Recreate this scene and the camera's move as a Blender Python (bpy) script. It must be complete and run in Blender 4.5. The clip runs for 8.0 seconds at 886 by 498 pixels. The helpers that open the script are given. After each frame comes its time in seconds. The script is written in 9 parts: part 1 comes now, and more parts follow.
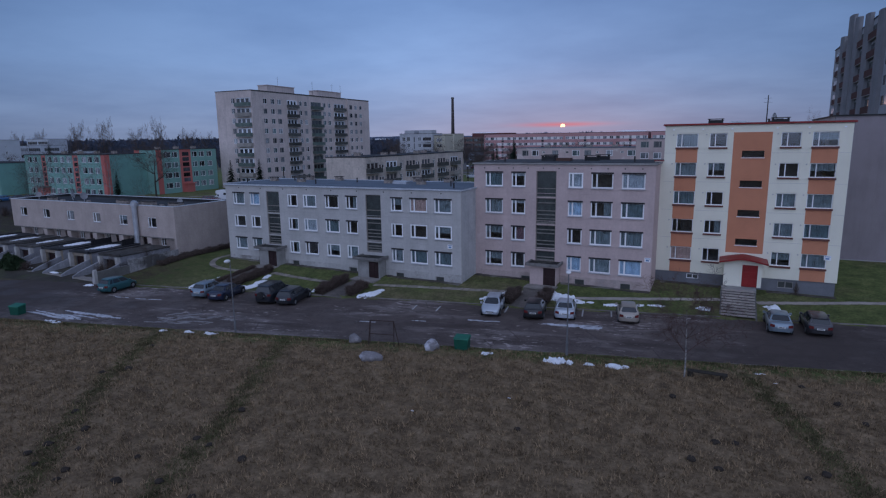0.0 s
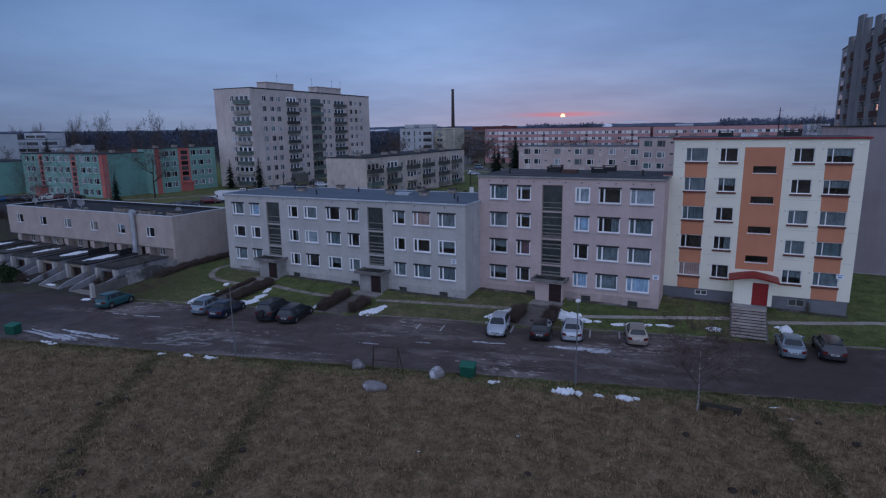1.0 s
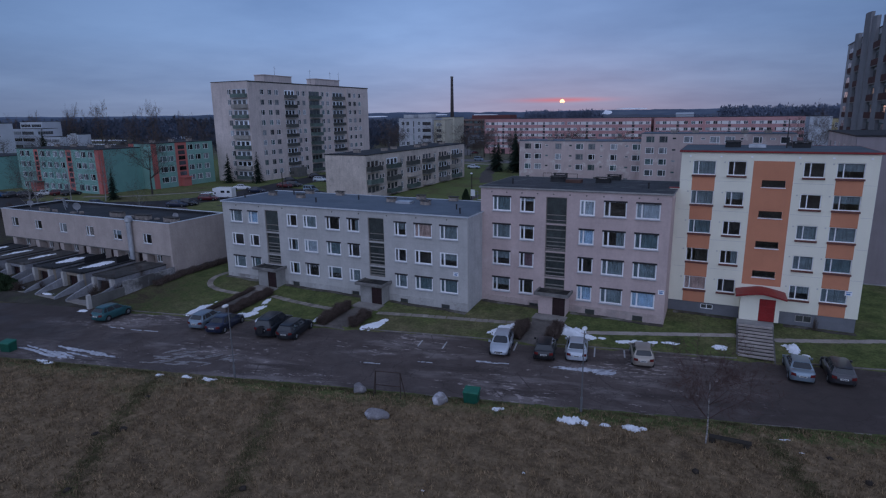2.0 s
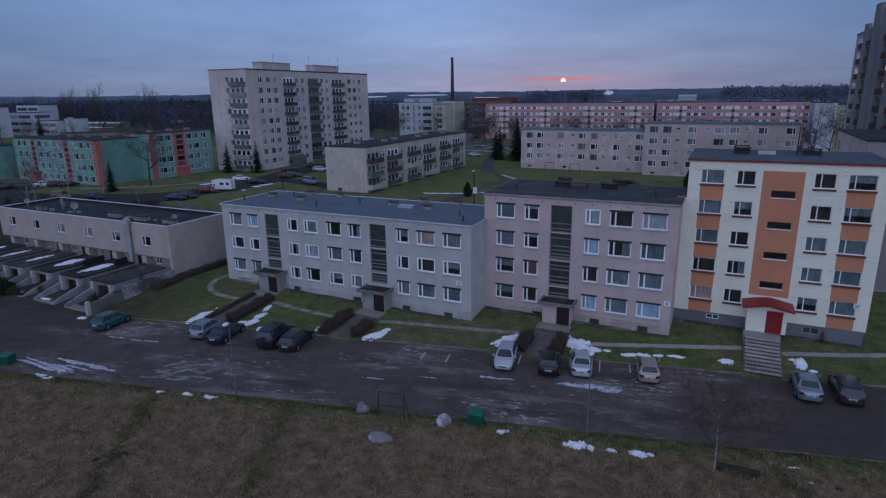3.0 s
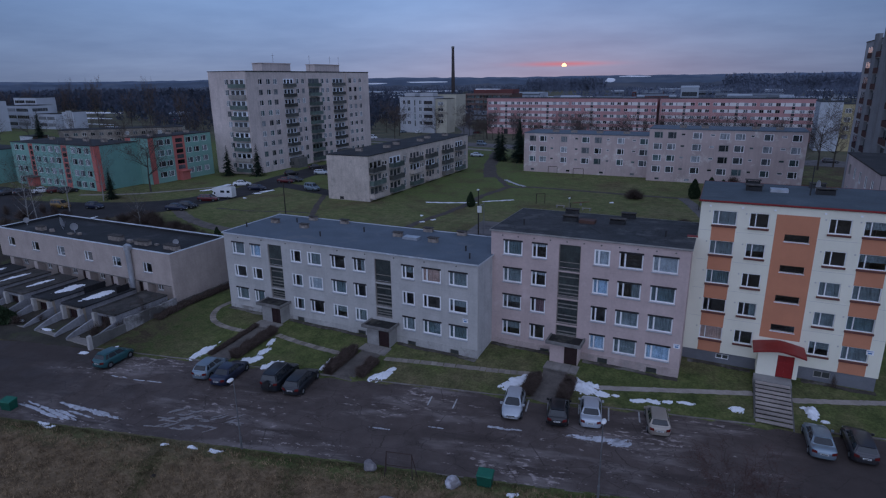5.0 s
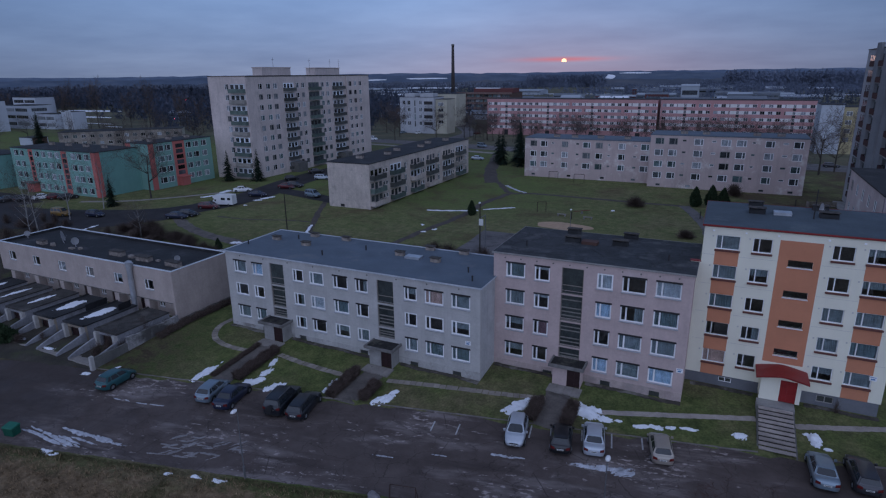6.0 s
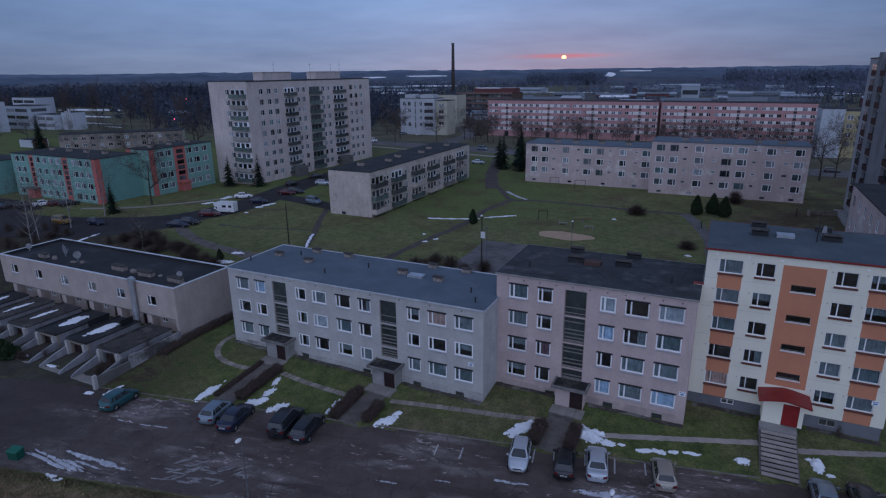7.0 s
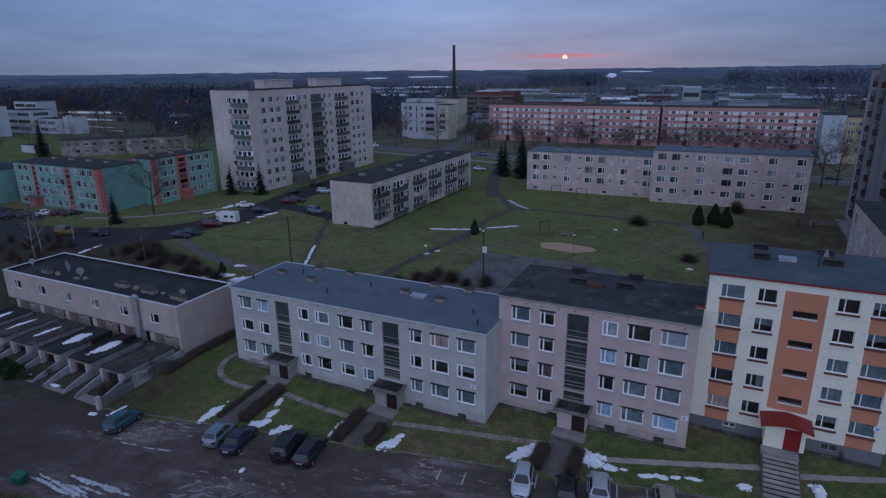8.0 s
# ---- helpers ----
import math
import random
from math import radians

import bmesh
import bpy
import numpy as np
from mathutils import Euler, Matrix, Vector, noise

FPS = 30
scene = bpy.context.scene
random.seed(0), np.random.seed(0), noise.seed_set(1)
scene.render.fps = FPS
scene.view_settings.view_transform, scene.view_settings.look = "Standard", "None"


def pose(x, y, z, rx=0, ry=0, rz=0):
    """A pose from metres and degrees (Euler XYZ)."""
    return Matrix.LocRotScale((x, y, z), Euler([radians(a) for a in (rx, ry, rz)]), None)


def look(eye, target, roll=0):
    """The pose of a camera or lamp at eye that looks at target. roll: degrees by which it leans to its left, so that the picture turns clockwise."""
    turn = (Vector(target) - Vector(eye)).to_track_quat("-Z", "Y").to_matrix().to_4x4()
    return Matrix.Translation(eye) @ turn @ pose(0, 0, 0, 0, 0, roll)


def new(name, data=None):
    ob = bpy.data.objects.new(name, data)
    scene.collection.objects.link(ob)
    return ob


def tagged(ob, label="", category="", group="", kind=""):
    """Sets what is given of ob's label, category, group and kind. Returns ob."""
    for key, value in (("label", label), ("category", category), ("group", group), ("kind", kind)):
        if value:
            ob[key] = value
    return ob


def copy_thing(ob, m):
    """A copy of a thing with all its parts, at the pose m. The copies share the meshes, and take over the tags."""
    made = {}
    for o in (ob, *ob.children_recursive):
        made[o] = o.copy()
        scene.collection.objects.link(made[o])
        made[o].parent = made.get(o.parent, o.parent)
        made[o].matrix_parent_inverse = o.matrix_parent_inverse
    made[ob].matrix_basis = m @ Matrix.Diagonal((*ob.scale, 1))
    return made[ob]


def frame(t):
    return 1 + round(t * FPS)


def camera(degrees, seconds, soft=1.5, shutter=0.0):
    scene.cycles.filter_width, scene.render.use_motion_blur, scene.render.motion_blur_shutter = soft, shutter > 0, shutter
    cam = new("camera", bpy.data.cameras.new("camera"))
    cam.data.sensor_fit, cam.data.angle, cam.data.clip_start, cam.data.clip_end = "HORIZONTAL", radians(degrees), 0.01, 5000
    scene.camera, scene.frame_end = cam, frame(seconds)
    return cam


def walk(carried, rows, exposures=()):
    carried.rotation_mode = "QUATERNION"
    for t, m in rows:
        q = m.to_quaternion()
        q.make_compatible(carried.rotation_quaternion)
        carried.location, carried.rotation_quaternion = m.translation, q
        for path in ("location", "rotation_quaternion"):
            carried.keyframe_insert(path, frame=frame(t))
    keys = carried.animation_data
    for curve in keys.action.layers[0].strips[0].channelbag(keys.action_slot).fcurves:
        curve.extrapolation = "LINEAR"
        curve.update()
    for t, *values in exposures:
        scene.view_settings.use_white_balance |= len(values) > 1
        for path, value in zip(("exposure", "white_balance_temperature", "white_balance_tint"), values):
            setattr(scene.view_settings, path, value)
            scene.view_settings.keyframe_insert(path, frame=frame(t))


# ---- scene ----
cam = camera(74.0, 8.0, soft=1.2)
PATH = [
    (0.0, (0.43, 0.19, 15.32), (-3.845, 9.046, 13.488), -0.80),
    (0.5, (-0.07, 0.80, 16.39), (-4.335, 9.648, 14.499), -0.80),
    (1.0, (-0.61, 1.49, 17.56), (-4.866, 10.313, 15.570), -0.80),
    (1.5, (-1.08, 2.10, 18.70), (-5.319, 10.910, 16.614), -0.75),
    (3.0, (-2.39, 3.93, 22.44), (-6.577, 12.646, 19.896), -0.75),
    (3.5, (-2.82, 4.45, 23.51), (-6.997, 13.134, 20.837), -0.70),
    (4.0, (-3.20, 4.90, 24.73), (-7.359, 13.568, 21.991), -0.70),
    (4.5, (-3.52, 5.30, 25.87), (-7.686, 13.967, 23.121), -0.70),
    (6.0, (-4.42, 6.29, 29.55), (-8.568, 14.934, 26.709), -0.70),
    (6.5, (-4.68, 6.57, 30.65), (-8.833, 15.202, 27.792), -0.70),
    (7.0, (-4.98, 6.75, 31.85), (-9.117, 15.385, 28.957), -0.65),
    (7.5, (-5.17, 6.99, 33.00), (-9.314, 15.616, 30.098), -0.70),
    (8.0, (-5.30, 7.16, 34.04), (-9.450, 15.784, 31.147), -0.70),
]
EXPOSURES = [(0.0, 0.0), (1.5, -0.03), (3.0, -0.08), (8.0, -0.09)]
walk(cam, [(t, look(eye, target, roll)) for t, eye, target, roll in PATH], EXPOSURES)

# ---------------------------------------------------------------- sky and sun
SUN_DIR = Vector((-0.2474, 0.9687, 0.0188)).normalized()


def node(tree, kind, **inputs):
    n = tree.nodes.new(kind)
    for key, value in inputs.items():
        n.inputs[key.replace("_", " ")].default_value = value
    return n


def math_node(tree, op, a, b=None, c=None, clamp=False):
    n = tree.nodes.new("ShaderNodeMath")
    n.operation, n.use_clamp = op, clamp
    for i, v in enumerate((a, b, c)):
        if v is None:
            continue
        if isinstance(v, (int, float)):
            n.inputs[i].default_value = v
        else:
            tree.links.new(v, n.inputs[i])
    return n.outputs[0]


def ramp(tree, fac, stops):
    n = tree.nodes.new("ShaderNodeValToRGB")
    el = n.color_ramp.elements
    el[0].position, el[1].position = stops[0][0], stops[-1][0]
    for p, _ in stops[1:-1]:
        el.new(p)
    for e, (p, c) in zip(el, stops):
        e.color = (*c, 1) if len(c) == 3 else c
    if fac is not None:
        tree.links.new(fac, n.inputs[0])
    return n.outputs[0]


def mix(tree, fac, a, b, blend="MIX"):
    n = tree.nodes.new("ShaderNodeMix")
    n.data_type, n.blend_type = "RGBA", blend
    for sock, v in ((n.inputs[0], fac), (n.inputs[6], a), (n.inputs[7], b)):
        if isinstance(v, (int, float)):
            sock.default_value = v
        elif isinstance(v, tuple):
            sock.default_value = (*v, 1)
        else:
            tree.links.new(v, sock)
    return n.outputs[2]


def noise_node(tree, vec, scale, detail=4, rough=0.55, stretch=None):
    if stretch:
        m = tree.nodes.new("ShaderNodeMapping")
        m.inputs["Scale"].default_value = stretch
        tree.links.new(vec, m.inputs["Vector"])
        vec = m.outputs[0]
    n = node(tree, "ShaderNodeTexNoise", Scale=scale, Detail=detail, Roughness=rough)
    tree.links.new(vec, n.inputs["Vector"])
    return n.outputs["Fac"]


SKY_STRENGTH, BEHIND, OVERHEAD = 1.0, 0.66, 0.08
world = bpy.data.worlds.new("dusk_sky")
scene.world = world
world.use_nodes = True
wt = world.node_tree
wt.nodes.clear()
coord = wt.nodes.new("ShaderNodeTexCoord").outputs["Generated"]
sep = wt.nodes.new("ShaderNodeSeparateXYZ")
wt.links.new(coord, sep.inputs[0])
up = math_node(wt, "MAXIMUM", sep.outputs["Z"], 0.0)
base = ramp(wt, up, [(0.0, (0.186, 0.238, 0.378)), (0.05, (0.178, 0.256, 0.442)), (0.12, (0.160, 0.260, 0.486)), (0.25, (0.108, 0.198, 0.414)), (0.6, (0.11, 0.168, 0.33)), (1.0, (0.12, 0.172, 0.32))])
# long streaks of cloud, flattened towards the horizon
flat = wt.nodes.new("ShaderNodeCombineXYZ")
lift = math_node(wt, "ADD", up, 0.12)
wt.links.new(math_node(wt, "DIVIDE", sep.outputs["X"], lift), flat.inputs[0])
wt.links.new(math_node(wt, "DIVIDE", sep.outputs["Y"], lift), flat.inputs[1])
cloud = noise_node(wt, flat.outputs[0], 0.8, 6, 0.55, (1.0, 1.0, 1))
cloud2 = noise_node(wt, flat.outputs[0], 0.28, 3, 0.5)
cl = math_node(wt, "ADD", math_node(wt, "MULTIPLY", cloud, 0.6), math_node(wt, "MULTIPLY", cloud2, 0.5))
shade = ramp(wt, cl, [(0.36, (0.76, 0.80, 0.84)), (0.53, (1.0, 1.0, 1.0)), (0.70, (1.25, 1.22, 1.17))])
base = mix(wt, 1.0, base, shade, "MULTIPLY")
# rosy band and glow round the low sun
vec = wt.nodes.new("ShaderNodeVectorMath")
vec.operation = "DOT_PRODUCT"
vec.inputs[1].default_value = SUN_DIR
wt.links.new(coord, vec.inputs[0])
toward = vec.outputs["Value"]
near = math_node(wt, "POWER", math_node(wt, "MAXIMUM", toward, 0.0), 22.0)
band = math_node(wt, "MULTIPLY", near, math_node(wt, "POWER", math_node(wt, "SUBTRACT", 1.0, math_node(wt, "MULTIPLY", up, 6.0, clamp=True)), 3.0))
base = mix(wt, math_node(wt, "MULTIPLY", band, 0.26, clamp=True), base, (0.34, 0.22, 0.30))
pale_dir = wt.nodes.new("ShaderNodeVectorMath")
pale_dir.operation = "DOT_PRODUCT"
pale_dir.inputs[1].default_value = Vector((-0.454, 0.891, 0.15)).normalized()
wt.links.new(coord, pale_dir.inputs[0])
wide = math_node(wt, "POWER", math_node(wt, "MAXIMUM", pale_dir.outputs["Value"], 0.0), 6.0)
base = mix(wt, 1.0, base, ramp(wt, wide, [(0.0, (0.58, 0.635, 0.685)), (0.6, (1.05, 1.07, 1.085)), (1.0, (1.36, 1.36, 1.35))]), "MULTIPLY")
off = math_node(wt, "MULTIPLY", math_node(wt, "ABSOLUTE", math_node(wt, "SUBTRACT", sep.outputs["Z"], 0.0215)), 190.0)
line = math_node(wt, "MULTIPLY", math_node(wt, "POWER", math_node(wt, "MAXIMUM", toward, 0.0), 520.0), math_node(wt, "SUBTRACT", 1.0, off, clamp=True))
base = mix(wt, math_node(wt, "MULTIPLY", line, 0.75, clamp=True), base, (0.62, 0.15, 0.19))
disc = math_node(wt, "MULTIPLY", math_node(wt, "GREATER_THAN", toward, math.cos(radians(0.21))), math_node(wt, "GREATER_THAN", sep.outputs["Z"], SUN_DIR.z - 0.0012))
base = mix(wt, disc, base, (3.4, 1.75, 0.85))
# the open sky overhead and behind is the brighter part
back = math_node(wt, "MULTIPLY", math_node(wt, "SUBTRACT", 0.35, math_node(wt, "ADD", sep.outputs["Y"], math_node(wt, "MULTIPLY", sep.outputs["X"], -0.4))), 0.75, clamp=True)
over = math_node(wt, "MULTIPLY", math_node(wt, "SUBTRACT", up, 0.42), 1.7, clamp=True)
pale = math_node(wt, "ADD", math_node(wt, "MULTIPLY", back, BEHIND), math_node(wt, "MULTIPLY", over, OVERHEAD))
sky = wt.nodes.new("ShaderNodeTexSky")
sky.sky_type, sky.sun_disc = "NISHITA", False
sky.sun_elevation, sky.sun_rotation = radians(1.0), math.atan2(SUN_DIR.x, SUN_DIR.y)
bg = node(wt, "ShaderNodeBackground", Strength=SKY_STRENGTH)
tint = mix(wt, 0.003, base, sky.outputs[0], "ADD")
lit = mix(wt, 1.0, (0.845, 0.965, 1.39), pale, "MULTIPLY")
wt.links.new(mix(wt, 1.0, tint, lit, "ADD"), bg.inputs["Color"])
wout = wt.nodes.new("ShaderNodeOutputWorld")
wt.links.new(bg.outputs[0], wout.inputs["Surface"])

sun = new("sun", bpy.data.lights.new("sun", "SUN"))
sun.data.energy, sun.data.angle, sun.data.color = 0.08, radians(2.0), (1.0, 0.55, 0.35)
sun.matrix_world = look((0, 0, 60), Vector((0, 0, 60)) - SUN_DIR)

# ---------------------------------------------------------------- materials


def mat(name, col, rough=0.85, var=0.18, scale=0.6, fine=14.0, bump=0.15, metal=0.0, streak=0.0, rnd=0.0, stain=None, spec=0.3, cover=0.5):
    """Paint, plaster, soil and so on: a base colour, broken up by a coarse and a fine noise, with streaks, stains and relief."""
    m = bpy.data.materials.new(name)
    m.use_nodes = True
    t = m.node_tree
    b = t.nodes["Principled BSDF"]
    b.inputs["Roughness"].default_value, b.inputs["Metallic"].default_value = rough, metal
    b.inputs["Specular IOR Level"].default_value = spec
    pos = t.nodes.new("ShaderNodeNewGeometry").outputs["Position"]
    big = noise_node(t, pos, scale, 5, 0.6)
    small = noise_node(t, pos, fine, 3, 0.6)
    lo, hi = tuple(c * (1 - var) for c in col), tuple(min(1, c * (1 + var)) for c in col)
    c = ramp(t, big, [(0.3, lo), (0.7, hi)])
    g = ramp(t, small, [(0.3, (1 - var * 0.7,) * 3), (0.7, (1 + var * 0.5,) * 3)])
    c = mix(t, 1.0, c, g, "MULTIPLY")
    if streak:
        s = noise_node(t, pos, 1.6, 4, 0.6, (1, 1, 0.12))
        c = mix(t, math_node(t, "MULTIPLY", math_node(t, "SUBTRACT", s, 0.48), 4 * streak, clamp=True), c, tuple(v * 0.55 for v in col))
    if stain:
        s = noise_node(t, pos, 0.35, 6, 0.65)
        k = math_node(t, "MULTIPLY", math_node(t, "SUBTRACT", s, cover), 9.0, clamp=True)
        c = mix(t, k, c, stain)
    if rnd:
        r = t.nodes.new("ShaderNodeObjectInfo").outputs["Random"]
        c = mix(t, 1.0, c, ramp(t, r, [(0, (1 - rnd,) * 3), (1, (1 + rnd,) * 3)]), "MULTIPLY")
    t.links.new(c, b.inputs["Base Color"])
    if bump:
        n = node(t, "ShaderNodeBump", Strength=bump, Distance=0.05)
        t.links.new(small, n.inputs["Height"])
        t.links.new(n.outputs[0], b.inputs["Normal"])
    return m


def glass(name, tint, gloss=0.06):
    """A pane: clear, tinted a little, with the mirror of the sky on it."""
    m = bpy.data.materials.new(name)
    m.use_nodes = True
    t = m.node_tree
    t.nodes.clear()
    pos = t.nodes.new("ShaderNodeNewGeometry").outputs["Position"]
    bp = node(t, "ShaderNodeBump", Strength=0.02, Distance=0.02)
    t.links.new(noise_node(t, pos, 1.3, 2, 0.5), bp.inputs["Height"])
    tr = node(t, "ShaderNodeBsdfTransparent", Color=(*tint, 1))
    gl = node(t, "ShaderNodeBsdfGlossy", Roughness=gloss, Color=(0.9, 0.95, 1, 1))
    face = t.nodes.new("ShaderNodeLayerWeight")
    share = math_node(t, "ADD", math_node(t, "MULTIPLY", math_node(t, "POWER", face.outputs["Facing"], 3.0), 0.55), 0.05)
    t.links.new(bp.outputs[0], gl.inputs["Normal"])
    ms = t.nodes.new("ShaderNodeMixShader")
    t.links.new(share, ms.inputs[0])
    t.links.new(tr.outputs[0], ms.inputs[1])
    t.links.new(gl.outputs[0], ms.inputs[2])
    out = t.nodes.new("ShaderNodeOutputMaterial")
    t.links.new(ms.outputs[0], out.inputs[0])
    return m


def asphalt(name, col, pale):
    """Old patched asphalt: dark, with pale worn stretches drawn out along the road, cracks and damp spots."""
    m = mat(name, col, 0.8, 0.22, 0.5, 16, 0.35, spec=0.2)
    t = m.node_tree
    b = t.nodes["Principled BSDF"]
    pos = t.nodes.new("ShaderNodeNewGeometry").outputs["Position"]
    rot = t.nodes.new("ShaderNodeMapping")
    rot.inputs["Rotation"].default_value = (0, 0, radians(-12.3))
    t.links.new(pos, rot.inputs["Vector"])
    old = b.inputs["Base Color"].links[0].from_socket
    worn = noise_node(t, rot.outputs[0], 0.55, 6, 0.62, (0.32, 1.0, 1.0))
    patchy = noise_node(t, rot.outputs[0], 0.16, 3, 0.5, (0.6, 1.0, 1.0))
    k = math_node(t, "MULTIPLY", math_node(t, "SUBTRACT", math_node(t, "ADD", math_node(t, "MULTIPLY", worn, 0.62), math_node(t, "MULTIPLY", patchy, 0.45)), 0.550), 8.0, clamp=True)
    c = mix(t, math_node(t, "MULTIPLY", k, 0.8), old, pale)
    # dark tar seams and mended squares, salt bloom in small scabs
    tar = noise_node(t, rot.outputs[0], 0.35, 4, 0.6, (0.22, 1.4, 1.0))
    c = mix(t, math_node(t, "MULTIPLY", math_node(t, "SUBTRACT", tar, 0.56), 10.0, clamp=True), c, tuple(x * 0.7 for x in col))
    scab = math_node(t, "MULTIPLY", noise_node(t, rot.outputs[0], 1.7, 5, 0.7, (0.6, 1.3, 1.0)), math_node(t, "ADD", patchy, 0.5))
    c = mix(t, math_node(t, "MULTIPLY", math_node(t, "MULTIPLY", math_node(t, "SUBTRACT", scab, 0.625), 14.0, clamp=True), 0.8), c, tuple(x * 1.7 for x in pale))
    v = node(t, "ShaderNodeTexVoronoi", Scale=0.42)
    v.feature = "DISTANCE_TO_EDGE"
    warp = noise_node(t, pos, 1.4, 3, 0.6)
    wv = t.nodes.new("ShaderNodeVectorMath")
    wv.operation = "ADD"
    t.links.new(pos, wv.inputs[0])
    t.links.new(warp, wv.inputs[1])
    t.links.new(wv.outputs[0], v.inputs["Vector"])
    # both ends darkened: lens falloff put into the colour, newer asphalt at the east
    sx = t.nodes.new("ShaderNodeSeparateXYZ")
    t.links.new(pos, sx.inputs[0])
    jag = math_node(t, "MULTIPLY", math_node(t, "SUBTRACT", noise_node(t, rot.outputs[0], 0.12, 4, 0.6, (0.5, 1.6, 1.0)), 0.5), 34.0)
    east = math_node(t, "MULTIPLY", math_node(t, "ADD", math_node(t, "ADD", sx.outputs["X"], 1.0), jag), 0.2, clamp=True)
    west = math_node(t, "MULTIPLY", math_node(t, "SUBTRACT", jag, math_node(t, "ADD", sx.outputs["X"], 56.0)), 0.25, clamp=True)
    c = mix(t, math_node(t, "MULTIPLY", math_node(t, "MAXIMUM", east, west), 0.68), c, tuple(x * 0.55 for x in col))
    crack = math_node(t, "LESS_THAN", v.outputs["Distance"], 0.010)
    c = mix(t, math_node(t, "MULTIPLY", crack, 0.6), c, tuple(x * 0.4 for x in col))
    t.links.new(c, b.inputs["Base Color"])
    damp = noise_node(t, pos, 0.3, 4, 0.6)
    t.links.new(ramp(t, damp, [(0.40, (0.58,) * 3), (0.58, (0.88,) * 3)]), b.inputs["Roughness"])
    return m


def curtain_cloth():
    """Net and cloth curtains, each window's another shade of white, grey or beige; teal and blue tints paint in sky
    reflected by the panes.
    """
    m = mat("curtain", (0.9, 0.9, 0.9), 0.9, 0.2, 1.5, 8, 0.1)
    t = m.node_tree
    b = t.nodes["Principled BSDF"]
    r = t.nodes.new("ShaderNodeObjectInfo").outputs["Random"]
    shade = ramp(t, r, [(0.0, (0.13, 0.17, 0.18)), (0.2, (0.24, 0.30, 0.30)), (0.4, (0.36, 0.40, 0.40)), (0.55, (0.15, 0.18, 0.22)), (0.7, (0.55, 0.57, 0.57)), (0.85, (0.36, 0.29, 0.25)), (1.0, (0.30, 0.37, 0.41))])
    c = mix(t, 1.0, b.inputs["Base Color"].links[0].from_socket, shade, "MULTIPLY")
    t.links.new(c, b.inputs["Base Color"])
    return m


def cloth(name, col):
    """One curtain's fabric, in soft vertical folds."""
    return mat(name, col, 0.9, 0.22, 1.5, 8, 0.1)


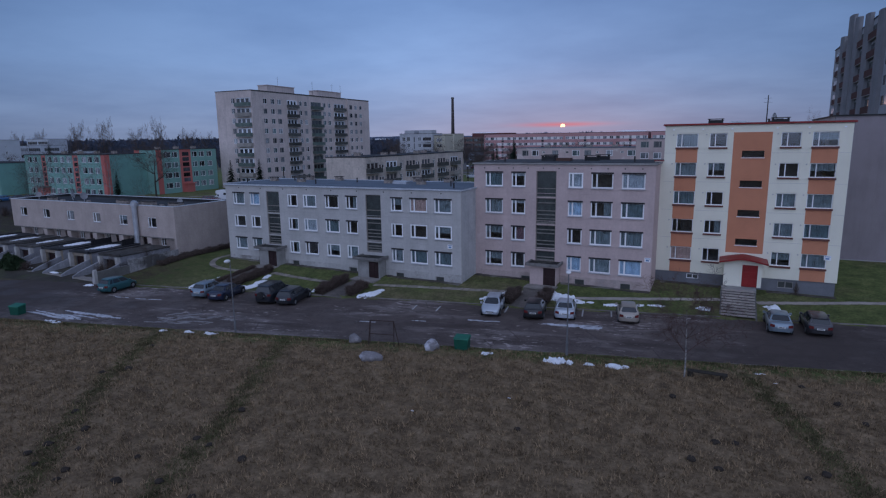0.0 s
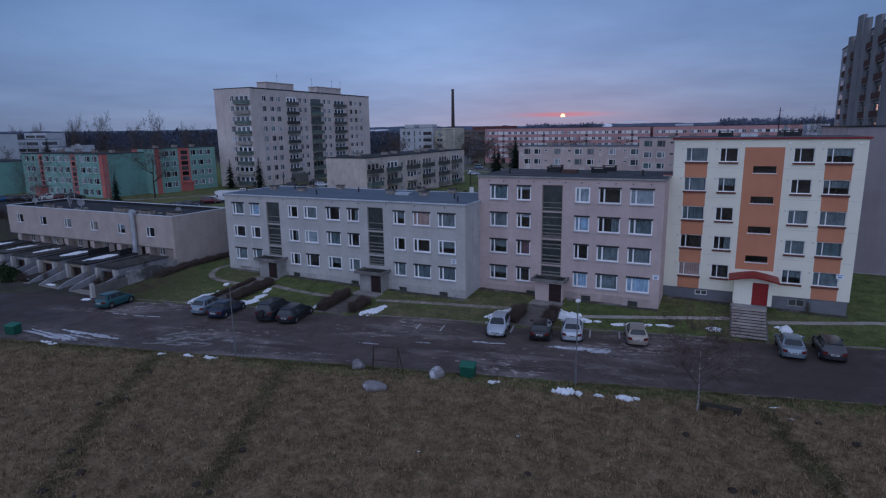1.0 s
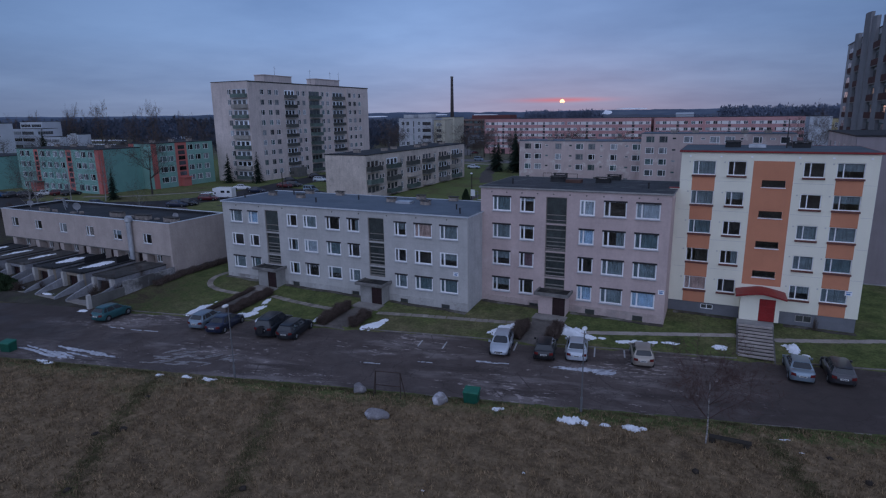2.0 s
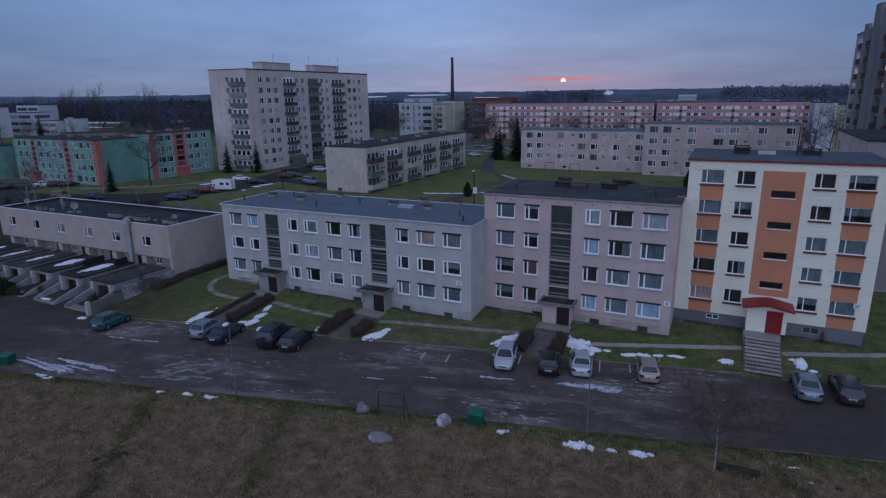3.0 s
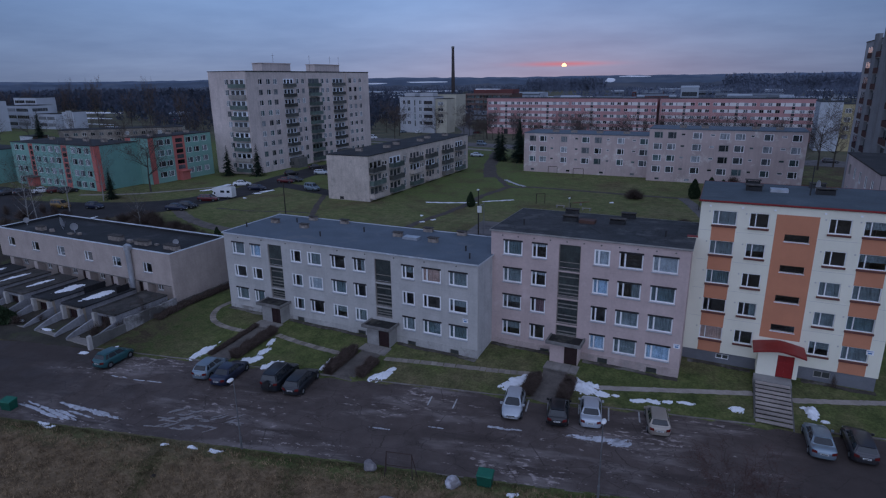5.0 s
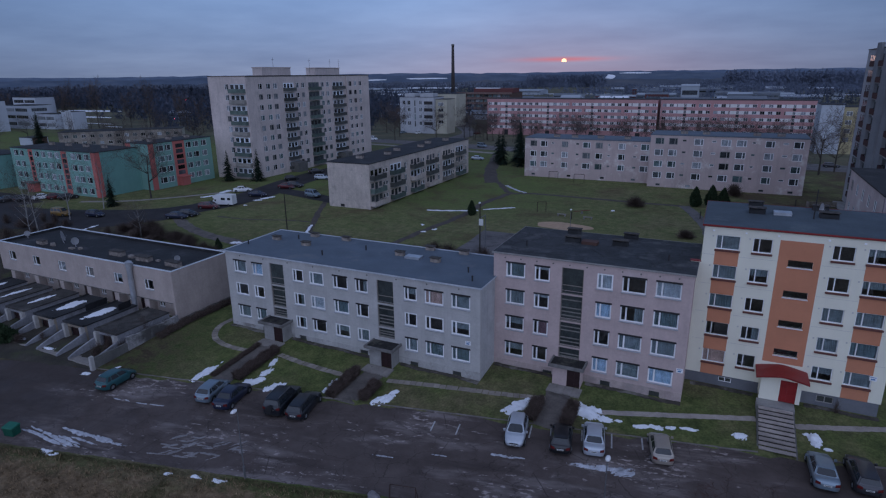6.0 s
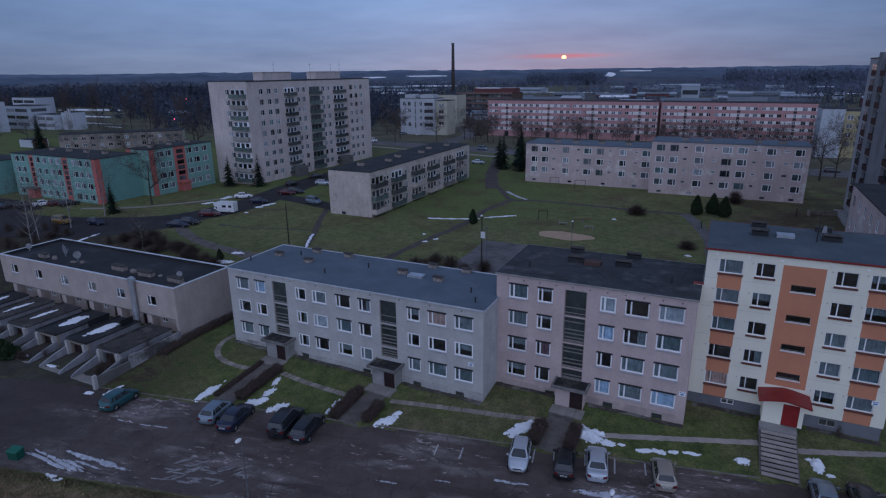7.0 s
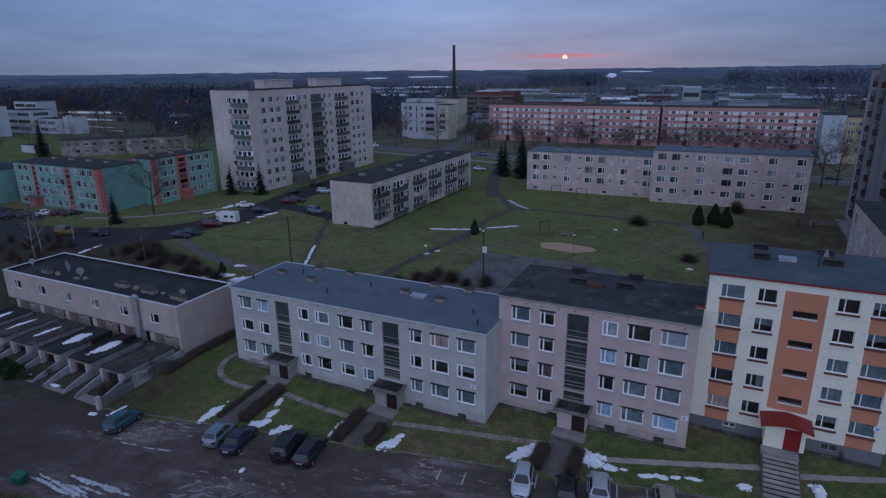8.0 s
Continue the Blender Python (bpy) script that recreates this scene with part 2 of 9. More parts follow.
M = {
    "net_grey": cloth("net_grey", (0.19, 0.24, 0.26)),
    "net_white": cloth("net_white", (0.42, 0.48, 0.53)),
    "net_blue": cloth("net_blue", (0.40, 0.56, 0.72)),
    "drape_teal": cloth("drape_teal", (0.13, 0.19, 0.21)),
    "drape_peach": cloth("drape_peach", (0.52, 0.37, 0.33)),
    "drape_wine": cloth("drape_wine", (0.20, 0.12, 0.14)),
    "grey_render": mat("grey_render", (0.47, 0.455, 0.435), 0.95, 0.10, 0.5, 5, 0.3, streak=0.22, stain=(0.52, 0.50, 0.475), cover=0.60),
    "grey_gable": mat("grey_gable", (0.47, 0.465, 0.46), 0.95, 0.14, 0.6, 5, 0.3, streak=0.4),
    "pink_render": mat("pink_render", (0.53, 0.415, 0.39), 0.95, 0.09, 0.5, 5, 0.3, streak=0.2, stain=(0.60, 0.49, 0.47), cover=0.60),
    "far_pink_render": mat("far_pink_render", (0.56, 0.445, 0.42), 0.95, 0.12, 0.25, 10, 0.2, streak=0.3, stain=(0.70, 0.64, 0.60), cover=0.55),
    "white_render": mat("white_render", (0.81, 0.775, 0.635), 0.9, 0.05, 0.25, 20, 0.15, streak=0.06),
    "orange_render": mat("orange_render", (0.56, 0.235, 0.135), 0.9, 0.07, 0.5, 20, 0.15, streak=0.05),
    "plinth_grey": mat("plinth_grey", (0.34, 0.335, 0.33), 0.95, 0.16, 0.6, 12, 0.4, streak=0.35),
    "plinth_dark": mat("plinth_dark", (0.17, 0.175, 0.19), 0.9, 0.12, 0.6, 12, 0.25, streak=0.15),
    "bitumen_blue": mat("bitumen_blue", (0.110, 0.138, 0.170), 0.75, 0.16, 0.3, 9, 0.25, stain=(0.145, 0.165, 0.185), cover=0.57),
    "bitumen_slate": mat("bitumen_slate", (0.076, 0.096, 0.112), 0.8, 0.2, 0.3, 6, 0.3, stain=(0.112, 0.132, 0.145), cover=0.57),
    "bitumen_black": mat("bitumen_black", (0.030, 0.031, 0.033), 0.8, 0.3, 0.35, 9, 0.35, stain=(0.058, 0.058, 0.06), cover=0.56),
    "white_frame": mat("white_frame", (0.84, 0.84, 0.84), 0.45, 0.04, 2, 30, 0.02, rnd=0.08),
    "old_frame": mat("old_frame", (0.36, 0.34, 0.32), 0.7, 0.2, 3, 30, 0.1, rnd=0.25),
    "lintel_dark": mat("lintel_dark", (0.035, 0.033, 0.035), 0.7, 0.2, 3, 30, 0.05),
    "sill_tin": mat("sill_tin", (0.42, 0.43, 0.45), 0.5, 0.1, 3, 30, 0.05, metal=0.3),
    "sill_brown": mat("sill_brown", (0.14, 0.055, 0.045), 0.5, 0.1, 3, 30, 0.05),
    # wall colour kept dark to paint in the gloom of unlit rooms
    "unlit_room": mat("unlit_room", (0.13, 0.125, 0.12), 0.9, 0.3, 0.5, 6, 0.0),
    "curtain": curtain_cloth(),
    "door_brown": mat("door_brown", (0.034, 0.017, 0.017), 0.6, 0.2, 2, 20, 0.1),
    "door_red": mat("door_red", (0.27, 0.022, 0.022), 0.5, 0.12, 2, 20, 0.1),
    "roof_red": mat("roof_red", (0.24, 0.028, 0.026), 0.5, 0.12, 1, 20, 0.1),
    "vent_brick": mat("vent_brick", (0.29, 0.25, 0.22), 0.95, 0.45, 2.5, 14, 0.5, streak=0.3),
    "vent_cap": mat("vent_cap", (0.075, 0.068, 0.063), 0.95, 0.45, 2.5, 14, 0.5),
    "dish_grey": mat("dish_grey", (0.45, 0.45, 0.46), 0.6, 0.1, 2, 14, 0.02),
    "concrete": mat("concrete", (0.30, 0.29, 0.275), 0.95, 0.2, 0.7, 12, 0.4, streak=0.2),
    "concrete_dark": mat("concrete_dark", (0.15, 0.145, 0.135), 0.95, 0.25, 0.7, 12, 0.4, streak=0.3),
    "galvanised": mat("galvanised", (0.50, 0.52, 0.55), 0.4, 0.15, 1.5, 14, 0.05, metal=0.7),
    "asphalt": asphalt("asphalt", (0.104, 0.082, 0.075), (0.255, 0.218, 0.207)),
    "yard_asphalt": mat("yard_asphalt", (0.046, 0.044, 0.046), 0.85, 0.22, 0.3, 6, 0.2, spec=0.12),
    "court": mat("court", (0.145, 0.134, 0.132), 0.85, 0.22, 0.15, 6, 0.2, stain=(0.075, 0.07, 0.068), cover=0.52),
    "dirt_path": mat("dirt_path", (0.088, 0.074, 0.065), 0.95, 0.25, 0.6, 10, 0.3),
    "walk": mat("walk", (0.135, 0.118, 0.106), 0.95, 0.3, 0.8, 10, 0.3, stain=(0.075, 0.066, 0.058), cover=0.55),
    "paving": mat("paving", (0.27, 0.245, 0.222), 0.95, 0.2, 0.7, 12, 0.3),
    "sand": mat("sand", (0.46, 0.315, 0.21), 0.95, 0.15, 1, 12, 0.3),
    "snow": mat("snow", (0.80, 0.82, 0.86), 0.8, 0.05, 1.5, 16, 0.4),
    "old_snow": mat("old_snow", (0.50, 0.51, 0.55), 0.8, 0.25, 1.5, 10, 0.4, stain=(0.22, 0.22, 0.23), cover=0.55),
    "clear_glass": glass("clear_glass", (0.96, 0.97, 0.97)),
    "stair_glass": mat("stair_glass", (0.052, 0.062, 0.060), 0.22, 0.3, 1.2, 6, 0.05, spec=0.6, rnd=0.2),
    "frosted": mat("frosted", (0.06, 0.065, 0.06), 0.35, 0.25, 1, 10, 0.05, spec=0.5),
}

# ---------------------------------------------------------------- building blocks


def box(bm, x0, x1, y0, y1, z0, z1):
    v = [bm.verts.new((x, y, z)) for z in (z0, z1) for x, y in ((x0, y0), (x1, y0), (x1, y1), (x0, y1))]
    for f in ((3, 2, 1, 0), (4, 5, 6, 7), (0, 1, 5, 4), (1, 2, 6, 5), (2, 3, 7, 6), (3, 0, 4, 7)):
        bm.faces.new([v[i] for i in f])
    return v


def prism(bm, ring0, ring1, caps=True):
    """Joins two rings of points, in the same order, with sides and ends."""
    a, b = [bm.verts.new(p) for p in ring0], [bm.verts.new(p) for p in ring1]
    n = len(a)
    for i in range(n):
        bm.faces.new((a[i], a[(i + 1) % n], b[(i + 1) % n], b[i]))
    if caps:
        bm.faces.new(a[::-1])
        bm.faces.new(b)
    return a, b


def tube(bm, p, q, r0, r1, n=8, caps=True):
    p, q = Vector(p), Vector(q)
    d = (q - p).normalized()
    s = d.orthogonal().normalized()
    w = d.cross(s)
    ring = lambda c, r: [c + (s * math.cos(a) + w * math.sin(a)) * r for a in (2 * math.pi * i / n for i in range(n))]
    return prism(bm, ring(p, r0), ring(q, r1), caps)


def mesh_of(name, bm, material, smooth=False):
    bmesh.ops.recalc_face_normals(bm, faces=bm.faces)
    me = bpy.data.meshes.new(name)
    bm.to_mesh(me)
    bm.free()
    for m in material if isinstance(material, (list, tuple)) else [material]:
        me.materials.append(m)
    if smooth:
        me.shade_smooth()
    return me


def put(name, me, parent=None, m=None, label=""):
    ob = new(name, me)
    if parent is not None:
        ob.parent = parent
    if m is not None:
        ob.matrix_basis = m
    return tagged(ob, label)


def part(name, bm, material, parent, label="", m=None, smooth=False):
    return put(name, mesh_of(name, bm, material, smooth), parent, m, label)


def thing(name, m, label, category, group="", kind=""):
    ob = new(name)
    ob.empty_display_size = 0.2
    ob.matrix_basis = m
    return tagged(ob, label, category, group, kind)


def structure(name, bm, material, label, category, smooth=False):
    return tagged(new(name, mesh_of(name, bm, material, smooth)), label, category, kind="structure")


def pierced(bm, length, z0, z1, holes, thick=0.35):
    """A wall from (0, 0) along x, thick towards +y, with rectangular holes (x0, x1, z0, z1) through it."""
    xs = sorted({0.0, length, *(round(h[i], 3) for h in holes for i in (0, 1))})
    zs = sorted({z0, z1, *(round(h[i], 3) for h in holes for i in (2, 3))})
    open_ = np.zeros((len(xs) - 1, len(zs) - 1), bool)
    for h in holes:
        a, b, c, d = (round(v, 3) for v in h)
        for i in range(len(xs) - 1):
            for k in range(len(zs) - 1):
                if a <= (xs[i] + xs[i + 1]) / 2 <= b and c <= (zs[k] + zs[k + 1]) / 2 <= d:
                    open_[i, k] = True
    grid = {}

    def vert(i, k, y):
        if (i, k, y) not in grid:
            grid[i, k, y] = bm.verts.new((xs[i], y, zs[k]))
        return grid[i, k, y]

    nx, nz = open_.shape
    solid = lambda i, k: 0 <= i < nx and 0 <= k < nz and not open_[i, k]
    for i in range(nx):
        for k in range(nz):
            if not solid(i, k):
                continue
            for y in (0.0, thick):
                bm.faces.new([vert(i, k, y), vert(i + 1, k, y), vert(i + 1, k + 1, y), vert(i, k + 1, y)])
            for (di, dk), (p, q) in {(-1, 0): ((i, k), (i, k + 1)), (1, 0): ((i + 1, k), (i + 1, k + 1)), (0, -1): ((i, k), (i + 1, k)), (0, 1): ((i, k + 1), (i + 1, k + 1))}.items():
                if not solid(i + di, k + dk):
                    bm.faces.new([vert(*p, 0.0), vert(*q, 0.0), vert(*q, thick), vert(*p, thick)])


SHARED = {}


def shared(key, build):
    if key not in SHARED:
        SHARED[key] = build()
    return SHARED[key]


def frame_mesh(w, h, bars, mat_key, f=0.07, depth=0.07):
    def build():
        bm = bmesh.new()
        ups = sorted(b for b in bars if b > 0)
        cross = sorted(-b for b in bars if b < 0)
        xe = [f, *[v for b in ups for v in (b * w - f * 0.6, b * w + f * 0.6)], w - f]
        ze = [f, *[v for b in cross for v in (b * h - f * 0.5, b * h + f * 0.5)], h - f]
        openings = [(a, b, c, d) for a, b in zip(xe[::2], xe[1::2]) for c, d in zip(ze[::2], ze[1::2]) if b - a > 0.02]
        pierced(bm, w, 0.0, h, openings, depth)
        return mesh_of("window_frame", bm, M[mat_key])
    return shared(("frame", round(w, 2), round(h, 2), bars, mat_key, f), build)


def pane_mesh(w, h, mat_key):
    def build():
        bm = bmesh.new()
        box(bm, 0.03, w - 0.03, 0, 0.012, 0.03, h - 0.03)
        return mesh_of("pane", bm, M[mat_key])
    return shared(("pane", round(w, 2), round(h, 2), mat_key), build)


def sill_mesh(w, mat_key, out):
    def build():
        bm = bmesh.new()
        drop = 0.17 if mat_key == "sill_brown" else 0.07
        a = [(-0.06, -out, -drop), (-0.06, 0.08, -drop + 0.04), (-0.06, 0.08, 0.0), (-0.06, -out, -0.03)]
        prism(bm, a, [(w + 0.06, y, z) for _, y, z in a])
        return mesh_of("sill", bm, M[mat_key])
    return shared(("sill", round(w, 2), mat_key, out), build)


def curtain_mesh(w, h, style, fabric="curtain"):
    def build():
        bm = bmesh.new()
        spans = {0: [(0.03, 0.97)], 1: [(0.60, 0.97)], 2: [(0.36, 0.97)], 3: [(0.03, 0.97)], 4: [(0.03, 0.97)]}[style]
        low = {3: 0.45, 4: 0.72}.get(style, 0.02)
        for a, b in spans:
            n = max(6, int((b - a) * w / 0.06))
            top, bot = [], []
            for i in range(n + 1):
                x = w * (a + (b - a) * i / n)
                y = 0.022 * math.sin(i * 1.7) + 0.012 * math.sin(i * 4.1)
                top.append(bm.verts.new((x, y, h * 0.97)))
                bot.append(bm.verts.new((x, y * 1.4, h * low)))
            for i in range(n):
                bm.faces.new((top[i], top[i + 1], bot[i + 1], bot[i]))
        return mesh_of("curtain", bm, M[fabric])
    return shared(("curtain", round(w, 2), round(h, 2), style, fabric), build)


def lintel_mesh(w):
    def build():
        bm = bmesh.new()
        box(bm, -0.03, w + 0.03, -0.07, 0.05, -0.10, 0.06)
        return mesh_of("lintel", bm, M["lintel_dark"])
    return shared(("lintel", round(w, 2)), build)


RNG = random.Random(7)


def window(house, m, w, h, bars=(0.30,), fr="white_frame", sill="sill_tin", curtain=None, lintel=False, pane="clear_glass", out=0.10, f=0.07, depth=0.06, fabric="curtain"):
    """One window in its opening: frame, pane, sill and what hangs behind it. m: lower left corner on the wall's face, y inwards."""
    win = put("window", frame_mesh(w, h, bars, fr, f), house, m @ Matrix.Translation((0, depth, 0)))
    glazed = put("pane", pane_mesh(w, h, pane), win, Matrix.Translation((0, 0.035, 0)))
    glazed.visible_shadow = pane == "frosted"
    if sill:
        put("sill", sill_mesh(w, sill, out), win, Matrix.Translation((0, -depth, 0)))
    if curtain is not None:
        put("curtain", curtain_mesh(w, h, curtain, fabric), win, Matrix.Translation((0, 0.12, 0)))
    if lintel:
        put("lintel", lintel_mesh(w), win, Matrix.Translation((0, -depth + 0.02, h)))
    return win


FACE = {"south": pose(0, 0, 0), "east": pose(0, 0, 0, 0, 0, 90), "west": pose(0, 0, 0, 0, 0, -90), "north": pose(0, 0, 0, 0, 0, 180)}


def at(x, y, z, face="south"):
    return Matrix.Translation((x, y, z)) @ FACE[face]


def shell(house, x0, x1, y0, y1, z0, z1, holes, material, plain=None, thick=0.35, core=1.6):
    """Four outer walls, south, east, north and west, with holes given per side, and a dark core standing in for unlit
    rooms.
    """
    plain = plain or material
    sides = {"south": (x0, y0, x1 - x0), "east": (x1, y0 + thick, y1 - y0 - 2 * thick), "north": (x1, y1, x1 - x0), "west": (x0, y1 - thick, y1 - y0 - 2 * thick)}
    for side, (x, y, length) in sides.items():
        bm = bmesh.new()
        pierced(bm, length, z0, z1, holes.get(side, []), thick)
        part("wall", bm, material if side in holes else plain, house, m=at(x, y, 0, side))
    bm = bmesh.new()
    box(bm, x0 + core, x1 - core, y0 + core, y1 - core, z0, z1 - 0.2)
    part("inner_wall", bm, M["unlit_room"], house)


def flat_roof(house, x0, x1, y0, y1, z, material, over=0.12, edge=None, thick=0.16, lip=0.03):
    bm = bmesh.new()
    box(bm, x0 - over, x1 + over, y0 - over, y1 + over, z, z + thick)
    roof = part("roof", bm, material, house)
    if edge:
        bm = bmesh.new()
        a, b, c, d = x0 - over - 0.03, x1 + over + 0.03, y0 - over - 0.03, y1 + over + 0.03
        for s in ((a, b, c, c + 0.03), (a, b, d - 0.03, d), (a, a + 0.03, c + 0.03, d - 0.03), (b - 0.03, b, c + 0.03, d - 0.03)):
            box(bm, *s, z + 0.02, z + thick + 0.02)
        if lip > 0.03:
            for s in ((a, b, d - lip, d - 0.032), (a + 0.032, a + lip, c + 0.04, d - lip - 0.002)):
                box(bm, *s, z + thick - 0.01, z + thick + 0.07)
        part("roof_trim", bm, edge, roof)
    return roof


def vent(roof, x, y, z, lx=1.05, ly=0.5, h=0.34, body="vent_brick", cap=True):
    """A brick ventilation shaft, its slab held up on four short legs."""
    bm = bmesh.new()
    box(bm, -lx / 2, lx / 2, -ly / 2, ly / 2, 0, h)
    if cap:
        for sx in (-1, 1):
            for sy in (-1, 1):
                box(bm, sx * (lx / 2 - 0.08) - 0.06, sx * (lx / 2 - 0.08) + 0.06, sy * (ly / 2 - 0.08) - 0.06, sy * (ly / 2 - 0.08) + 0.06, h, h + 0.13)
        n = len(bm.faces)
        box(bm, -lx / 2 - 0.08, lx / 2 + 0.08, -ly / 2 - 0.08, ly / 2 + 0.08, h + 0.13, h + 0.19)
        bm.faces.ensure_lookup_table()
        for f in bm.faces[n:]:
            f.material_index = 1
    return part("roof_vent", bm, [M[body], M["vent_cap"]], roof, m=Matrix.Translation((x, y, z)) @ pose(0, 0, 0, 0, 0, 3 * math.sin(x * 3.1)))


def roof_dish(roof, x, y, z, r, turn, tilt=-14):
    """A pale satellite dish on a short mast."""
    bm = bmesh.new()
    n, rings = 20, []
    for k in range(1, 7):
        q = r * k / 6
        rings.append([bm.verts.new((q * math.cos(t), -0.28 * r * (k / 6) ** 2, q * math.sin(t))) for t in (2 * math.pi * i / n for i in range(n))])
    bm.faces.new(rings[0])
    for p, q in zip(rings, rings[1:]):
        for i in range(n):
            bm.faces.new((p[i], p[(i + 1) % n], q[(i + 1) % n], q[i]))
    bmesh.ops.solidify(bm, geom=bm.faces[:], thickness=0.02)
    tube(bm, (0, 0.06, -r - 0.35), (0, 0.05, 0.0), 0.04, 0.04, 6)
    tube(bm, (0, -0.2 * r, -r * 0.95), (0, -r * 0.8, -0.1), 0.02, 0.02, 5)
    part("satellite_dish", bm, M["dish_grey"], roof, "pale grey satellite dish", m=Matrix.Translation((x, y, z + r + 0.3)) @ pose(0, 0, 0, tilt, 0, turn))


def pipe_vent(roof, x, y, z, h=0.5, r=0.08):
    bm = bmesh.new()
    tube(bm, (0, 0, 0), (0, 0, h), r, r, 8)
    tube(bm, (0, 0, h), (0, 0, h + 0.08), r * 1.7, r * 0.6, 8)
    part("vent_pipe", bm, M["lintel_dark"], roof, m=Matrix.Translation((x, y, z)))


# ---------------------------------------------------------------- the ground


def kerb_y(x):
    return 53.75 + 0.2034 * x


def field_y(x):
    return 42.36 + 0.237 * x


def step(a, b, v):
    t = np.clip((v - a) / (b - a), 0, 1)
    return t * t * (3 - 2 * t)


def ground_z(x, y):
    """The lie of the land: a bumpy field, the level road, lawns that rise to the houses, the higher yard behind, far hills."""
    x, y = np.asarray(x, float), np.asarray(y, float)
    lawn = np.clip(0.075 * (y - kerb_y(x)), 0, 0.85)
    yard = step(62, 92, y) * (1.8 - lawn)
    far = -step(200, 300, y) * 1.9
    field = step(-0.6, 1.0, field_y(x) - y) * 0.12
    return field + np.where(y > kerb_y(x), 0.10, 0.0) * 1.0 + lawn + yard + far


def gz(x, y):
    return float(ground_z(x, y))


def axis(points):
    out = []
    for (a, s), (b, _) in zip(points, points[1:]):
        n = max(1, int(round((b - a) / s)))
        out += [a + (b - a) * i / n for i in range(n)]
    return np.array(out + [points[-1][0]])


def grid_mesh(name, xs, ys, zfun, material):
    gx, gy = np.meshgrid(xs, ys)
    co = np.stack([gx, gy, zfun(gx, gy)], -1).reshape(-1, 3)
    nx, ny = len(xs), len(ys)
    i = (np.arange(ny - 1)[:, None] * nx + np.arange(nx - 1)[None, :]).ravel()
    quads = np.stack([i, i + 1, i + nx + 1, i + nx], -1)
    return raw_mesh(name, co, quads, material, True)


def raw_mesh(name, co, faces, material, smooth=False):
    co, faces = np.asarray(co, np.float32), np.asarray(faces, np.int32)
    me = bpy.data.meshes.new(name)
    me.vertices.add(len(co))
    me.vertices.foreach_set("co", co.ravel())
    k = faces.shape[1]
    me.loops.add(faces.size)
    me.loops.foreach_set("vertex_index", faces.ravel())
    me.polygons.add(len(faces))
    me.polygons.foreach_set("loop_start", np.arange(0, faces.size, k, dtype=np.int32))
    me.update(calc_edges=True)
    for m in material if isinstance(material, (list, tuple)) else [material]:
        me.materials.append(m)
    if smooth:
        me.shade_smooth()
    return me


def lump(x, y):
    return (0.045 * np.sin(2.1 * x + 1.3 * y) * np.sin(1.7 * y - 0.6 * x) + 0.03 * np.sin(4.3 * x - 2.2 * y + 1) + 0.06 * np.sin(0.45 * x + 0.7) * np.sin(0.5 * y))


def ground_sheet(x, y):
    z = ground_z(x, y)
    on_road = (y < kerb_y(x) - 0.9) & (y > field_y(x) + 0.9) & (x > -140) & (x < 90)
    z = np.where(on_road, z - 0.18, z)
    return z + np.where(y < field_y(x) - 0.5, lump(x, y), 0)


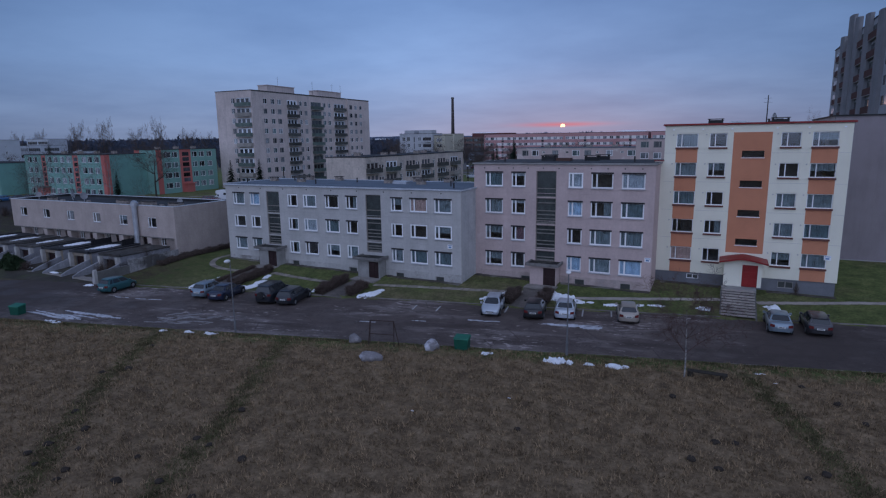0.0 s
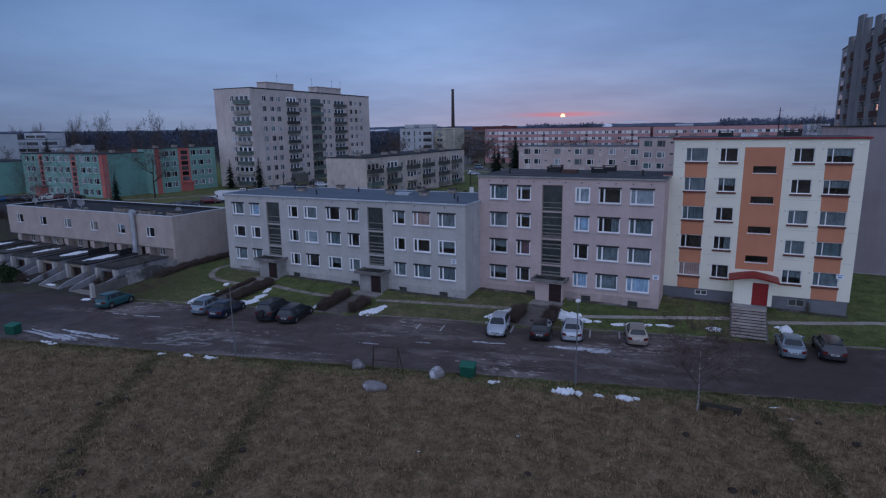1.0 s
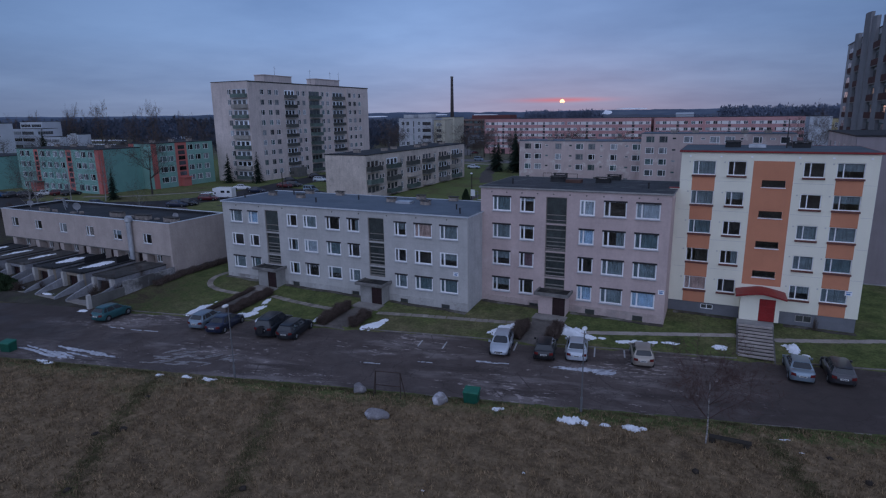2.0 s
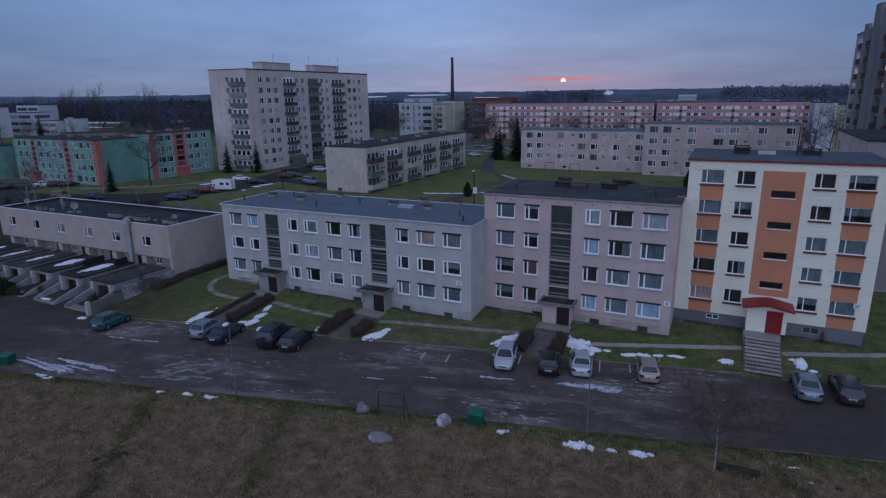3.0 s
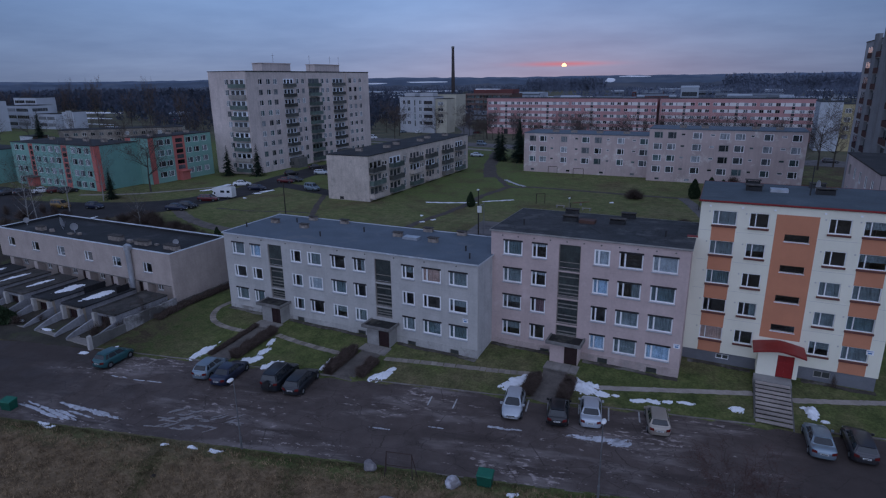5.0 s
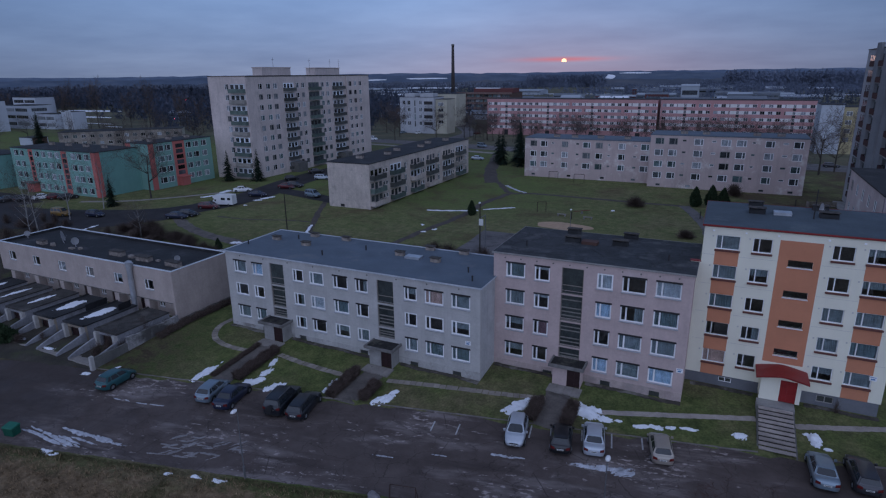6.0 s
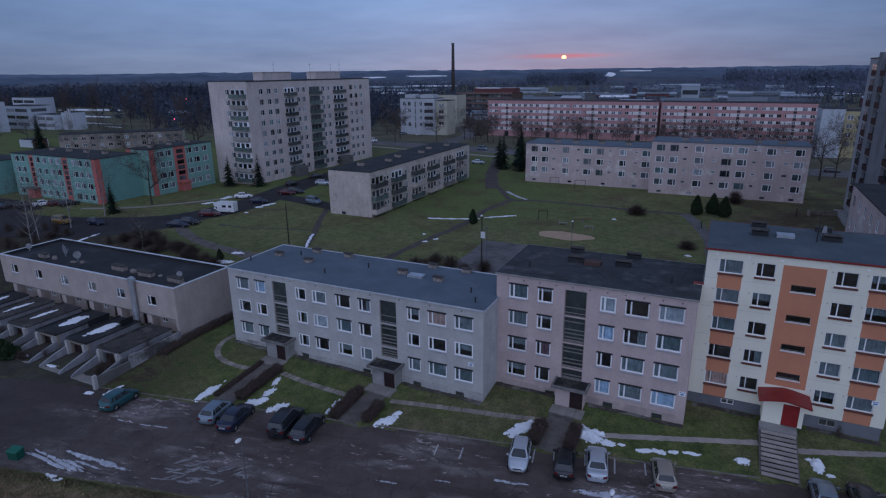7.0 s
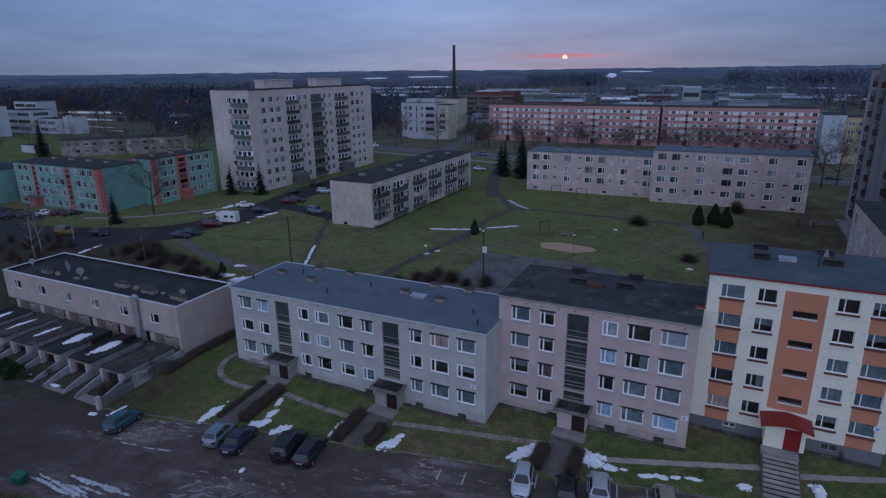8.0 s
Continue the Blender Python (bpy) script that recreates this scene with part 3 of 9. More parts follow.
def ground_material():
    m = bpy.data.materials.new("ground_grass")
    m.use_nodes = True
    t = m.node_tree
    b = t.nodes["Principled BSDF"]
    b.inputs["Roughness"].default_value, b.inputs["Specular IOR Level"].default_value = 0.95, 0.1
    pos = t.nodes.new("ShaderNodeNewGeometry").outputs["Position"]
    s = t.nodes.new("ShaderNodeSeparateXYZ")
    t.links.new(pos, s.inputs[0])
    X, Y = s.outputs["X"], s.outputs["Y"]
    big, mid, fine = noise_node(t, pos, 0.055, 6, 0.65), noise_node(t, pos, 0.8, 6, 0.65), noise_node(t, pos, 4.5, 5, 0.7)
    brown = ramp(t, mid, [(0.30, (0.098, 0.069, 0.044)), (0.5, (0.185, 0.132, 0.081)), (0.70, (0.285, 0.207, 0.130))])
    green = ramp(t, mid, [(0.28, (0.058, 0.074, 0.028)), (0.5, (0.104, 0.126, 0.045)), (0.72, (0.165, 0.168, 0.068))])
    dry = ramp(t, mid, [(0.3, (0.105, 0.092, 0.052)), (0.7, (0.20, 0.160, 0.098))])
    far = ramp(t, big, [(0.35, (0.084, 0.090, 0.062)), (0.65, (0.165, 0.148, 0.100))])
    c = mix(t, math_node(t, "MULTIPLY", math_node(t, "SUBTRACT", big, 0.47), 6.0, clamp=True), green, dry)
    # the rough field in front of the road
    d = math_node(t, "SUBTRACT", math_node(t, "ADD", math_node(t, "MULTIPLY", X, 0.237), 41.4), Y)
    d = math_node(t, "ADD", d, math_node(t, "MULTIPLY", math_node(t, "SUBTRACT", mid, 0.5), 5.0))
    greenish = mix(t, math_node(t, "MULTIPLY", math_node(t, "SUBTRACT", big, 0.62), 7.0, clamp=True), brown, green)
    c = mix(t, math_node(t, "MULTIPLY", d, 0.7, clamp=True), c, greenish)
    # bare scrubland beyond the row house
    scrub = math_node(t, "MULTIPLY", math_node(t, "MULTIPLY", math_node(t, "SUBTRACT", -88.0, X), 0.08, clamp=True), math_node(t, "MULTIPLY", math_node(t, "SUBTRACT", 86.0, Y), 0.12, clamp=True))
    scrub = math_node(t, "MULTIPLY", scrub, math_node(t, "MULTIPLY", math_node(t, "SUBTRACT", mid, 0.30), 5.0, clamp=True))
    c = mix(t, scrub, c, (0.060, 0.050, 0.040))
    thin = math_node(t, "MULTIPLY", math_node(t, "MULTIPLY", math_node(t, "SUBTRACT", Y, 80.0), 0.08, clamp=True), math_node(t, "MULTIPLY", math_node(t, "SUBTRACT", 200.0, Y), 0.08, clamp=True))
    c = mix(t, math_node(t, "MULTIPLY", thin, 0.55), c, ramp(t, mid, [(0.3, (0.118, 0.138, 0.056)), (0.7, (0.235, 0.222, 0.108))]))
    # bare soil under the straggling hedge and along the lawn's corner
    worn = math_node(t, "MULTIPLY", math_node(t, "MULTIPLY", math_node(t, "SUBTRACT", -52.0, X), 0.14, clamp=True), math_node(t, "MULTIPLY", math_node(t, "SUBTRACT", 56.0, Y), 0.10, clamp=True))
    worn = math_node(t, "MULTIPLY", worn, math_node(t, "MULTIPLY", math_node(t, "SUBTRACT", mid, 0.36), 5.0, clamp=True))
    c = mix(t, worn, c, (0.070, 0.054, 0.036))
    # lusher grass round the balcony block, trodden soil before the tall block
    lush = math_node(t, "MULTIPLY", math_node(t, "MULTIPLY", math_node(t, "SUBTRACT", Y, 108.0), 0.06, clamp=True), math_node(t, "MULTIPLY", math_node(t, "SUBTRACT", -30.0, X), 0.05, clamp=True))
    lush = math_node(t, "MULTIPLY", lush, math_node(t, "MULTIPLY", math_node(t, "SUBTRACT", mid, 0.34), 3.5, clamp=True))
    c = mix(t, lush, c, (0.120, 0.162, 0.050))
    trod = math_node(t, "MULTIPLY", math_node(t, "MULTIPLY", math_node(t, "ADD", X, 9.0), 0.09, clamp=True), math_node(t, "MULTIPLY", math_node(t, "SUBTRACT", Y, 98.0), 0.08, clamp=True))
    patchy = noise_node(t, pos, 0.13, 6, 0.7)
    trod = math_node(t, "MULTIPLY", trod, math_node(t, "MULTIPLY", math_node(t, "SUBTRACT", patchy, 0.36), 5.0, clamp=True))
    c = mix(t, trod, c, (0.098, 0.072, 0.050))
    olive = math_node(t, "MULTIPLY", math_node(t, "MULTIPLY", math_node(t, "SUBTRACT", Y, 84.0), 0.1, clamp=True), math_node(t, "MULTIPLY", math_node(t, "SUBTRACT", patchy, 0.50), 6.0, clamp=True))
    c = mix(t, math_node(t, "MULTIPLY", olive, 0.75), c, (0.112, 0.082, 0.050))
    c = mix(t, math_node(t, "MULTIPLY", math_node(t, "SUBTRACT", Y, 190.0), 0.02, clamp=True), c, far)
    c = mix(t, 1.0, c, ramp(t, fine, [(0.25, (0.50, 0.50, 0.50)), (0.75, (1.45, 1.45, 1.45))]), "MULTIPLY")
    t.links.new(c, b.inputs["Base Color"])
    n = node(t, "ShaderNodeBump", Strength=0.6, Distance=0.12)
    t.links.new(fine, n.inputs["Height"])
    t.links.new(n.outputs[0], b.inputs["Normal"])
    return m


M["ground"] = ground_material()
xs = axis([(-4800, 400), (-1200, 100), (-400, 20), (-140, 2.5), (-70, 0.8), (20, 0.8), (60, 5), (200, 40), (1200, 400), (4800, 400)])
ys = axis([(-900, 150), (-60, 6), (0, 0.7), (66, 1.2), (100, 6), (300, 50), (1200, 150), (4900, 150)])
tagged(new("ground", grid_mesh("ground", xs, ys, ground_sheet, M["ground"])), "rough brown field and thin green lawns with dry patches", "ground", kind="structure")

# the road between field and lawns
us = axis([(-140, 2), (-70, 1), (20, 1), (90, 4)])
vs = np.linspace(0, 1, 24)
gu, gv = np.meshgrid(us, vs)
yy = field_y(gu) + (kerb_y(gu) - field_y(gu)) * gv
zz = 0.02 + 0.03 * np.sin(gu * 0.31) * np.sin(gv * 5.0) + 0.05 * (4 * gv * (1 - gv))
i = (np.arange(len(vs) - 1)[:, None] * len(us) + np.arange(len(us) - 1)[None, :]).ravel()
road = raw_mesh("road", np.stack([gu, yy, zz], -1).reshape(-1, 3), np.stack([i, i + 1, i + len(us) + 1, i + len(us)], -1), M["asphalt"], True)
tagged(new("road", road), "worn patched grey asphalt road with parking along the lawns", "road", kind="structure")


def smooth_line(pts, n=8):
    """A smooth line through the points (Catmull-Rom)."""
    p = [Vector(q).to_2d() for q in pts]
    p = [2 * p[0] - p[1], *p, 2 * p[-1] - p[-2]]
    out = []
    for a, b, c, d in zip(p, p[1:], p[2:], p[3:]):
        for k in range(n):
            t = k / n
            out.append(0.5 * (2 * b + (c - a) * t + (2 * a - 5 * b + 4 * c - d) * t * t + (3 * b - a - 3 * c + d) * t ** 3))
    return out + [p[-2]]


def strip(name, pts, width, material, label, category, lift=0.025, ragged=0.0, n=8, across=2, drop=0.12):
    """A path or road that follows the ground."""
    line = smooth_line(pts, n)
    rng = random.Random(len(pts) * 31 + int(width * 10))
    bm = bmesh.new()
    rows = []
    for k, p in enumerate(line):
        d = (line[min(k + 1, len(line) - 1)] - line[max(k - 1, 0)]).normalized()
        s = Vector((-d.y, d.x))
        row = []
        for j in range(across + 1):
            f = (j / across - 0.5) * (width + rng.uniform(-ragged, ragged))
            q = p + s * f
            row.append(bm.verts.new((q.x, q.y, gz(q.x, q.y) + lift)))
        rows.append(row)
    for r, q in zip(rows, rows[1:]):
        for j in range(across):
            bm.faces.new((r[j], r[j + 1], q[j + 1], q[j]))
    edge = [r[0] for r in rows] + [r[-1] for r in rows[::-1]]
    low = [bm.verts.new(v.co - Vector((0, 0, drop))) for v in edge]
    for k in range(len(edge)):
        bm.faces.new((edge[k - 1], edge[k], low[k], low[k - 1]))
    return structure(name, bm, material, label, category)

# ---------------------------------------------------------------- houses


def settle(house, x, y, z):
    """Puts a house's origin at its base without moving its parts."""
    back = Matrix.Translation((-x, -y, -z))
    for c in house.children:
        c.matrix_basis = back @ c.matrix_basis
    house.matrix_basis = Matrix.Translation((x, y, z))
    return house


# what hangs behind a window: d nothing, f grey net, w white net, b bluish net, t teal drape, p peach drape, r drawn half aside, h top half only, m wine-red
DRESS = {"d": (None, "curtain"), "f": (0, "net_grey"), "w": (0, "net_white"), "b": (0, "net_blue"), "t": (0, "drape_teal"), "p": (0, "drape_peach"), "r": (1, "net_grey"), "h": (3, "net_grey"), "k": (4, "net_white"), "m": (2, "drape_wine")}


def some_curtain(none=0.14):
    return None if RNG.random() < none else RNG.choice((0, 0, 0, 1, 2, 2, 3, 3, 4))


M["stair_frame"] = mat("stair_frame", (0.215, 0.19, 0.165), 0.8, 0.25, 3, 30, 0.15)


def stair_glazing(house, m, w, spans, fr="stair_frame"):
    """Tall stairwell openings: clear at the top, sloping slats lower down."""
    for k, (a, b) in enumerate(spans):
        h = b - a
        win = put("stair_window", frame_mesh(w, h, (-0.33,) if k == 0 else (), fr, 0.08), house, m @ Matrix.Translation((0, 0.12, a)), "brown-framed stairwell glazing with slats")
        if k == 0:
            put("pane", pane_mesh(w, h, "stair_glass"), win, Matrix.Translation((0, 0.035, 0)))
            continue
        n = max(2, int(round(h / 0.42)))

        def build():
            bm = bmesh.new()
            v = [(0.08, 0.0, 0.0), (w - 0.08, 0.0, 0.0), (w - 0.08, 0.05, 0.11), (0.08, 0.05, 0.11)]
            prism(bm, v, [(x, y + 0.02, z) for x, y, z in v])
            return mesh_of("slat", bm, M["slat_grey"])
        for j in range(n):
            if (j + k) % 6 != 5:
                put("slat", shared(("slat", round(w, 2)), build), win, Matrix.Translation((0, 0.0, 0.1 + (h - 0.25) * j / n)))
        put("pane", pane_mesh(w, h, "stair_glass"), win, Matrix.Translation((0, 0.14, 0)))


def entrance(house, x, y, z, door_w=1.25, w=2.7, out=1.5, h=2.25, wall="concrete", canopy_w=3.4):
    """A porch with a flat slab canopy with an upstand, a dark door and side walls."""
    bm = bmesh.new()
    t = 0.2
    door0 = x + 0.05
    pierced(bm, w, 0, h, [(door0 - (x - w / 2), door0 - (x - w / 2) + door_w, 0.0, 2.05)], t)
    porch = part("porch", bm, M[wall], house, m=at(x - w / 2, y - out, z))
    bm = bmesh.new()
    box(bm, 0, t, t, out, 0, h), box(bm, w - t, w, t, out, 0, h)
    box(bm, t, w - t, t + 0.5, t + 0.6, 0, h)
    part("side_wall", bm, M[wall], porch)
    bm = bmesh.new()
    c = canopy_w / 2
    box(bm, -c, c, -out - 0.5, 0, h, h + 0.14)
    for s in ((-c, c, -out - 0.5, -out - 0.34), (-c, -c + 0.16, -out - 0.34, 0), (c - 0.16, c, -out - 0.34, 0)):
        box(bm, *s, h + 0.14, h + 0.30)
    for k in range(4):
        slab = bmesh.new()
        box(slab, -0.2 + 0.8 * k, 0.57 + 0.8 * k, -1.5 - 0.07 * (k % 2), -0.05, -0.3, gz(x, y - out - 0.6) - z + 0.07 + 0.012 * (k % 3))
        part("apron_slab", slab, M["paving"], porch)
    canopy = part("canopy", bm, M["canopy_edge"], porch, m=Matrix.Translation((w / 2, out, 0)))
    bm = bmesh.new()
    box(bm, -c + 0.16, c - 0.16, -out - 0.34, 0, h + 0.14, h + 0.20)
    for k in range(5):
        box(bm, -c + 0.3 + k * 0.55, -c + 0.62 + k * 0.55, -out + 0.1 + 0.13 * (k % 3), -out + 0.5 + 0.17 * (k % 3), h + 0.20, h + 0.23 + 0.03 * (k % 2))
    part("roof_felt", bm, M["felt_and_gap_shade"], canopy, "torn black roofing felt with moss")
    bm = bmesh.new()
    e = door_w / 2
    pierced(bm, door_w, 0.02, 2.03, [(0.08 + k * e, e - 0.06 + k * e, z0, z1) for k in range(2) for z0, z1 in ((0.2, 1.0), (1.1, 1.9))], 0.05)
    box(bm, 0.0, door_w, 0.051, 0.10, 0.02, 2.03)
    part("door", bm, M["door_brown"], porch, "dark brown panelled door", m=Matrix.Translation((door0 - (x - w / 2), 0.05, 0)))
    bm = bmesh.new()
    box(bm, -0.3, w + 0.3, -1.2, 0.0, -0.5, 0.06)
    part("threshold", bm, M["paving"], porch)
    return porch


def low_window(house, x, y, z, w, h, m=None):
    window(house, at(x, y, z), w, h, (), "old_frame", None, None, False, "frosted", f=0.05)


def joints(house, x0, x1, y, zs, us, z0, z1, material):
    """Narrow raised beads of sealant where wall panels meet."""
    bm = bmesh.new()
    for z in zs:
        box(bm, x0, x1, y - 0.006, y, z - 0.018, z + 0.018)
    for u in us:
        box(bm, u - 0.015, u + 0.015, y - 0.008, y, z0, z1)
    tagged(part("panel_joints", bm, material, house), kind="stuff")


M["plinth_worn"] = mat("plinth_worn", (0.43, 0.415, 0.395), 0.95, 0.2, 0.6, 16, 0.4, streak=0.35, stain=(0.24, 0.225, 0.21), cover=0.55)
M["plinth_pink"] = mat("plinth_pink", (0.47, 0.375, 0.345), 0.95, 0.2, 0.6, 16, 0.4, streak=0.35, stain=(0.30, 0.265, 0.25), cover=0.53)
M["canopy_edge"] = mat("canopy_edge", (0.19, 0.18, 0.17), 0.95, 0.3, 1.2, 12, 0.4, streak=0.3)
# black felt of the canopies; also paints the shade between stair treads
M["felt_and_gap_shade"] = mat("felt_and_gap_shade", (0.028, 0.028, 0.027), 0.9, 0.35, 1.5, 12, 0.5, stain=(0.09, 0.085, 0.07), cover=0.52)
M["slat_grey"] = mat("slat_grey", (0.165, 0.155, 0.138), 0.8, 0.25, 2, 14, 0.1)
M["joint"] = mat("joint", (0.42, 0.405, 0.395), 0.95, 0.12, 0.5, 12, 0.1)
M["joint_pink"] = mat("joint_pink", (0.49, 0.385, 0.365), 0.95, 0.12, 0.5, 12, 0.1)
M["joint_white"] = mat("joint_white", (0.55, 0.53, 0.49), 0.95, 0.12, 0.5, 12, 0.1)
M["sign_blue"] = mat("sign_blue", (0.10, 0.22, 0.42), 0.5, 0.05, 2, 20, 0.0)


def number_plate(house, x, y, z):
    bm = bmesh.new()
    box(bm, x, x + 0.55, y - 0.03, y, z, z + 0.42)
    plate = part("house_sign", bm, M["white_frame"], house, "small white enamel sign")
    bm = bmesh.new()
    box(bm, x + 0.06, x + 0.49, y - 0.035, y - 0.03, z + 0.30, z + 0.36)
    box(bm, x + 0.12, x + 0.42, y - 0.035, y - 0.03, z + 0.08, z + 0.22)
    part("bar", bm, M["sign_blue"], plate)


def slab_house(name_label, x0, x1, y0, y1, top, cols, bottoms, h, stairs, spans, low, wall, plain, roof_mat, joint, dress):
    house = thing("apartment_house", Matrix(), name_label, "apartment house")
    base = -0.6
    holes = [(a - x0, b - x0, z, z + h) for a, b in cols for z in bottoms]
    holes += [(a - x0, b - x0, p, q) for a, b in stairs for p, q in spans]
    holes += [(a - x0, a - x0 + 1.0, z, z + 0.62) for a, z in low]
    shell(house, x0, x1, y0, y1, base, top, {"south": holes}, M[wall], M[plain])
    for row, z in zip(dress, bottoms):
        for (a, b), code in zip(cols, row.split()):
            w, fresh = b - a, code[0] == "N"
            style, fabric = DRESS[code[1]]
            window(house, at(a, y0, z), w, h, (0.30,) if w < 1.7 else (0.25,), "white_frame", "sill_tin", style, not fresh, f=0.14 if fresh else 0.12, depth=0.03 if fresh else 0.05, out=0.14, fabric=fabric)
    for a, b in stairs:
        stair_glazing(house, at(a, y0, 0), b - a, spans)
    for a, z in low:
        low_window(house, a, y0, z, 1.0, 0.62)
    bm = bmesh.new()
    pierced(bm, x1 - x0, base, 1.42, [(p - x0 - 0.01, p - x0 + 1.01, z - 0.01, z + 0.63) for p, z in low], 0.03)
    part("plinth", bm, M["plinth_worn" if wall == "grey_render" else "plinth_pink"], house, m=at(x0, y0 - 0.031, 0))
    us = [(b + c) / 2 for (_, b), (c, _) in zip(cols, cols[1:]) if c - b < 1.6]
    joints(house, x0, x1, y0, [z - 0.62 for z in bottoms[:-1]], us, 1.6, top, M[joint])
    return house


def roof_hardware(roof, spots, z, pipes=()):
    for x, y, *r in spots:
        vent(roof, x, y, z, *r)
    for x, y in pipes:
        pipe_vent(roof, x, y, z)


def eaves_vents(house, x0, x1, y, z, n, material):
    """A row of small pipe ends below the roof's edge."""
    for k in range(n):
        bm = bmesh.new()
        tube(bm, (0, -0.05, 0), (0, 0.02, 0), 0.075, 0.075, 8)
        part("wall_vent", bm, material, house, m=Matrix.Translation((x0 + (x1 - x0) * (k + 0.5) / n, y, z)))


# the grey three-storey block
GX0, GX1, GY0, GY1, GTOP = -55.85, -23.75, 54.62, 64.5, 10.12
grey_cols = [(-54.7, -52.8), (-51.95, -50.4), (-46.15, -44.65), (-43.85, -41.95), (-40.75, -38.85), (-37.9, -36.35), (-32.05, -30.6), (-29.7, -27.65), (-26.8, -24.8)]
grey_stairs = [(-49.35, -47.4), (-35.25, -33.3)]
grey = slab_house("grey rendered three-storey apartment block with flat bitumen roof", GX0, GX1, GY0, GY1, GTOP, grey_cols, [7.82, 5.04, 2.26], 1.45, grey_stairs,
                  [(6.95, 9.5), (4.3, 6.84), (3.1, 4.19)], [(-51.2, 0.75), (-45.9, 0.72), (-37.7, 0.55), (-31.6, 0.45), (-26.75, 0.42)], "grey_render", "grey_gable", "bitumen_blue", "joint",
                  ["Lf Lb Nd Nf Ld Lr Lh Lp Lf", "Nd Nd Nr Nw Lt Ld Nd Nd Nh", "Lf Lt Nr Ld Nh Nf Lf Lt Lt"])
M["rim_pale"] = mat("rim_pale", (0.50, 0.53, 0.57), 0.6, 0.15, 1, 12, 0.1)
groof = flat_roof(grey, GX0, GX1, GY0, GY1, GTOP, M["bitumen_blue"], edge=M["rim_pale"], lip=0.16)
roof_hardware(groof, [(-53.2, 60.6), (-48.2, 59.9), (-49.7, 63.6), (-45.0, 63.6), (-35.9, 60.8), (-31.2, 60.2), (-33.7, 64.0), (-29.5, 64.0)], GTOP + 0.16,
              [(-55.0, 57.6), (-44.0, 57.4), (-40.5, 61.0), (-26.6, 58.4), (-25.2, 56.1), (-50.8, 61.8)])
bm = bmesh.new()
box(bm, -34.9, -33.1, 60.0, 61.0, GTOP + 0.16, GTOP + 0.42)
part("roof_hatch", bm, M["galvanised"], groof)
entrance(grey, -48.3, GY0, 0.55, wall="concrete")
entrance(grey, -34.2, GY0, 0.32, wall="concrete")
eaves_vents(grey, GX0 + 0.5, GX1 - 0.5, GY0, GTOP - 0.28, 9, M["concrete_dark"])
number_plate(grey, -25.3, GY0, 4.15)
settle(grey, (GX0 + GX1) / 2, GY0, 0.3)

# the pink four-storey block
PX0, PX1, PY0, PY1, PTOP = -23.9, -5.55, 58.5, 68.9, 12.68
pink_cols = [(-22.6, -20.65), (-19.7, -18.2), (-13.75, -12.3), (-11.5, -9.4), (-8.6, -6.45)]
pink = slab_house("dusty pink rendered four-storey apartment block with flat black roof", PX0, PX1, PY0, PY1, PTOP, pink_cols, [10.42, 7.6, 4.8, 1.98], 1.5, [(-17.05, -14.98)],
                  [(9.42, 12.05), (6.64, 9.32), (3.97, 6.54), (2.75, 3.86)], [(-18.6, 0.45), (-12.9, 0.55), (-8.4, 0.5)], "pink_render", "pink_render", "bitumen_black", "joint_pink",
                  ["Lt Lk Nw Ld Lw", "Lf Lk Lb Lr Lt", "Lh Lm Ld Lf Lf", "Lh Ld Lb Lf Lb"])
M["bitumen_worn"] = mat("bitumen_worn", (0.045, 0.048, 0.052), 0.8, 0.35, 0.5, 7, 0.5, stain=(0.095, 0.097, 0.098), cover=0.54)
wt2 = M["bitumen_worn"].node_tree
felt = node(wt2, "ShaderNodeTexVoronoi", Scale=0.33)
felt.feature = "DISTANCE_TO_EDGE"
where = wt2.nodes.new("ShaderNodeNewGeometry").outputs["Position"]
bent = wt2.nodes.new("ShaderNodeVectorMath")
wt2.links.new(where, bent.inputs[0])
wt2.links.new(math_node(wt2, "MULTIPLY", noise_node(wt2, where, 0.6, 5, 0.7), 5.0), bent.inputs[1])
wt2.links.new(bent.outputs[0], felt.inputs["Vector"])
skin = wt2.nodes["Principled BSDF"].inputs["Base Color"]
wt2.links.new(mix(wt2, math_node(wt2, "MULTIPLY", math_node(wt2, "LESS_THAN", felt.outputs["Distance"], 0.022), 0.55), skin.links[0].from_socket, (0.014, 0.014, 0.015)), skin)
proof = flat_roof(pink, PX0, PX1, PY0, PY1, PTOP, M["bitumen_worn"], edge=M["concrete"])
roof_hardware(proof, [(-17.6, 65.0, 1.5, 0.7, 0.4, "bitumen_black"), (-12.9, 65.4, 1.5, 0.7, 0.4, "bitumen_black"), (-18.2, 68.2, 1.4, 0.6, 0.4, "bitumen_black"), (-12.3, 68.4, 1.4, 0.6, 0.4, "bitumen_black")], PTOP + 0.16, [(-21.5, 61.5), (-8.0, 62.0)])
bm = bmesh.new()
box(bm, -16.6, -15.0, 64.2, 65.2, PTOP + 0.16, PTOP + 0.48)
part("roof_hatch", bm, mat("hatch_brown", (0.085, 0.045, 0.035), 0.7), proof)
entrance(pink, -15.8, PY0, 0.35, wall="pink_render")
eaves_vents(pink, PX0 + 0.4, PX1 - 0.4, PY0, PTOP - 0.35, 11, M["concrete_dark"])
number_plate(pink, -6.2, PY0, 3.45)
settle(pink, (PX0 + PX1) / 2, PY0, 0.4)

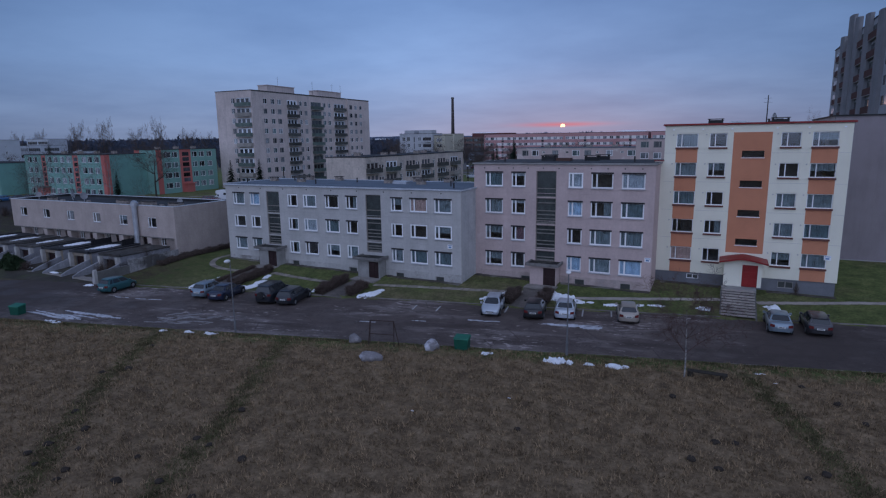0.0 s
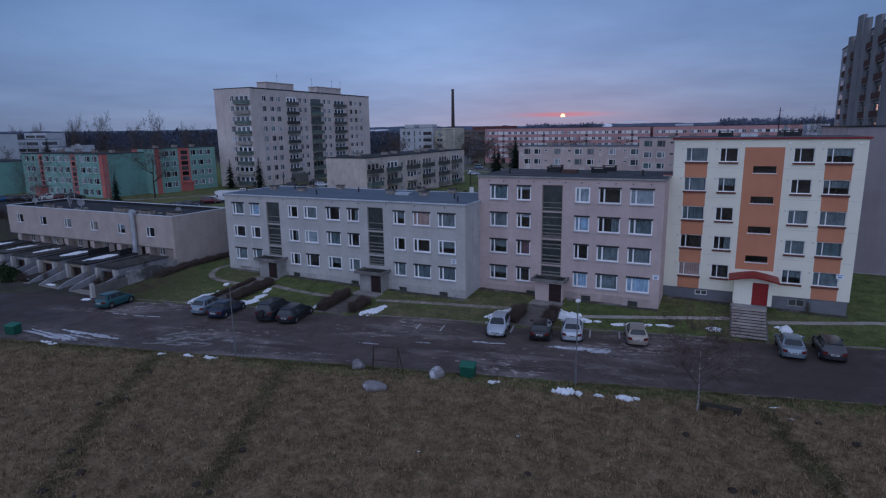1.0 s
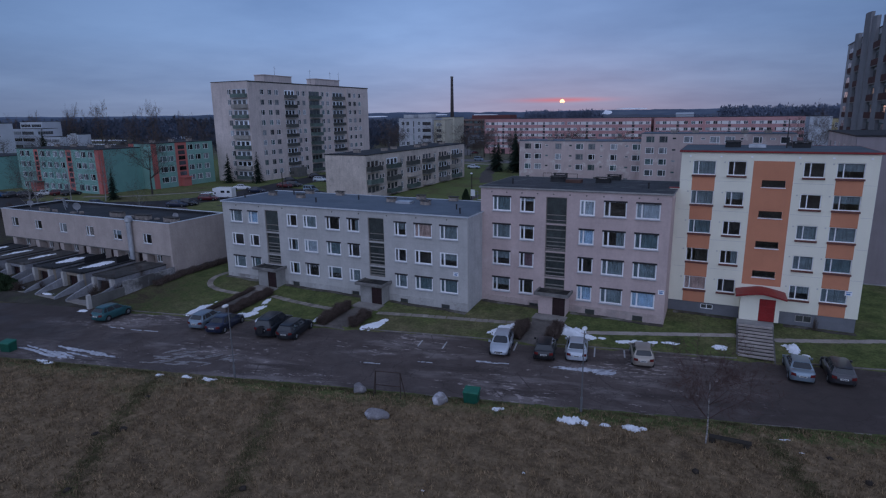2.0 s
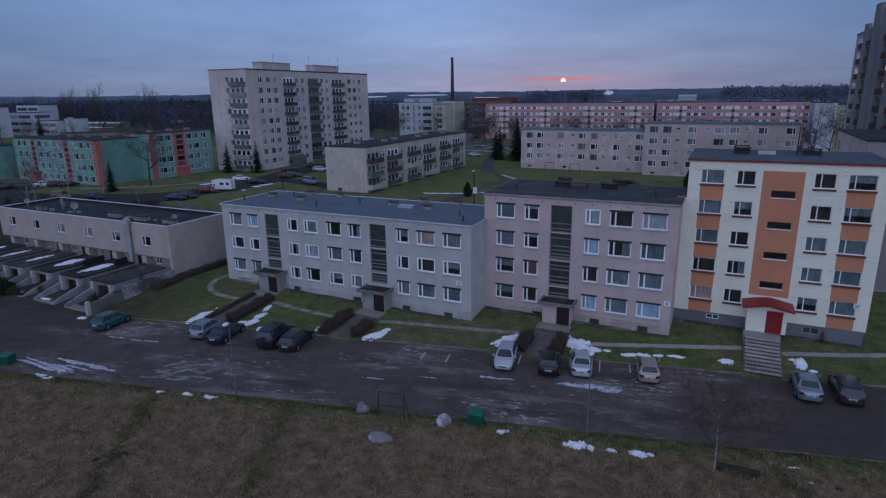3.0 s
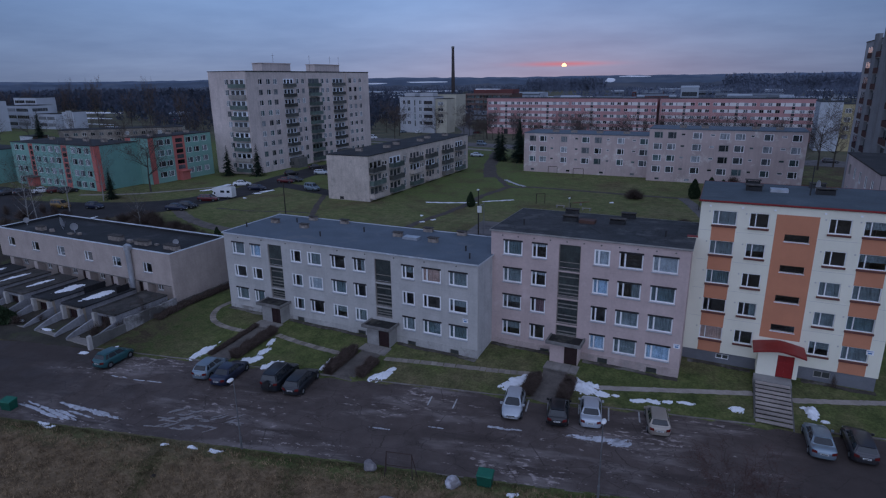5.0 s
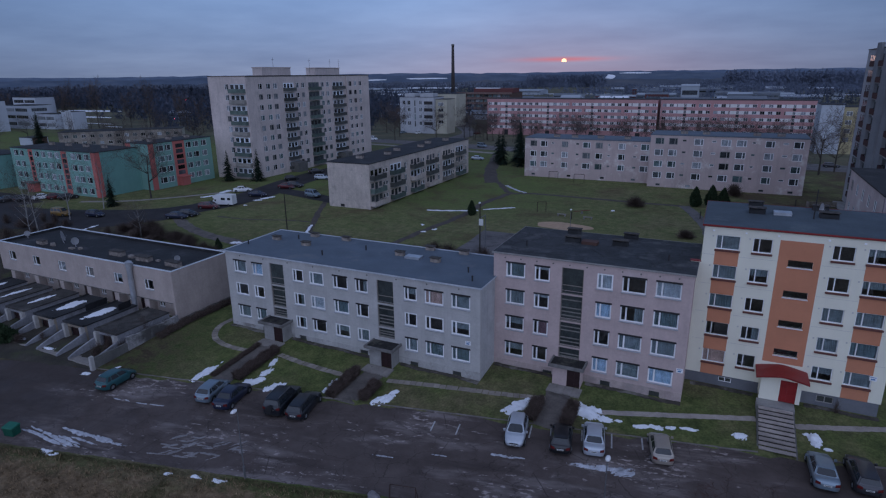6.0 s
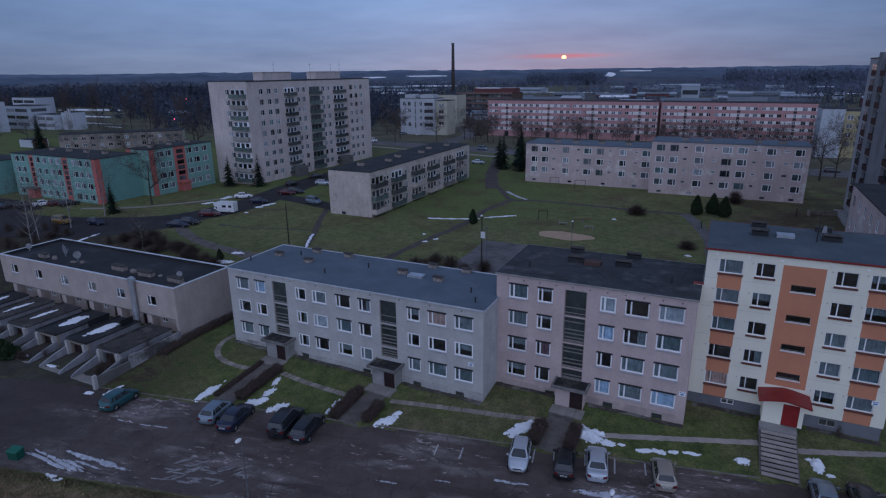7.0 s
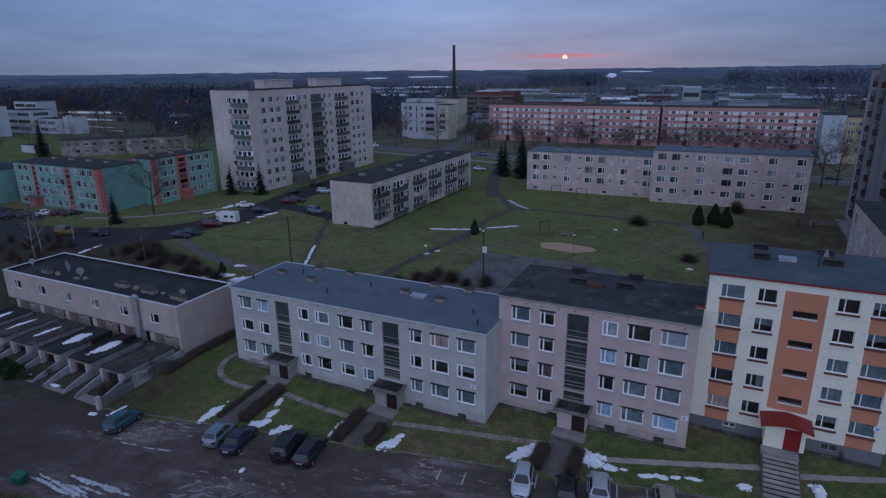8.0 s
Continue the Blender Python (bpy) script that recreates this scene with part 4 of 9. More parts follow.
# the white and orange five-storey block
WX0, WX1, WY0, WY1, WTOP = -5.3, 10.1, 62.6, 73.3, 16.3
white = thing("apartment_house", Matrix(), "white and orange insulated five-storey apartment block", "apartment house")
w_cols = [(-4.25, -2.3, "o"), (-1.3, 0.22, ""), (4.65, 6.25, ""), (7.1, 9.12, "o")]
w_bot = [14.25, 11.48, 8.71, 5.94, 3.17]
w_slots = [13.28, 10.5, 7.72, 4.95]
holes = [(a - WX0, b - WX0, z, z + 1.3) for a, b, _ in w_cols for z in w_bot]
holes += [(1.55 - WX0, 3.4 - WX0, z, z + 0.62) for z in w_slots]
PLINTH = 1.92
bm = bmesh.new()
pierced(bm, WX1 - WX0, PLINTH, WTOP, holes, 0.4)
part("wall", bm, M["white_render"], white, m=at(WX0, WY0, 0))
bm = bmesh.new()
box(bm, WX0 - 0.85, WX0 - 0.002, WY0 + 0.002, WY0 + 0.4, PLINTH, 12.9)
part("wall_return", bm, M["white_render"], white)
bm = bmesh.new()
box(bm, WX0 - 0.9, WX0 + 0.04, WY0 - 0.04, WY0 + 0.44, 12.9, 12.98)
part("coping", bm, M["roof_red"], white)
bm = bmesh.new()
box(bm, WX0 - 0.8, WX0 + 0.098, WY0 + 0.1, WY0 + 0.4, -0.5, PLINTH)
part("plinth_return", bm, M["plinth_dark"], white)
for side, x, y, n in (("east", WX1, WY0 + 0.4, WY1 - WY0 - 0.8), ("north", WX1, WY1, WX1 - WX0), ("west", WX0, WY1 - 0.4, WY1 - WY0 - 0.8)):
    bm = bmesh.new()
    pierced(bm, n, PLINTH, WTOP, [], 0.4)
    part("wall", bm, M["white_render"], white, m=at(x, y, 0, side))
# dark core in place of the unlit rooms
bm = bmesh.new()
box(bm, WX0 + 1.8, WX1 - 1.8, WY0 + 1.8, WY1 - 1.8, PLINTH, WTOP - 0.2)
part("inner_wall", bm, M["unlit_room"], white)
bm = bmesh.new()
pierced(bm, WX1 - WX0 - 0.2, -0.5, PLINTH, [(2.6, 3.7, 1.28, 1.75), (10.6, 11.9, 1.05, 1.7)], 0.3)
part("plinth", bm, M["plinth_dark"], white, m=at(WX0 + 0.1, WY0 + 0.1, 0))
bm = bmesh.new()
box(bm, WX0 + 0.1, WX1 - 0.1, WY0 + 0.9, WY1 - 0.1, -0.5, PLINTH)
part("plinth_core", bm, M["plinth_dark"], white)
window(white, at(WX0 + 2.7, WY0 + 0.1, 1.28), 1.1, 0.47, (0.5,), "white_frame", None, None, pane="frosted", f=0.06)
window(white, at(WX0 + 10.7, WY0 + 0.1, 1.05), 1.3, 0.65, (0.5,), "old_frame", None, None, pane="frosted", f=0.06)


def orange_field(x0, x1, z0, z1):
    bm = bmesh.new()
    box(bm, x0, x1, WY0 - 0.004, WY0 + 0.05, z0, z1)
    part("orange_panel", bm, M["orange_render"], white, "terracotta orange render")


for (a, b, o), codes in zip(w_cols, ("fftdp", "dhdrd", "ddffh", "hhftf")):
    for k, z in enumerate(w_bot):
        wide = b - a > 1.7
        style, fabric = DRESS[codes[k]]
        window(white, at(a, WY0, z), b - a, 1.3, (0.25,) if wide else (0.33,), "white_frame", "sill_brown", style, f=0.07, depth=0.12, out=0.14, fabric=fabric)
        bm = bmesh.new()
        box(bm, a - 0.34, a - 0.22, WY0 - 0.035, WY0, z + 1.12, z + 1.24)
        part("air_brick", bm, M["joint_white"], white)
        if o:
            low = w_bot[k + 1] + 1.3 if k + 1 < len(w_bot) else PLINTH
            orange_field(a, b, low, z)
zz_ = [15.6, *[v for z in w_slots for v in (z + 0.62, z)], 4.2]
for hi, lo in zip(zz_[::2], zz_[1::2]):
    orange_field(0.75, 3.95, lo, hi)
for z in w_slots:
    orange_field(0.75, 1.55, z, z + 0.62)
    orange_field(3.4, 3.95, z, z + 0.62)
    window(white, at(1.55, WY0, z), 1.85, 0.62, (), "lintel_dark", "white_frame", None, f=0.06, depth=0.16)
bm = bmesh.new()
for z in [w - 0.55 for w in w_bot[:-1]]:
    for a, b in ((WX0, -4.3), (-2.25, 0.7), (4.0, 7.05), (9.17, WX1)):
        box(bm, a, b, WY0 - 0.003, WY0 + 0.01, z - 0.012, z + 0.012)
tagged(part("panel_joints", bm, M["joint_white"], white), kind="stuff")
wroof = flat_roof(white, WX0, WX1, WY0, WY1, WTOP, M["bitumen_slate"], edge=M["roof_red"], over=0.16)
roof_hardware(wroof, [(-1.0, 69.0, 1.4, 0.8, 0.4, "bitumen_black"), (4.9, 69.2, 1.5, 0.8, 0.4, "bitumen_black"), (-1.0, 72.4, 1.3, 0.6, 0.35, "bitumen_black"), (4.6, 72.5, 1.3, 0.6, 0.35, "bitumen_black")], WTOP + 0.16)
bm = bmesh.new()
box(bm, 0.4, 1.9, 68.6, 69.7, WTOP + 0.16, WTOP + 0.45)
part("roof_hatch", bm, M["galvanised"], wroof)
# small lamps under the eaves
bm = bmesh.new()
for x in (-4.6, -2.0, 0.5, 4.2, 6.7, 9.4):
    box(bm, x, x + 0.16, WY0 - 0.12, WY0, WTOP - 0.42, WTOP - 0.30)
part("eaves_brackets", bm, M["white_frame"], white)
roof_dish(wroof, 4.3, 70.6, WTOP - 0.05, 0.5, 62, -4)
bm = bmesh.new()
tube(bm, (3.6, 68.2, WTOP + 0.16), (3.6, 68.2, WTOP + 2.9), 0.06, 0.04, 6)
for z in (2.2, 2.6):
    tube(bm, (3.25, 68.2, WTOP + z), (3.95, 68.2, WTOP + z), 0.012, 0.012, 5)
part("aerial", bm, M["lintel_dark"], wroof, "thin dark aerial mast")
number_plate(white, 8.9, WY0, 4.0)

# red-roofed porch of the white block
bm = bmesh.new()
PW, PZ, PO = 3.2, 1.28, 1.7
pierced(bm, PW, 0, 2.4, [(1.55, 2.85, 0.0, 2.1)], 0.2)
porch = part("porch", bm, M["white_render"], white, m=at(0.75, WY0 - PO, PZ))
bm = bmesh.new()
box(bm, 0, 0.2, 0.2, PO, 0, 2.4), box(bm, PW - 0.2, PW, 0.2, PO, 0, 2.4), box(bm, 0.2, PW - 0.2, 0.8, 0.9, 0, 2.4)
part("side_wall", bm, M["white_render"], porch)
bm = bmesh.new()
pierced(bm, 1.3, 0.02, 2.08, [(0.08 + k * 0.65, 0.58 + k * 0.65, z, z + 0.52) for k in range(2) for z in (0.15, 0.78, 1.41)], 0.05)
box(bm, 0.0, 1.3, 0.051, 0.10, 0.02, 2.08)
part("door", bm, M["door_red"], porch, "red panelled double door", m=Matrix.Translation((1.55, 0.04, 0)))
bm = bmesh.new()
half = PW / 2 + 0.45
prof = [(PW / 2 + half * u, 2.84 - 0.40 * abs(u) ** 1.25) for u in (-1, -0.75, -0.5, -0.25, -0.08, 0.08, 0.25, 0.5, 0.75, 1)]
prof += [(x, z - 0.16) for x, z in prof[::-1]]
prism(bm, [(x, -0.75, z) for x, z in prof], [(x, PO, z) for x, z in prof])
part("porch_roof", bm, M["roof_red"], porch, "low pitched red sheet roof")
bm = bmesh.new()
prism(bm, [(0.0, 0.02, 2.4), (PW, 0.02, 2.4), (PW / 2 + 0.1, 0.02, 2.67), (PW / 2 - 0.1, 0.02, 2.67)], [(0.0, 0.16, 2.4), (PW, 0.16, 2.4), (PW / 2 + 0.1, 0.16, 2.67), (PW / 2 - 0.1, 0.16, 2.67)])
part("gable", bm, M["white_render"], porch)
bm = bmesh.new()
box(bm, -0.15, 2.8, -1.3, 0.0, -1.4, 0.0)
part("landing", bm, M["concrete"], porch)
bulb = bpy.data.materials.new("bulb_glow")
bulb.use_nodes = True
bulb.node_tree.nodes["Principled BSDF"].inputs["Emission Color"].default_value = (1.0, 0.62, 0.32, 1)
bulb.node_tree.nodes["Principled BSDF"].inputs["Emission Strength"].default_value = 9.0
bm = bmesh.new()
bmesh.ops.create_uvsphere(bm, u_segments=10, v_segments=6, radius=0.09)
part("ceiling_bulb", bm, bulb, white, "lit warm ceiling bulb behind a window", m=Matrix.Translation((7.95, WY0 + 0.75, 7.05)), smooth=True)
settle(white, (WX0 + WX1) / 2, WY0, 0.6)

# the long stair from the road up to the red door
stair = thing("outdoor_stair", Matrix.Translation((2.06, 57, 0.1)), "long flight of worn concrete steps up a lawn", "stairs")
N = 10
M["tread"] = mat("tread", (0.34, 0.30, 0.27), 0.95, 0.2, 0.9, 12, 0.35, rnd=0.15)
for k in range(N):
    y = 54.2 + k * 0.535
    z = 0.17 + 0.112 * (k + 1)
    bm = bmesh.new()
    box(bm, -1.33, 1.33, 0, 0.42, -0.08, 0)
    put("step", mesh_of("step", bm, M["tread"]), stair, Matrix.Translation((RNG.uniform(-0.02, 0.02), y - 57, z - 0.1)))
bm = bmesh.new()
for s in (-1.45, 1.34):
    bm = bmesh.new()
    prism(bm, [(s, -2.9, -0.35), (s, 2.6, -0.35), (s, 2.6, 1.0), (s, -2.9, -0.05)], [(s + 0.12, -2.9, -0.35), (s + 0.12, 2.6, -0.35), (s + 0.12, 2.6, 1.0), (s + 0.12, -2.9, -0.05)])
    part("stringer", bm, M["concrete_dark"], stair)
# near-black bed gives the gaps between treads their shade by colour
bm = bmesh.new()
prism(bm, [(-1.32, -2.65, -0.4), (1.32, -2.65, -0.4), (1.32, 2.6, -0.4), (-1.32, 2.6, -0.4)], [(-1.32, -2.65, -0.08), (1.32, -2.65, -0.08), (1.32, 2.6, 0.96), (-1.32, 2.6, 0.96)])
part("bed", bm, M["felt_and_gap_shade"], stair, "dark bed under the treads, gap shade put into its colour")

# the low row house with sunken garages
RX0, RX1, RY0, RY1, RTOP = -97.6, -62.5, 52.2, 61.3, 6.84
M["rim_tin"] = mat("rim_tin", (0.66, 0.69, 0.72), 0.6, 0.12, 1, 12, 0.1, metal=0.2)
M["row_render"] = mat("row_render", (0.45, 0.375, 0.335), 0.95, 0.11, 0.5, 5, 0.3, streak=0.2)
row = thing("row_house", Matrix(), "beige rendered two-storey row house with flat parapet roof", "row house")
r_win = [(-95.4, 5.05), (-89.9, 4.95), (-84.3, 4.9), (-78.6, 4.85), (-73.1, 4.75), (-67.5, 4.65)]
RS, RB = 3.3, 1.1
r_low = [(x + 0.75, 1.95) for x, _ in r_win]
shell(row, RX0, RX1, RY0, RY1, RS, RTOP, {"south": [(x - RX0, x - RX0 + 1.6, z - 0.1, z + 1.2) for x, z in r_win]}, M["row_render"])
holes = [(x - RX0, x - RX0 + 1.0, z, z + 1.05) for x, z in r_low]
holes += [(x - RX0 + 2.9, x - RX0 + 3.85, 1.0, 3.05) for x, _ in r_win[:-1]]
shell(row, RX0, RX1, RY0 + RB, RY1, -0.5, RS, {"south": holes}, M["row_render"])
bm = bmesh.new()
box(bm, RX0 + 0.02, RX1 - 0.02, RY0 + 0.02, RY0 + RB - 0.01, RS - 0.12, RS)
part("floor_slab", bm, M["concrete_dark"], row)
for x, z in r_win:
    window(row, at(x, RY0, z - 0.1), 1.6, 1.3, (0.36,), "white_frame", "sill_tin", some_curtain(0.3), f=0.08)
for x, z in r_low:
    window(row, at(x, RY0 + RB, z), 1.0, 1.05, (0.5,), "white_frame", "sill_tin", None, f=0.09)
for x, _ in r_win[:-1]:
    bm = bmesh.new()
    box(bm, 0, 0.95, 0.1, 0.16, 0, 2.05)
    part("door", bm, M["door_brown"], row, m=at(x + 2.9, RY0 + RB, 1.0))
for x, _ in r_win:
    bm = bmesh.new()
    box(bm, 0, 0.85, 0.05, RB, 0, RS - 0.12 + 0.5)
    part("divider_wall", bm, M["row_render"], row, m=at(x - 0.55, RY0, -0.5))
bm = bmesh.new()
box(bm, RX1 - 0.35, RX1, RY0 + 0.004, RY0 + RB, -0.5, RS)
part("end_wall", bm, M["row_render"], row)
rroof = flat_roof(row, RX0, RX1, RY0, RY1, RTOP, M["bitumen_black"], over=-0.2)
for name, key, w0, w1, za, zb in (("parapet", "row_render", 0.0, 0.198, RTOP + 0.002, RTOP + 0.52), ("parapet_cap", "rim_tin", -0.05, 0.24, RTOP + 0.52, RTOP + 0.58), ("felt_upstand", "bitumen_black", 0.201, 0.228, RTOP + 0.003, RTOP + 0.517)):
    bm = bmesh.new()
    a, b, c, d = RX0 + w0, RX1 - w0, RY0 + w0, RY1 - w0
    t = w1 - w0
    box(bm, a, b, c, c + t, za, zb), box(bm, a, b, d - t, d, za, zb), box(bm, a, a + t, c + t, d - t, za, zb), box(bm, b - t, b, c + t, d - t, za, zb)
    part(name, bm, M[key], rroof)
for x, y, *r in ((-91.2, 54.6, 1.5, 0.7, 0.45), (-76.0, 55.2, 2.2, 0.8, 0.5), (-70.6, 55.0, 2.2, 0.8, 0.45), (-65.2, 54.9, 2.2, 0.8, 0.45)):
    vent(rroof, x, y, RTOP + 0.16, *r, "vent_brick", True)
for x, y, r, turn in ((-65.6, 55.9, 0.36, 50), (-85.3, 55.6, 0.52, 75), (-96.6, 55.8, 0.4, 60), (-88.8, 56.0, 0.75, 138)):
    roof_dish(rroof, x, y, RTOP + 0.16, r, turn)
bm = bmesh.new()
for k, (x, y) in enumerate(((-90.0, 55.0), (-89.1, 54.4), (-85.2, 54.5), (-83.6, 54.8), (-74.2, 55.4), (-73.6, 54.9), (-68.9, 55.3), (-63.6, 54.2))):
    box(bm, x, x + 0.5 + 0.2 * (k % 3), y, y + 0.4, RTOP + 0.165, RTOP + 0.35 + 0.12 * (k % 2))
tagged(part("loose_bricks", bm, M["vent_brick"], rroof), kind="stuff")
# fat flue down the front wall
bm = bmesh.new()
tube(bm, (0, 0, 0.9), (0, 0, 7.2), 0.32, 0.32, 14)
tube(bm, (0, 0, 7.2), (0, 0.12, 7.75), 0.42, 0.50, 14)
tube(bm, (0, 0.12, 7.75), (0, 0.2, 8.0), 0.50, 0.22, 14)
part("flue", bm, M["galvanised"], row, "fat galvanised flue on the wall", m=Matrix.Translation((-69.4, RY0 - 0.36, 0)))
settle(row, (RX0 + RX1) / 2, RY0, 0.6)

# ---------------------------------------------------------------- sunken garages before the row house
M["garage_wall"] = mat("garage_wall", (0.27, 0.27, 0.285), 0.9, 0.22, 0.7, 5, 0.4, streak=0.45)
M["garage_front"] = mat("garage_front", (0.33, 0.275, 0.215), 0.9, 0.22, 0.6, 14, 0.3, streak=0.2)
M["white_post"] = mat("white_post", (0.42, 0.40, 0.375), 0.8, 0.12, 1.5, 14, 0.2)
GROUP_G = "sunken garages before the row house"


def garage(front, top="bitumen_black"):
    g = thing("garage", Matrix(), "flat-roofed concrete garage with dark doorway and ramp walls", "garage", GROUP_G)
    w, d, h = 3.5, 6.9, 1.95
    bm = bmesh.new()
    pierced(bm, w, -0.35, h, [(0.45, w - 0.45, -0.35, 1.55)], 0.3)
    part("front_wall", bm, M[front], g)
    bm = bmesh.new()
    box(bm, 0, 0.25, 0.3, d, -0.35, h), box(bm, w - 0.25, w, 0.3, d, -0.35, h), box(bm, 0.25, w - 0.25, d - 0.25, d, -0.35, h)
    part("side_wall", bm, M["garage_wall"], g)
    bm = bmesh.new()
    box(bm, 0.45, w - 0.45, 0.45, 0.5, -0.33, 1.54)
    gate = part("door", bm, M["door_brown"], g, "dark timber garage door")
    for k in range(5):
        bm = bmesh.new()
        box(bm, 0.47 + k * 0.52, 0.95 + k * 0.52, 0.42, 0.45, -0.3, 1.5)
        part("board", bm, M["door_brown"], gate)
    bm = bmesh.new()
    box(bm, -0.1, w + 0.1, -0.18, d, h, h + 0.14)
    box(bm, -0.1, w + 0.1, -0.18, 0.02, h + 0.14, h + 0.28), box(bm, -0.1, 0.08, 0.02, d, h + 0.14, h + 0.28)
    part("roof_slab", bm, M[top], g)
    for x in (-0.12, w - 0.1):
        bm = bmesh.new()
        n = 6
        edge = [(-3.6, -0.4), (0.0, -0.4)] + [(-3.6 + 3.6 * k / n, 0.12 + 1.15 * (k / n) ** 0.8) for k in range(n, -1, -1)]
        prism(bm, [(x, p, q) for p, q in edge], [(x + 0.22, p, q) for p, q in edge])
        part("ramp_wall", bm, M["garage_wall"], g, "pale sloping ramp wall")
    bm = bmesh.new()
    q = [(0.1, -3.6, 0.02), (w - 0.1, -3.6, 0.02), (w - 0.1, 0.3, -0.30), (0.1, 0.3, -0.30)]
    prism(bm, q, [(a, b, c - 0.2) for a, b, c in q])
    part("ramp", bm, M["paving"], g)
    for x in (0.0, w - 0.42):
        bm = bmesh.new()
        box(bm, x, x + 0.42, -0.42, -0.0, 0.2, h - 0.05)
        part("pillar", bm, M["white_post"], g)
    return g


first = garage("garage_front")
first.matrix_basis = Matrix.Translation((-94.6, 44.6, 0.35))
M["moss_roof"] = mat("moss_roof", (0.060, 0.056, 0.052), 0.95, 0.4, 0.9, 9, 0.6, stain=(0.115, 0.105, 0.095), cover=0.53)
mossy = garage("garage_wall", "moss_roof")
mossy.matrix_basis = Matrix.Translation((-94.6 + 5.62, 44.6, 0.35))
for k in (3, 4):
    copy_thing(first, Matrix.Translation((-94.6 + 5.62 * k, 44.6, 0.35)))
for k in (2, 5):
    copy_thing(mossy, Matrix.Translation((-94.6 + 5.62 * k, 44.6, 0.35)))

# black boarding on two of the garage roofs
M["tar_board"] = mat("tar_board", (0.016, 0.016, 0.018), 0.8, 0.3, 1, 12, 0.2)
for x, ya, yb in ((-72.6, 47.6, 50.4), (-69.0, 49.3, 51.0)):
    ob = thing("board_screen", Matrix.Translation((x, ya, 2.44)), "low black tarred board screen on a garage roof", "screen", "board screens")
    n = 6
    for k in range(n):
        bm = bmesh.new()
        box(bm, -0.04, 0.04, (yb - ya) * k / n + 0.01, (yb - ya) * (k + 1) / n - 0.01, 0, 0.78 + 0.03 * (k % 2))
        part("board", bm, M["tar_board"], ob)

# the long boundary wall with its white end post
bw = thing("boundary_wall", Matrix.Translation((-62.2, 41, 0.2)), "long low weathered concrete wall with a white end post", "wall")
bm = bmesh.new()
n = 20
for k in range(n):
    a, b = 20.0 * k / n, 20.0 * (k + 1) / n
    ha = 1.15 + 0.03 * math.sin(k * 2.1)
    if not 3 < k < 11:
        box(bm, -0.12, 0.12, a + 0.01, b - 0.01, -0.4, ha)
part("panel", bm, M["concrete_dark"], bw)
M["whitewash"] = mat("whitewash", (0.30, 0.29, 0.285), 0.95, 0.35, 0.8, 9, 0.5, streak=0.5, stain=(0.09, 0.085, 0.08), cover=0.48)
for k in range(4, 11):
    bm = bmesh.new()
    box(bm, -0.14, 0.14, k + 0.01, k + 0.99, -0.4, 1.75 + 0.06 * math.sin(k * 2.1))
    part("tall_panel", bm, M["whitewash"], bw, "flaking whitewashed wall panel")
bm = bmesh.new()
prism(bm, [(-0.2, -0.4, -0.3), (0.2, -0.4, -0.3), (0.2, 0.0, -0.3), (-0.2, 0.0, -0.3)], [(-0.17, -0.35, 1.35), (0.17, -0.35, 1.35), (0.17, 0.0, 1.4), (-0.17, 0.0, 1.4)])
part("post", bm, M["white_post"], bw)

# ---------------------------------------------------------------- kerbs and paths
M["paving_slab"] = mat("paving_slab", (0.275, 0.24, 0.205), 0.95, 0.2, 0.9, 12, 0.3, rnd=0.25)
M["kerb"] = mat("kerb", (0.19, 0.17, 0.155), 0.95, 0.2, 1, 14, 0.3, rnd=0.2)
bm = bmesh.new()
box(bm, 0, 0.99, -0.06, 0.06, -0.2, 0.09)
bmesh.ops.bevel(bm, geom=[e for e in bm.edges if all(v.co.z > 0.05 for v in e.verts)], offset=0.02, segments=1, affect="EDGES")
kerb_me = mesh_of("kerb_stone", bm, M["kerb"])
far_kerb = thing("kerb", Matrix(), "low worn concrete kerb along the lawns", "kerb", kind="structure")
a = math.atan(0.2034)
for k in range(78):
    x = -63.0 + k * math.cos(a)
    if -48.9 < x < -46.6 or -35.0 < x < -32.5 or -17.0 < x < -14.6 or 0.4 < x < 4.0:
        continue
    put("kerb_stone", kerb_me, far_kerb, pose(x, kerb_y(x), 0.05 + RNG.uniform(-0.02, 0.02), RNG.uniform(-2, 2), 0, math.degrees(a) + RNG.uniform(-0.6, 0.6)))
near_kerb = thing("kerb", Matrix(), "sunken broken concrete kerb along the field", "kerb", kind="structure")
a = math.atan(0.237)
for k in range(62):
    x = -20.0 + k * math.cos(a)
    if RNG.random() < 0.45 or x > 16:
        continue
    put("kerb_stone", kerb_me, near_kerb, pose(x, field_y(x) + 0.08, -0.035 + RNG.uniform(-0.03, 0.02), RNG.uniform(-3, 3), 0, math.degrees(a) + RNG.uniform(-1, 1)))

slab_me = []
for s in range(4):
    bm = bmesh.new()
    box(bm, -0.292, 0.30 - 0.012 * s, -0.33 - 0.02 * s, 0.33, -0.08, 0.0)
    bmesh.ops.bevel(bm, geom=[e for e in bm.edges if all(v.co.z > -0.01 for v in e.verts)], offset=0.02, segments=1, affect="EDGES")
    slab_me.append(mesh_of("paving_slab", bm, M["paving_slab"]))


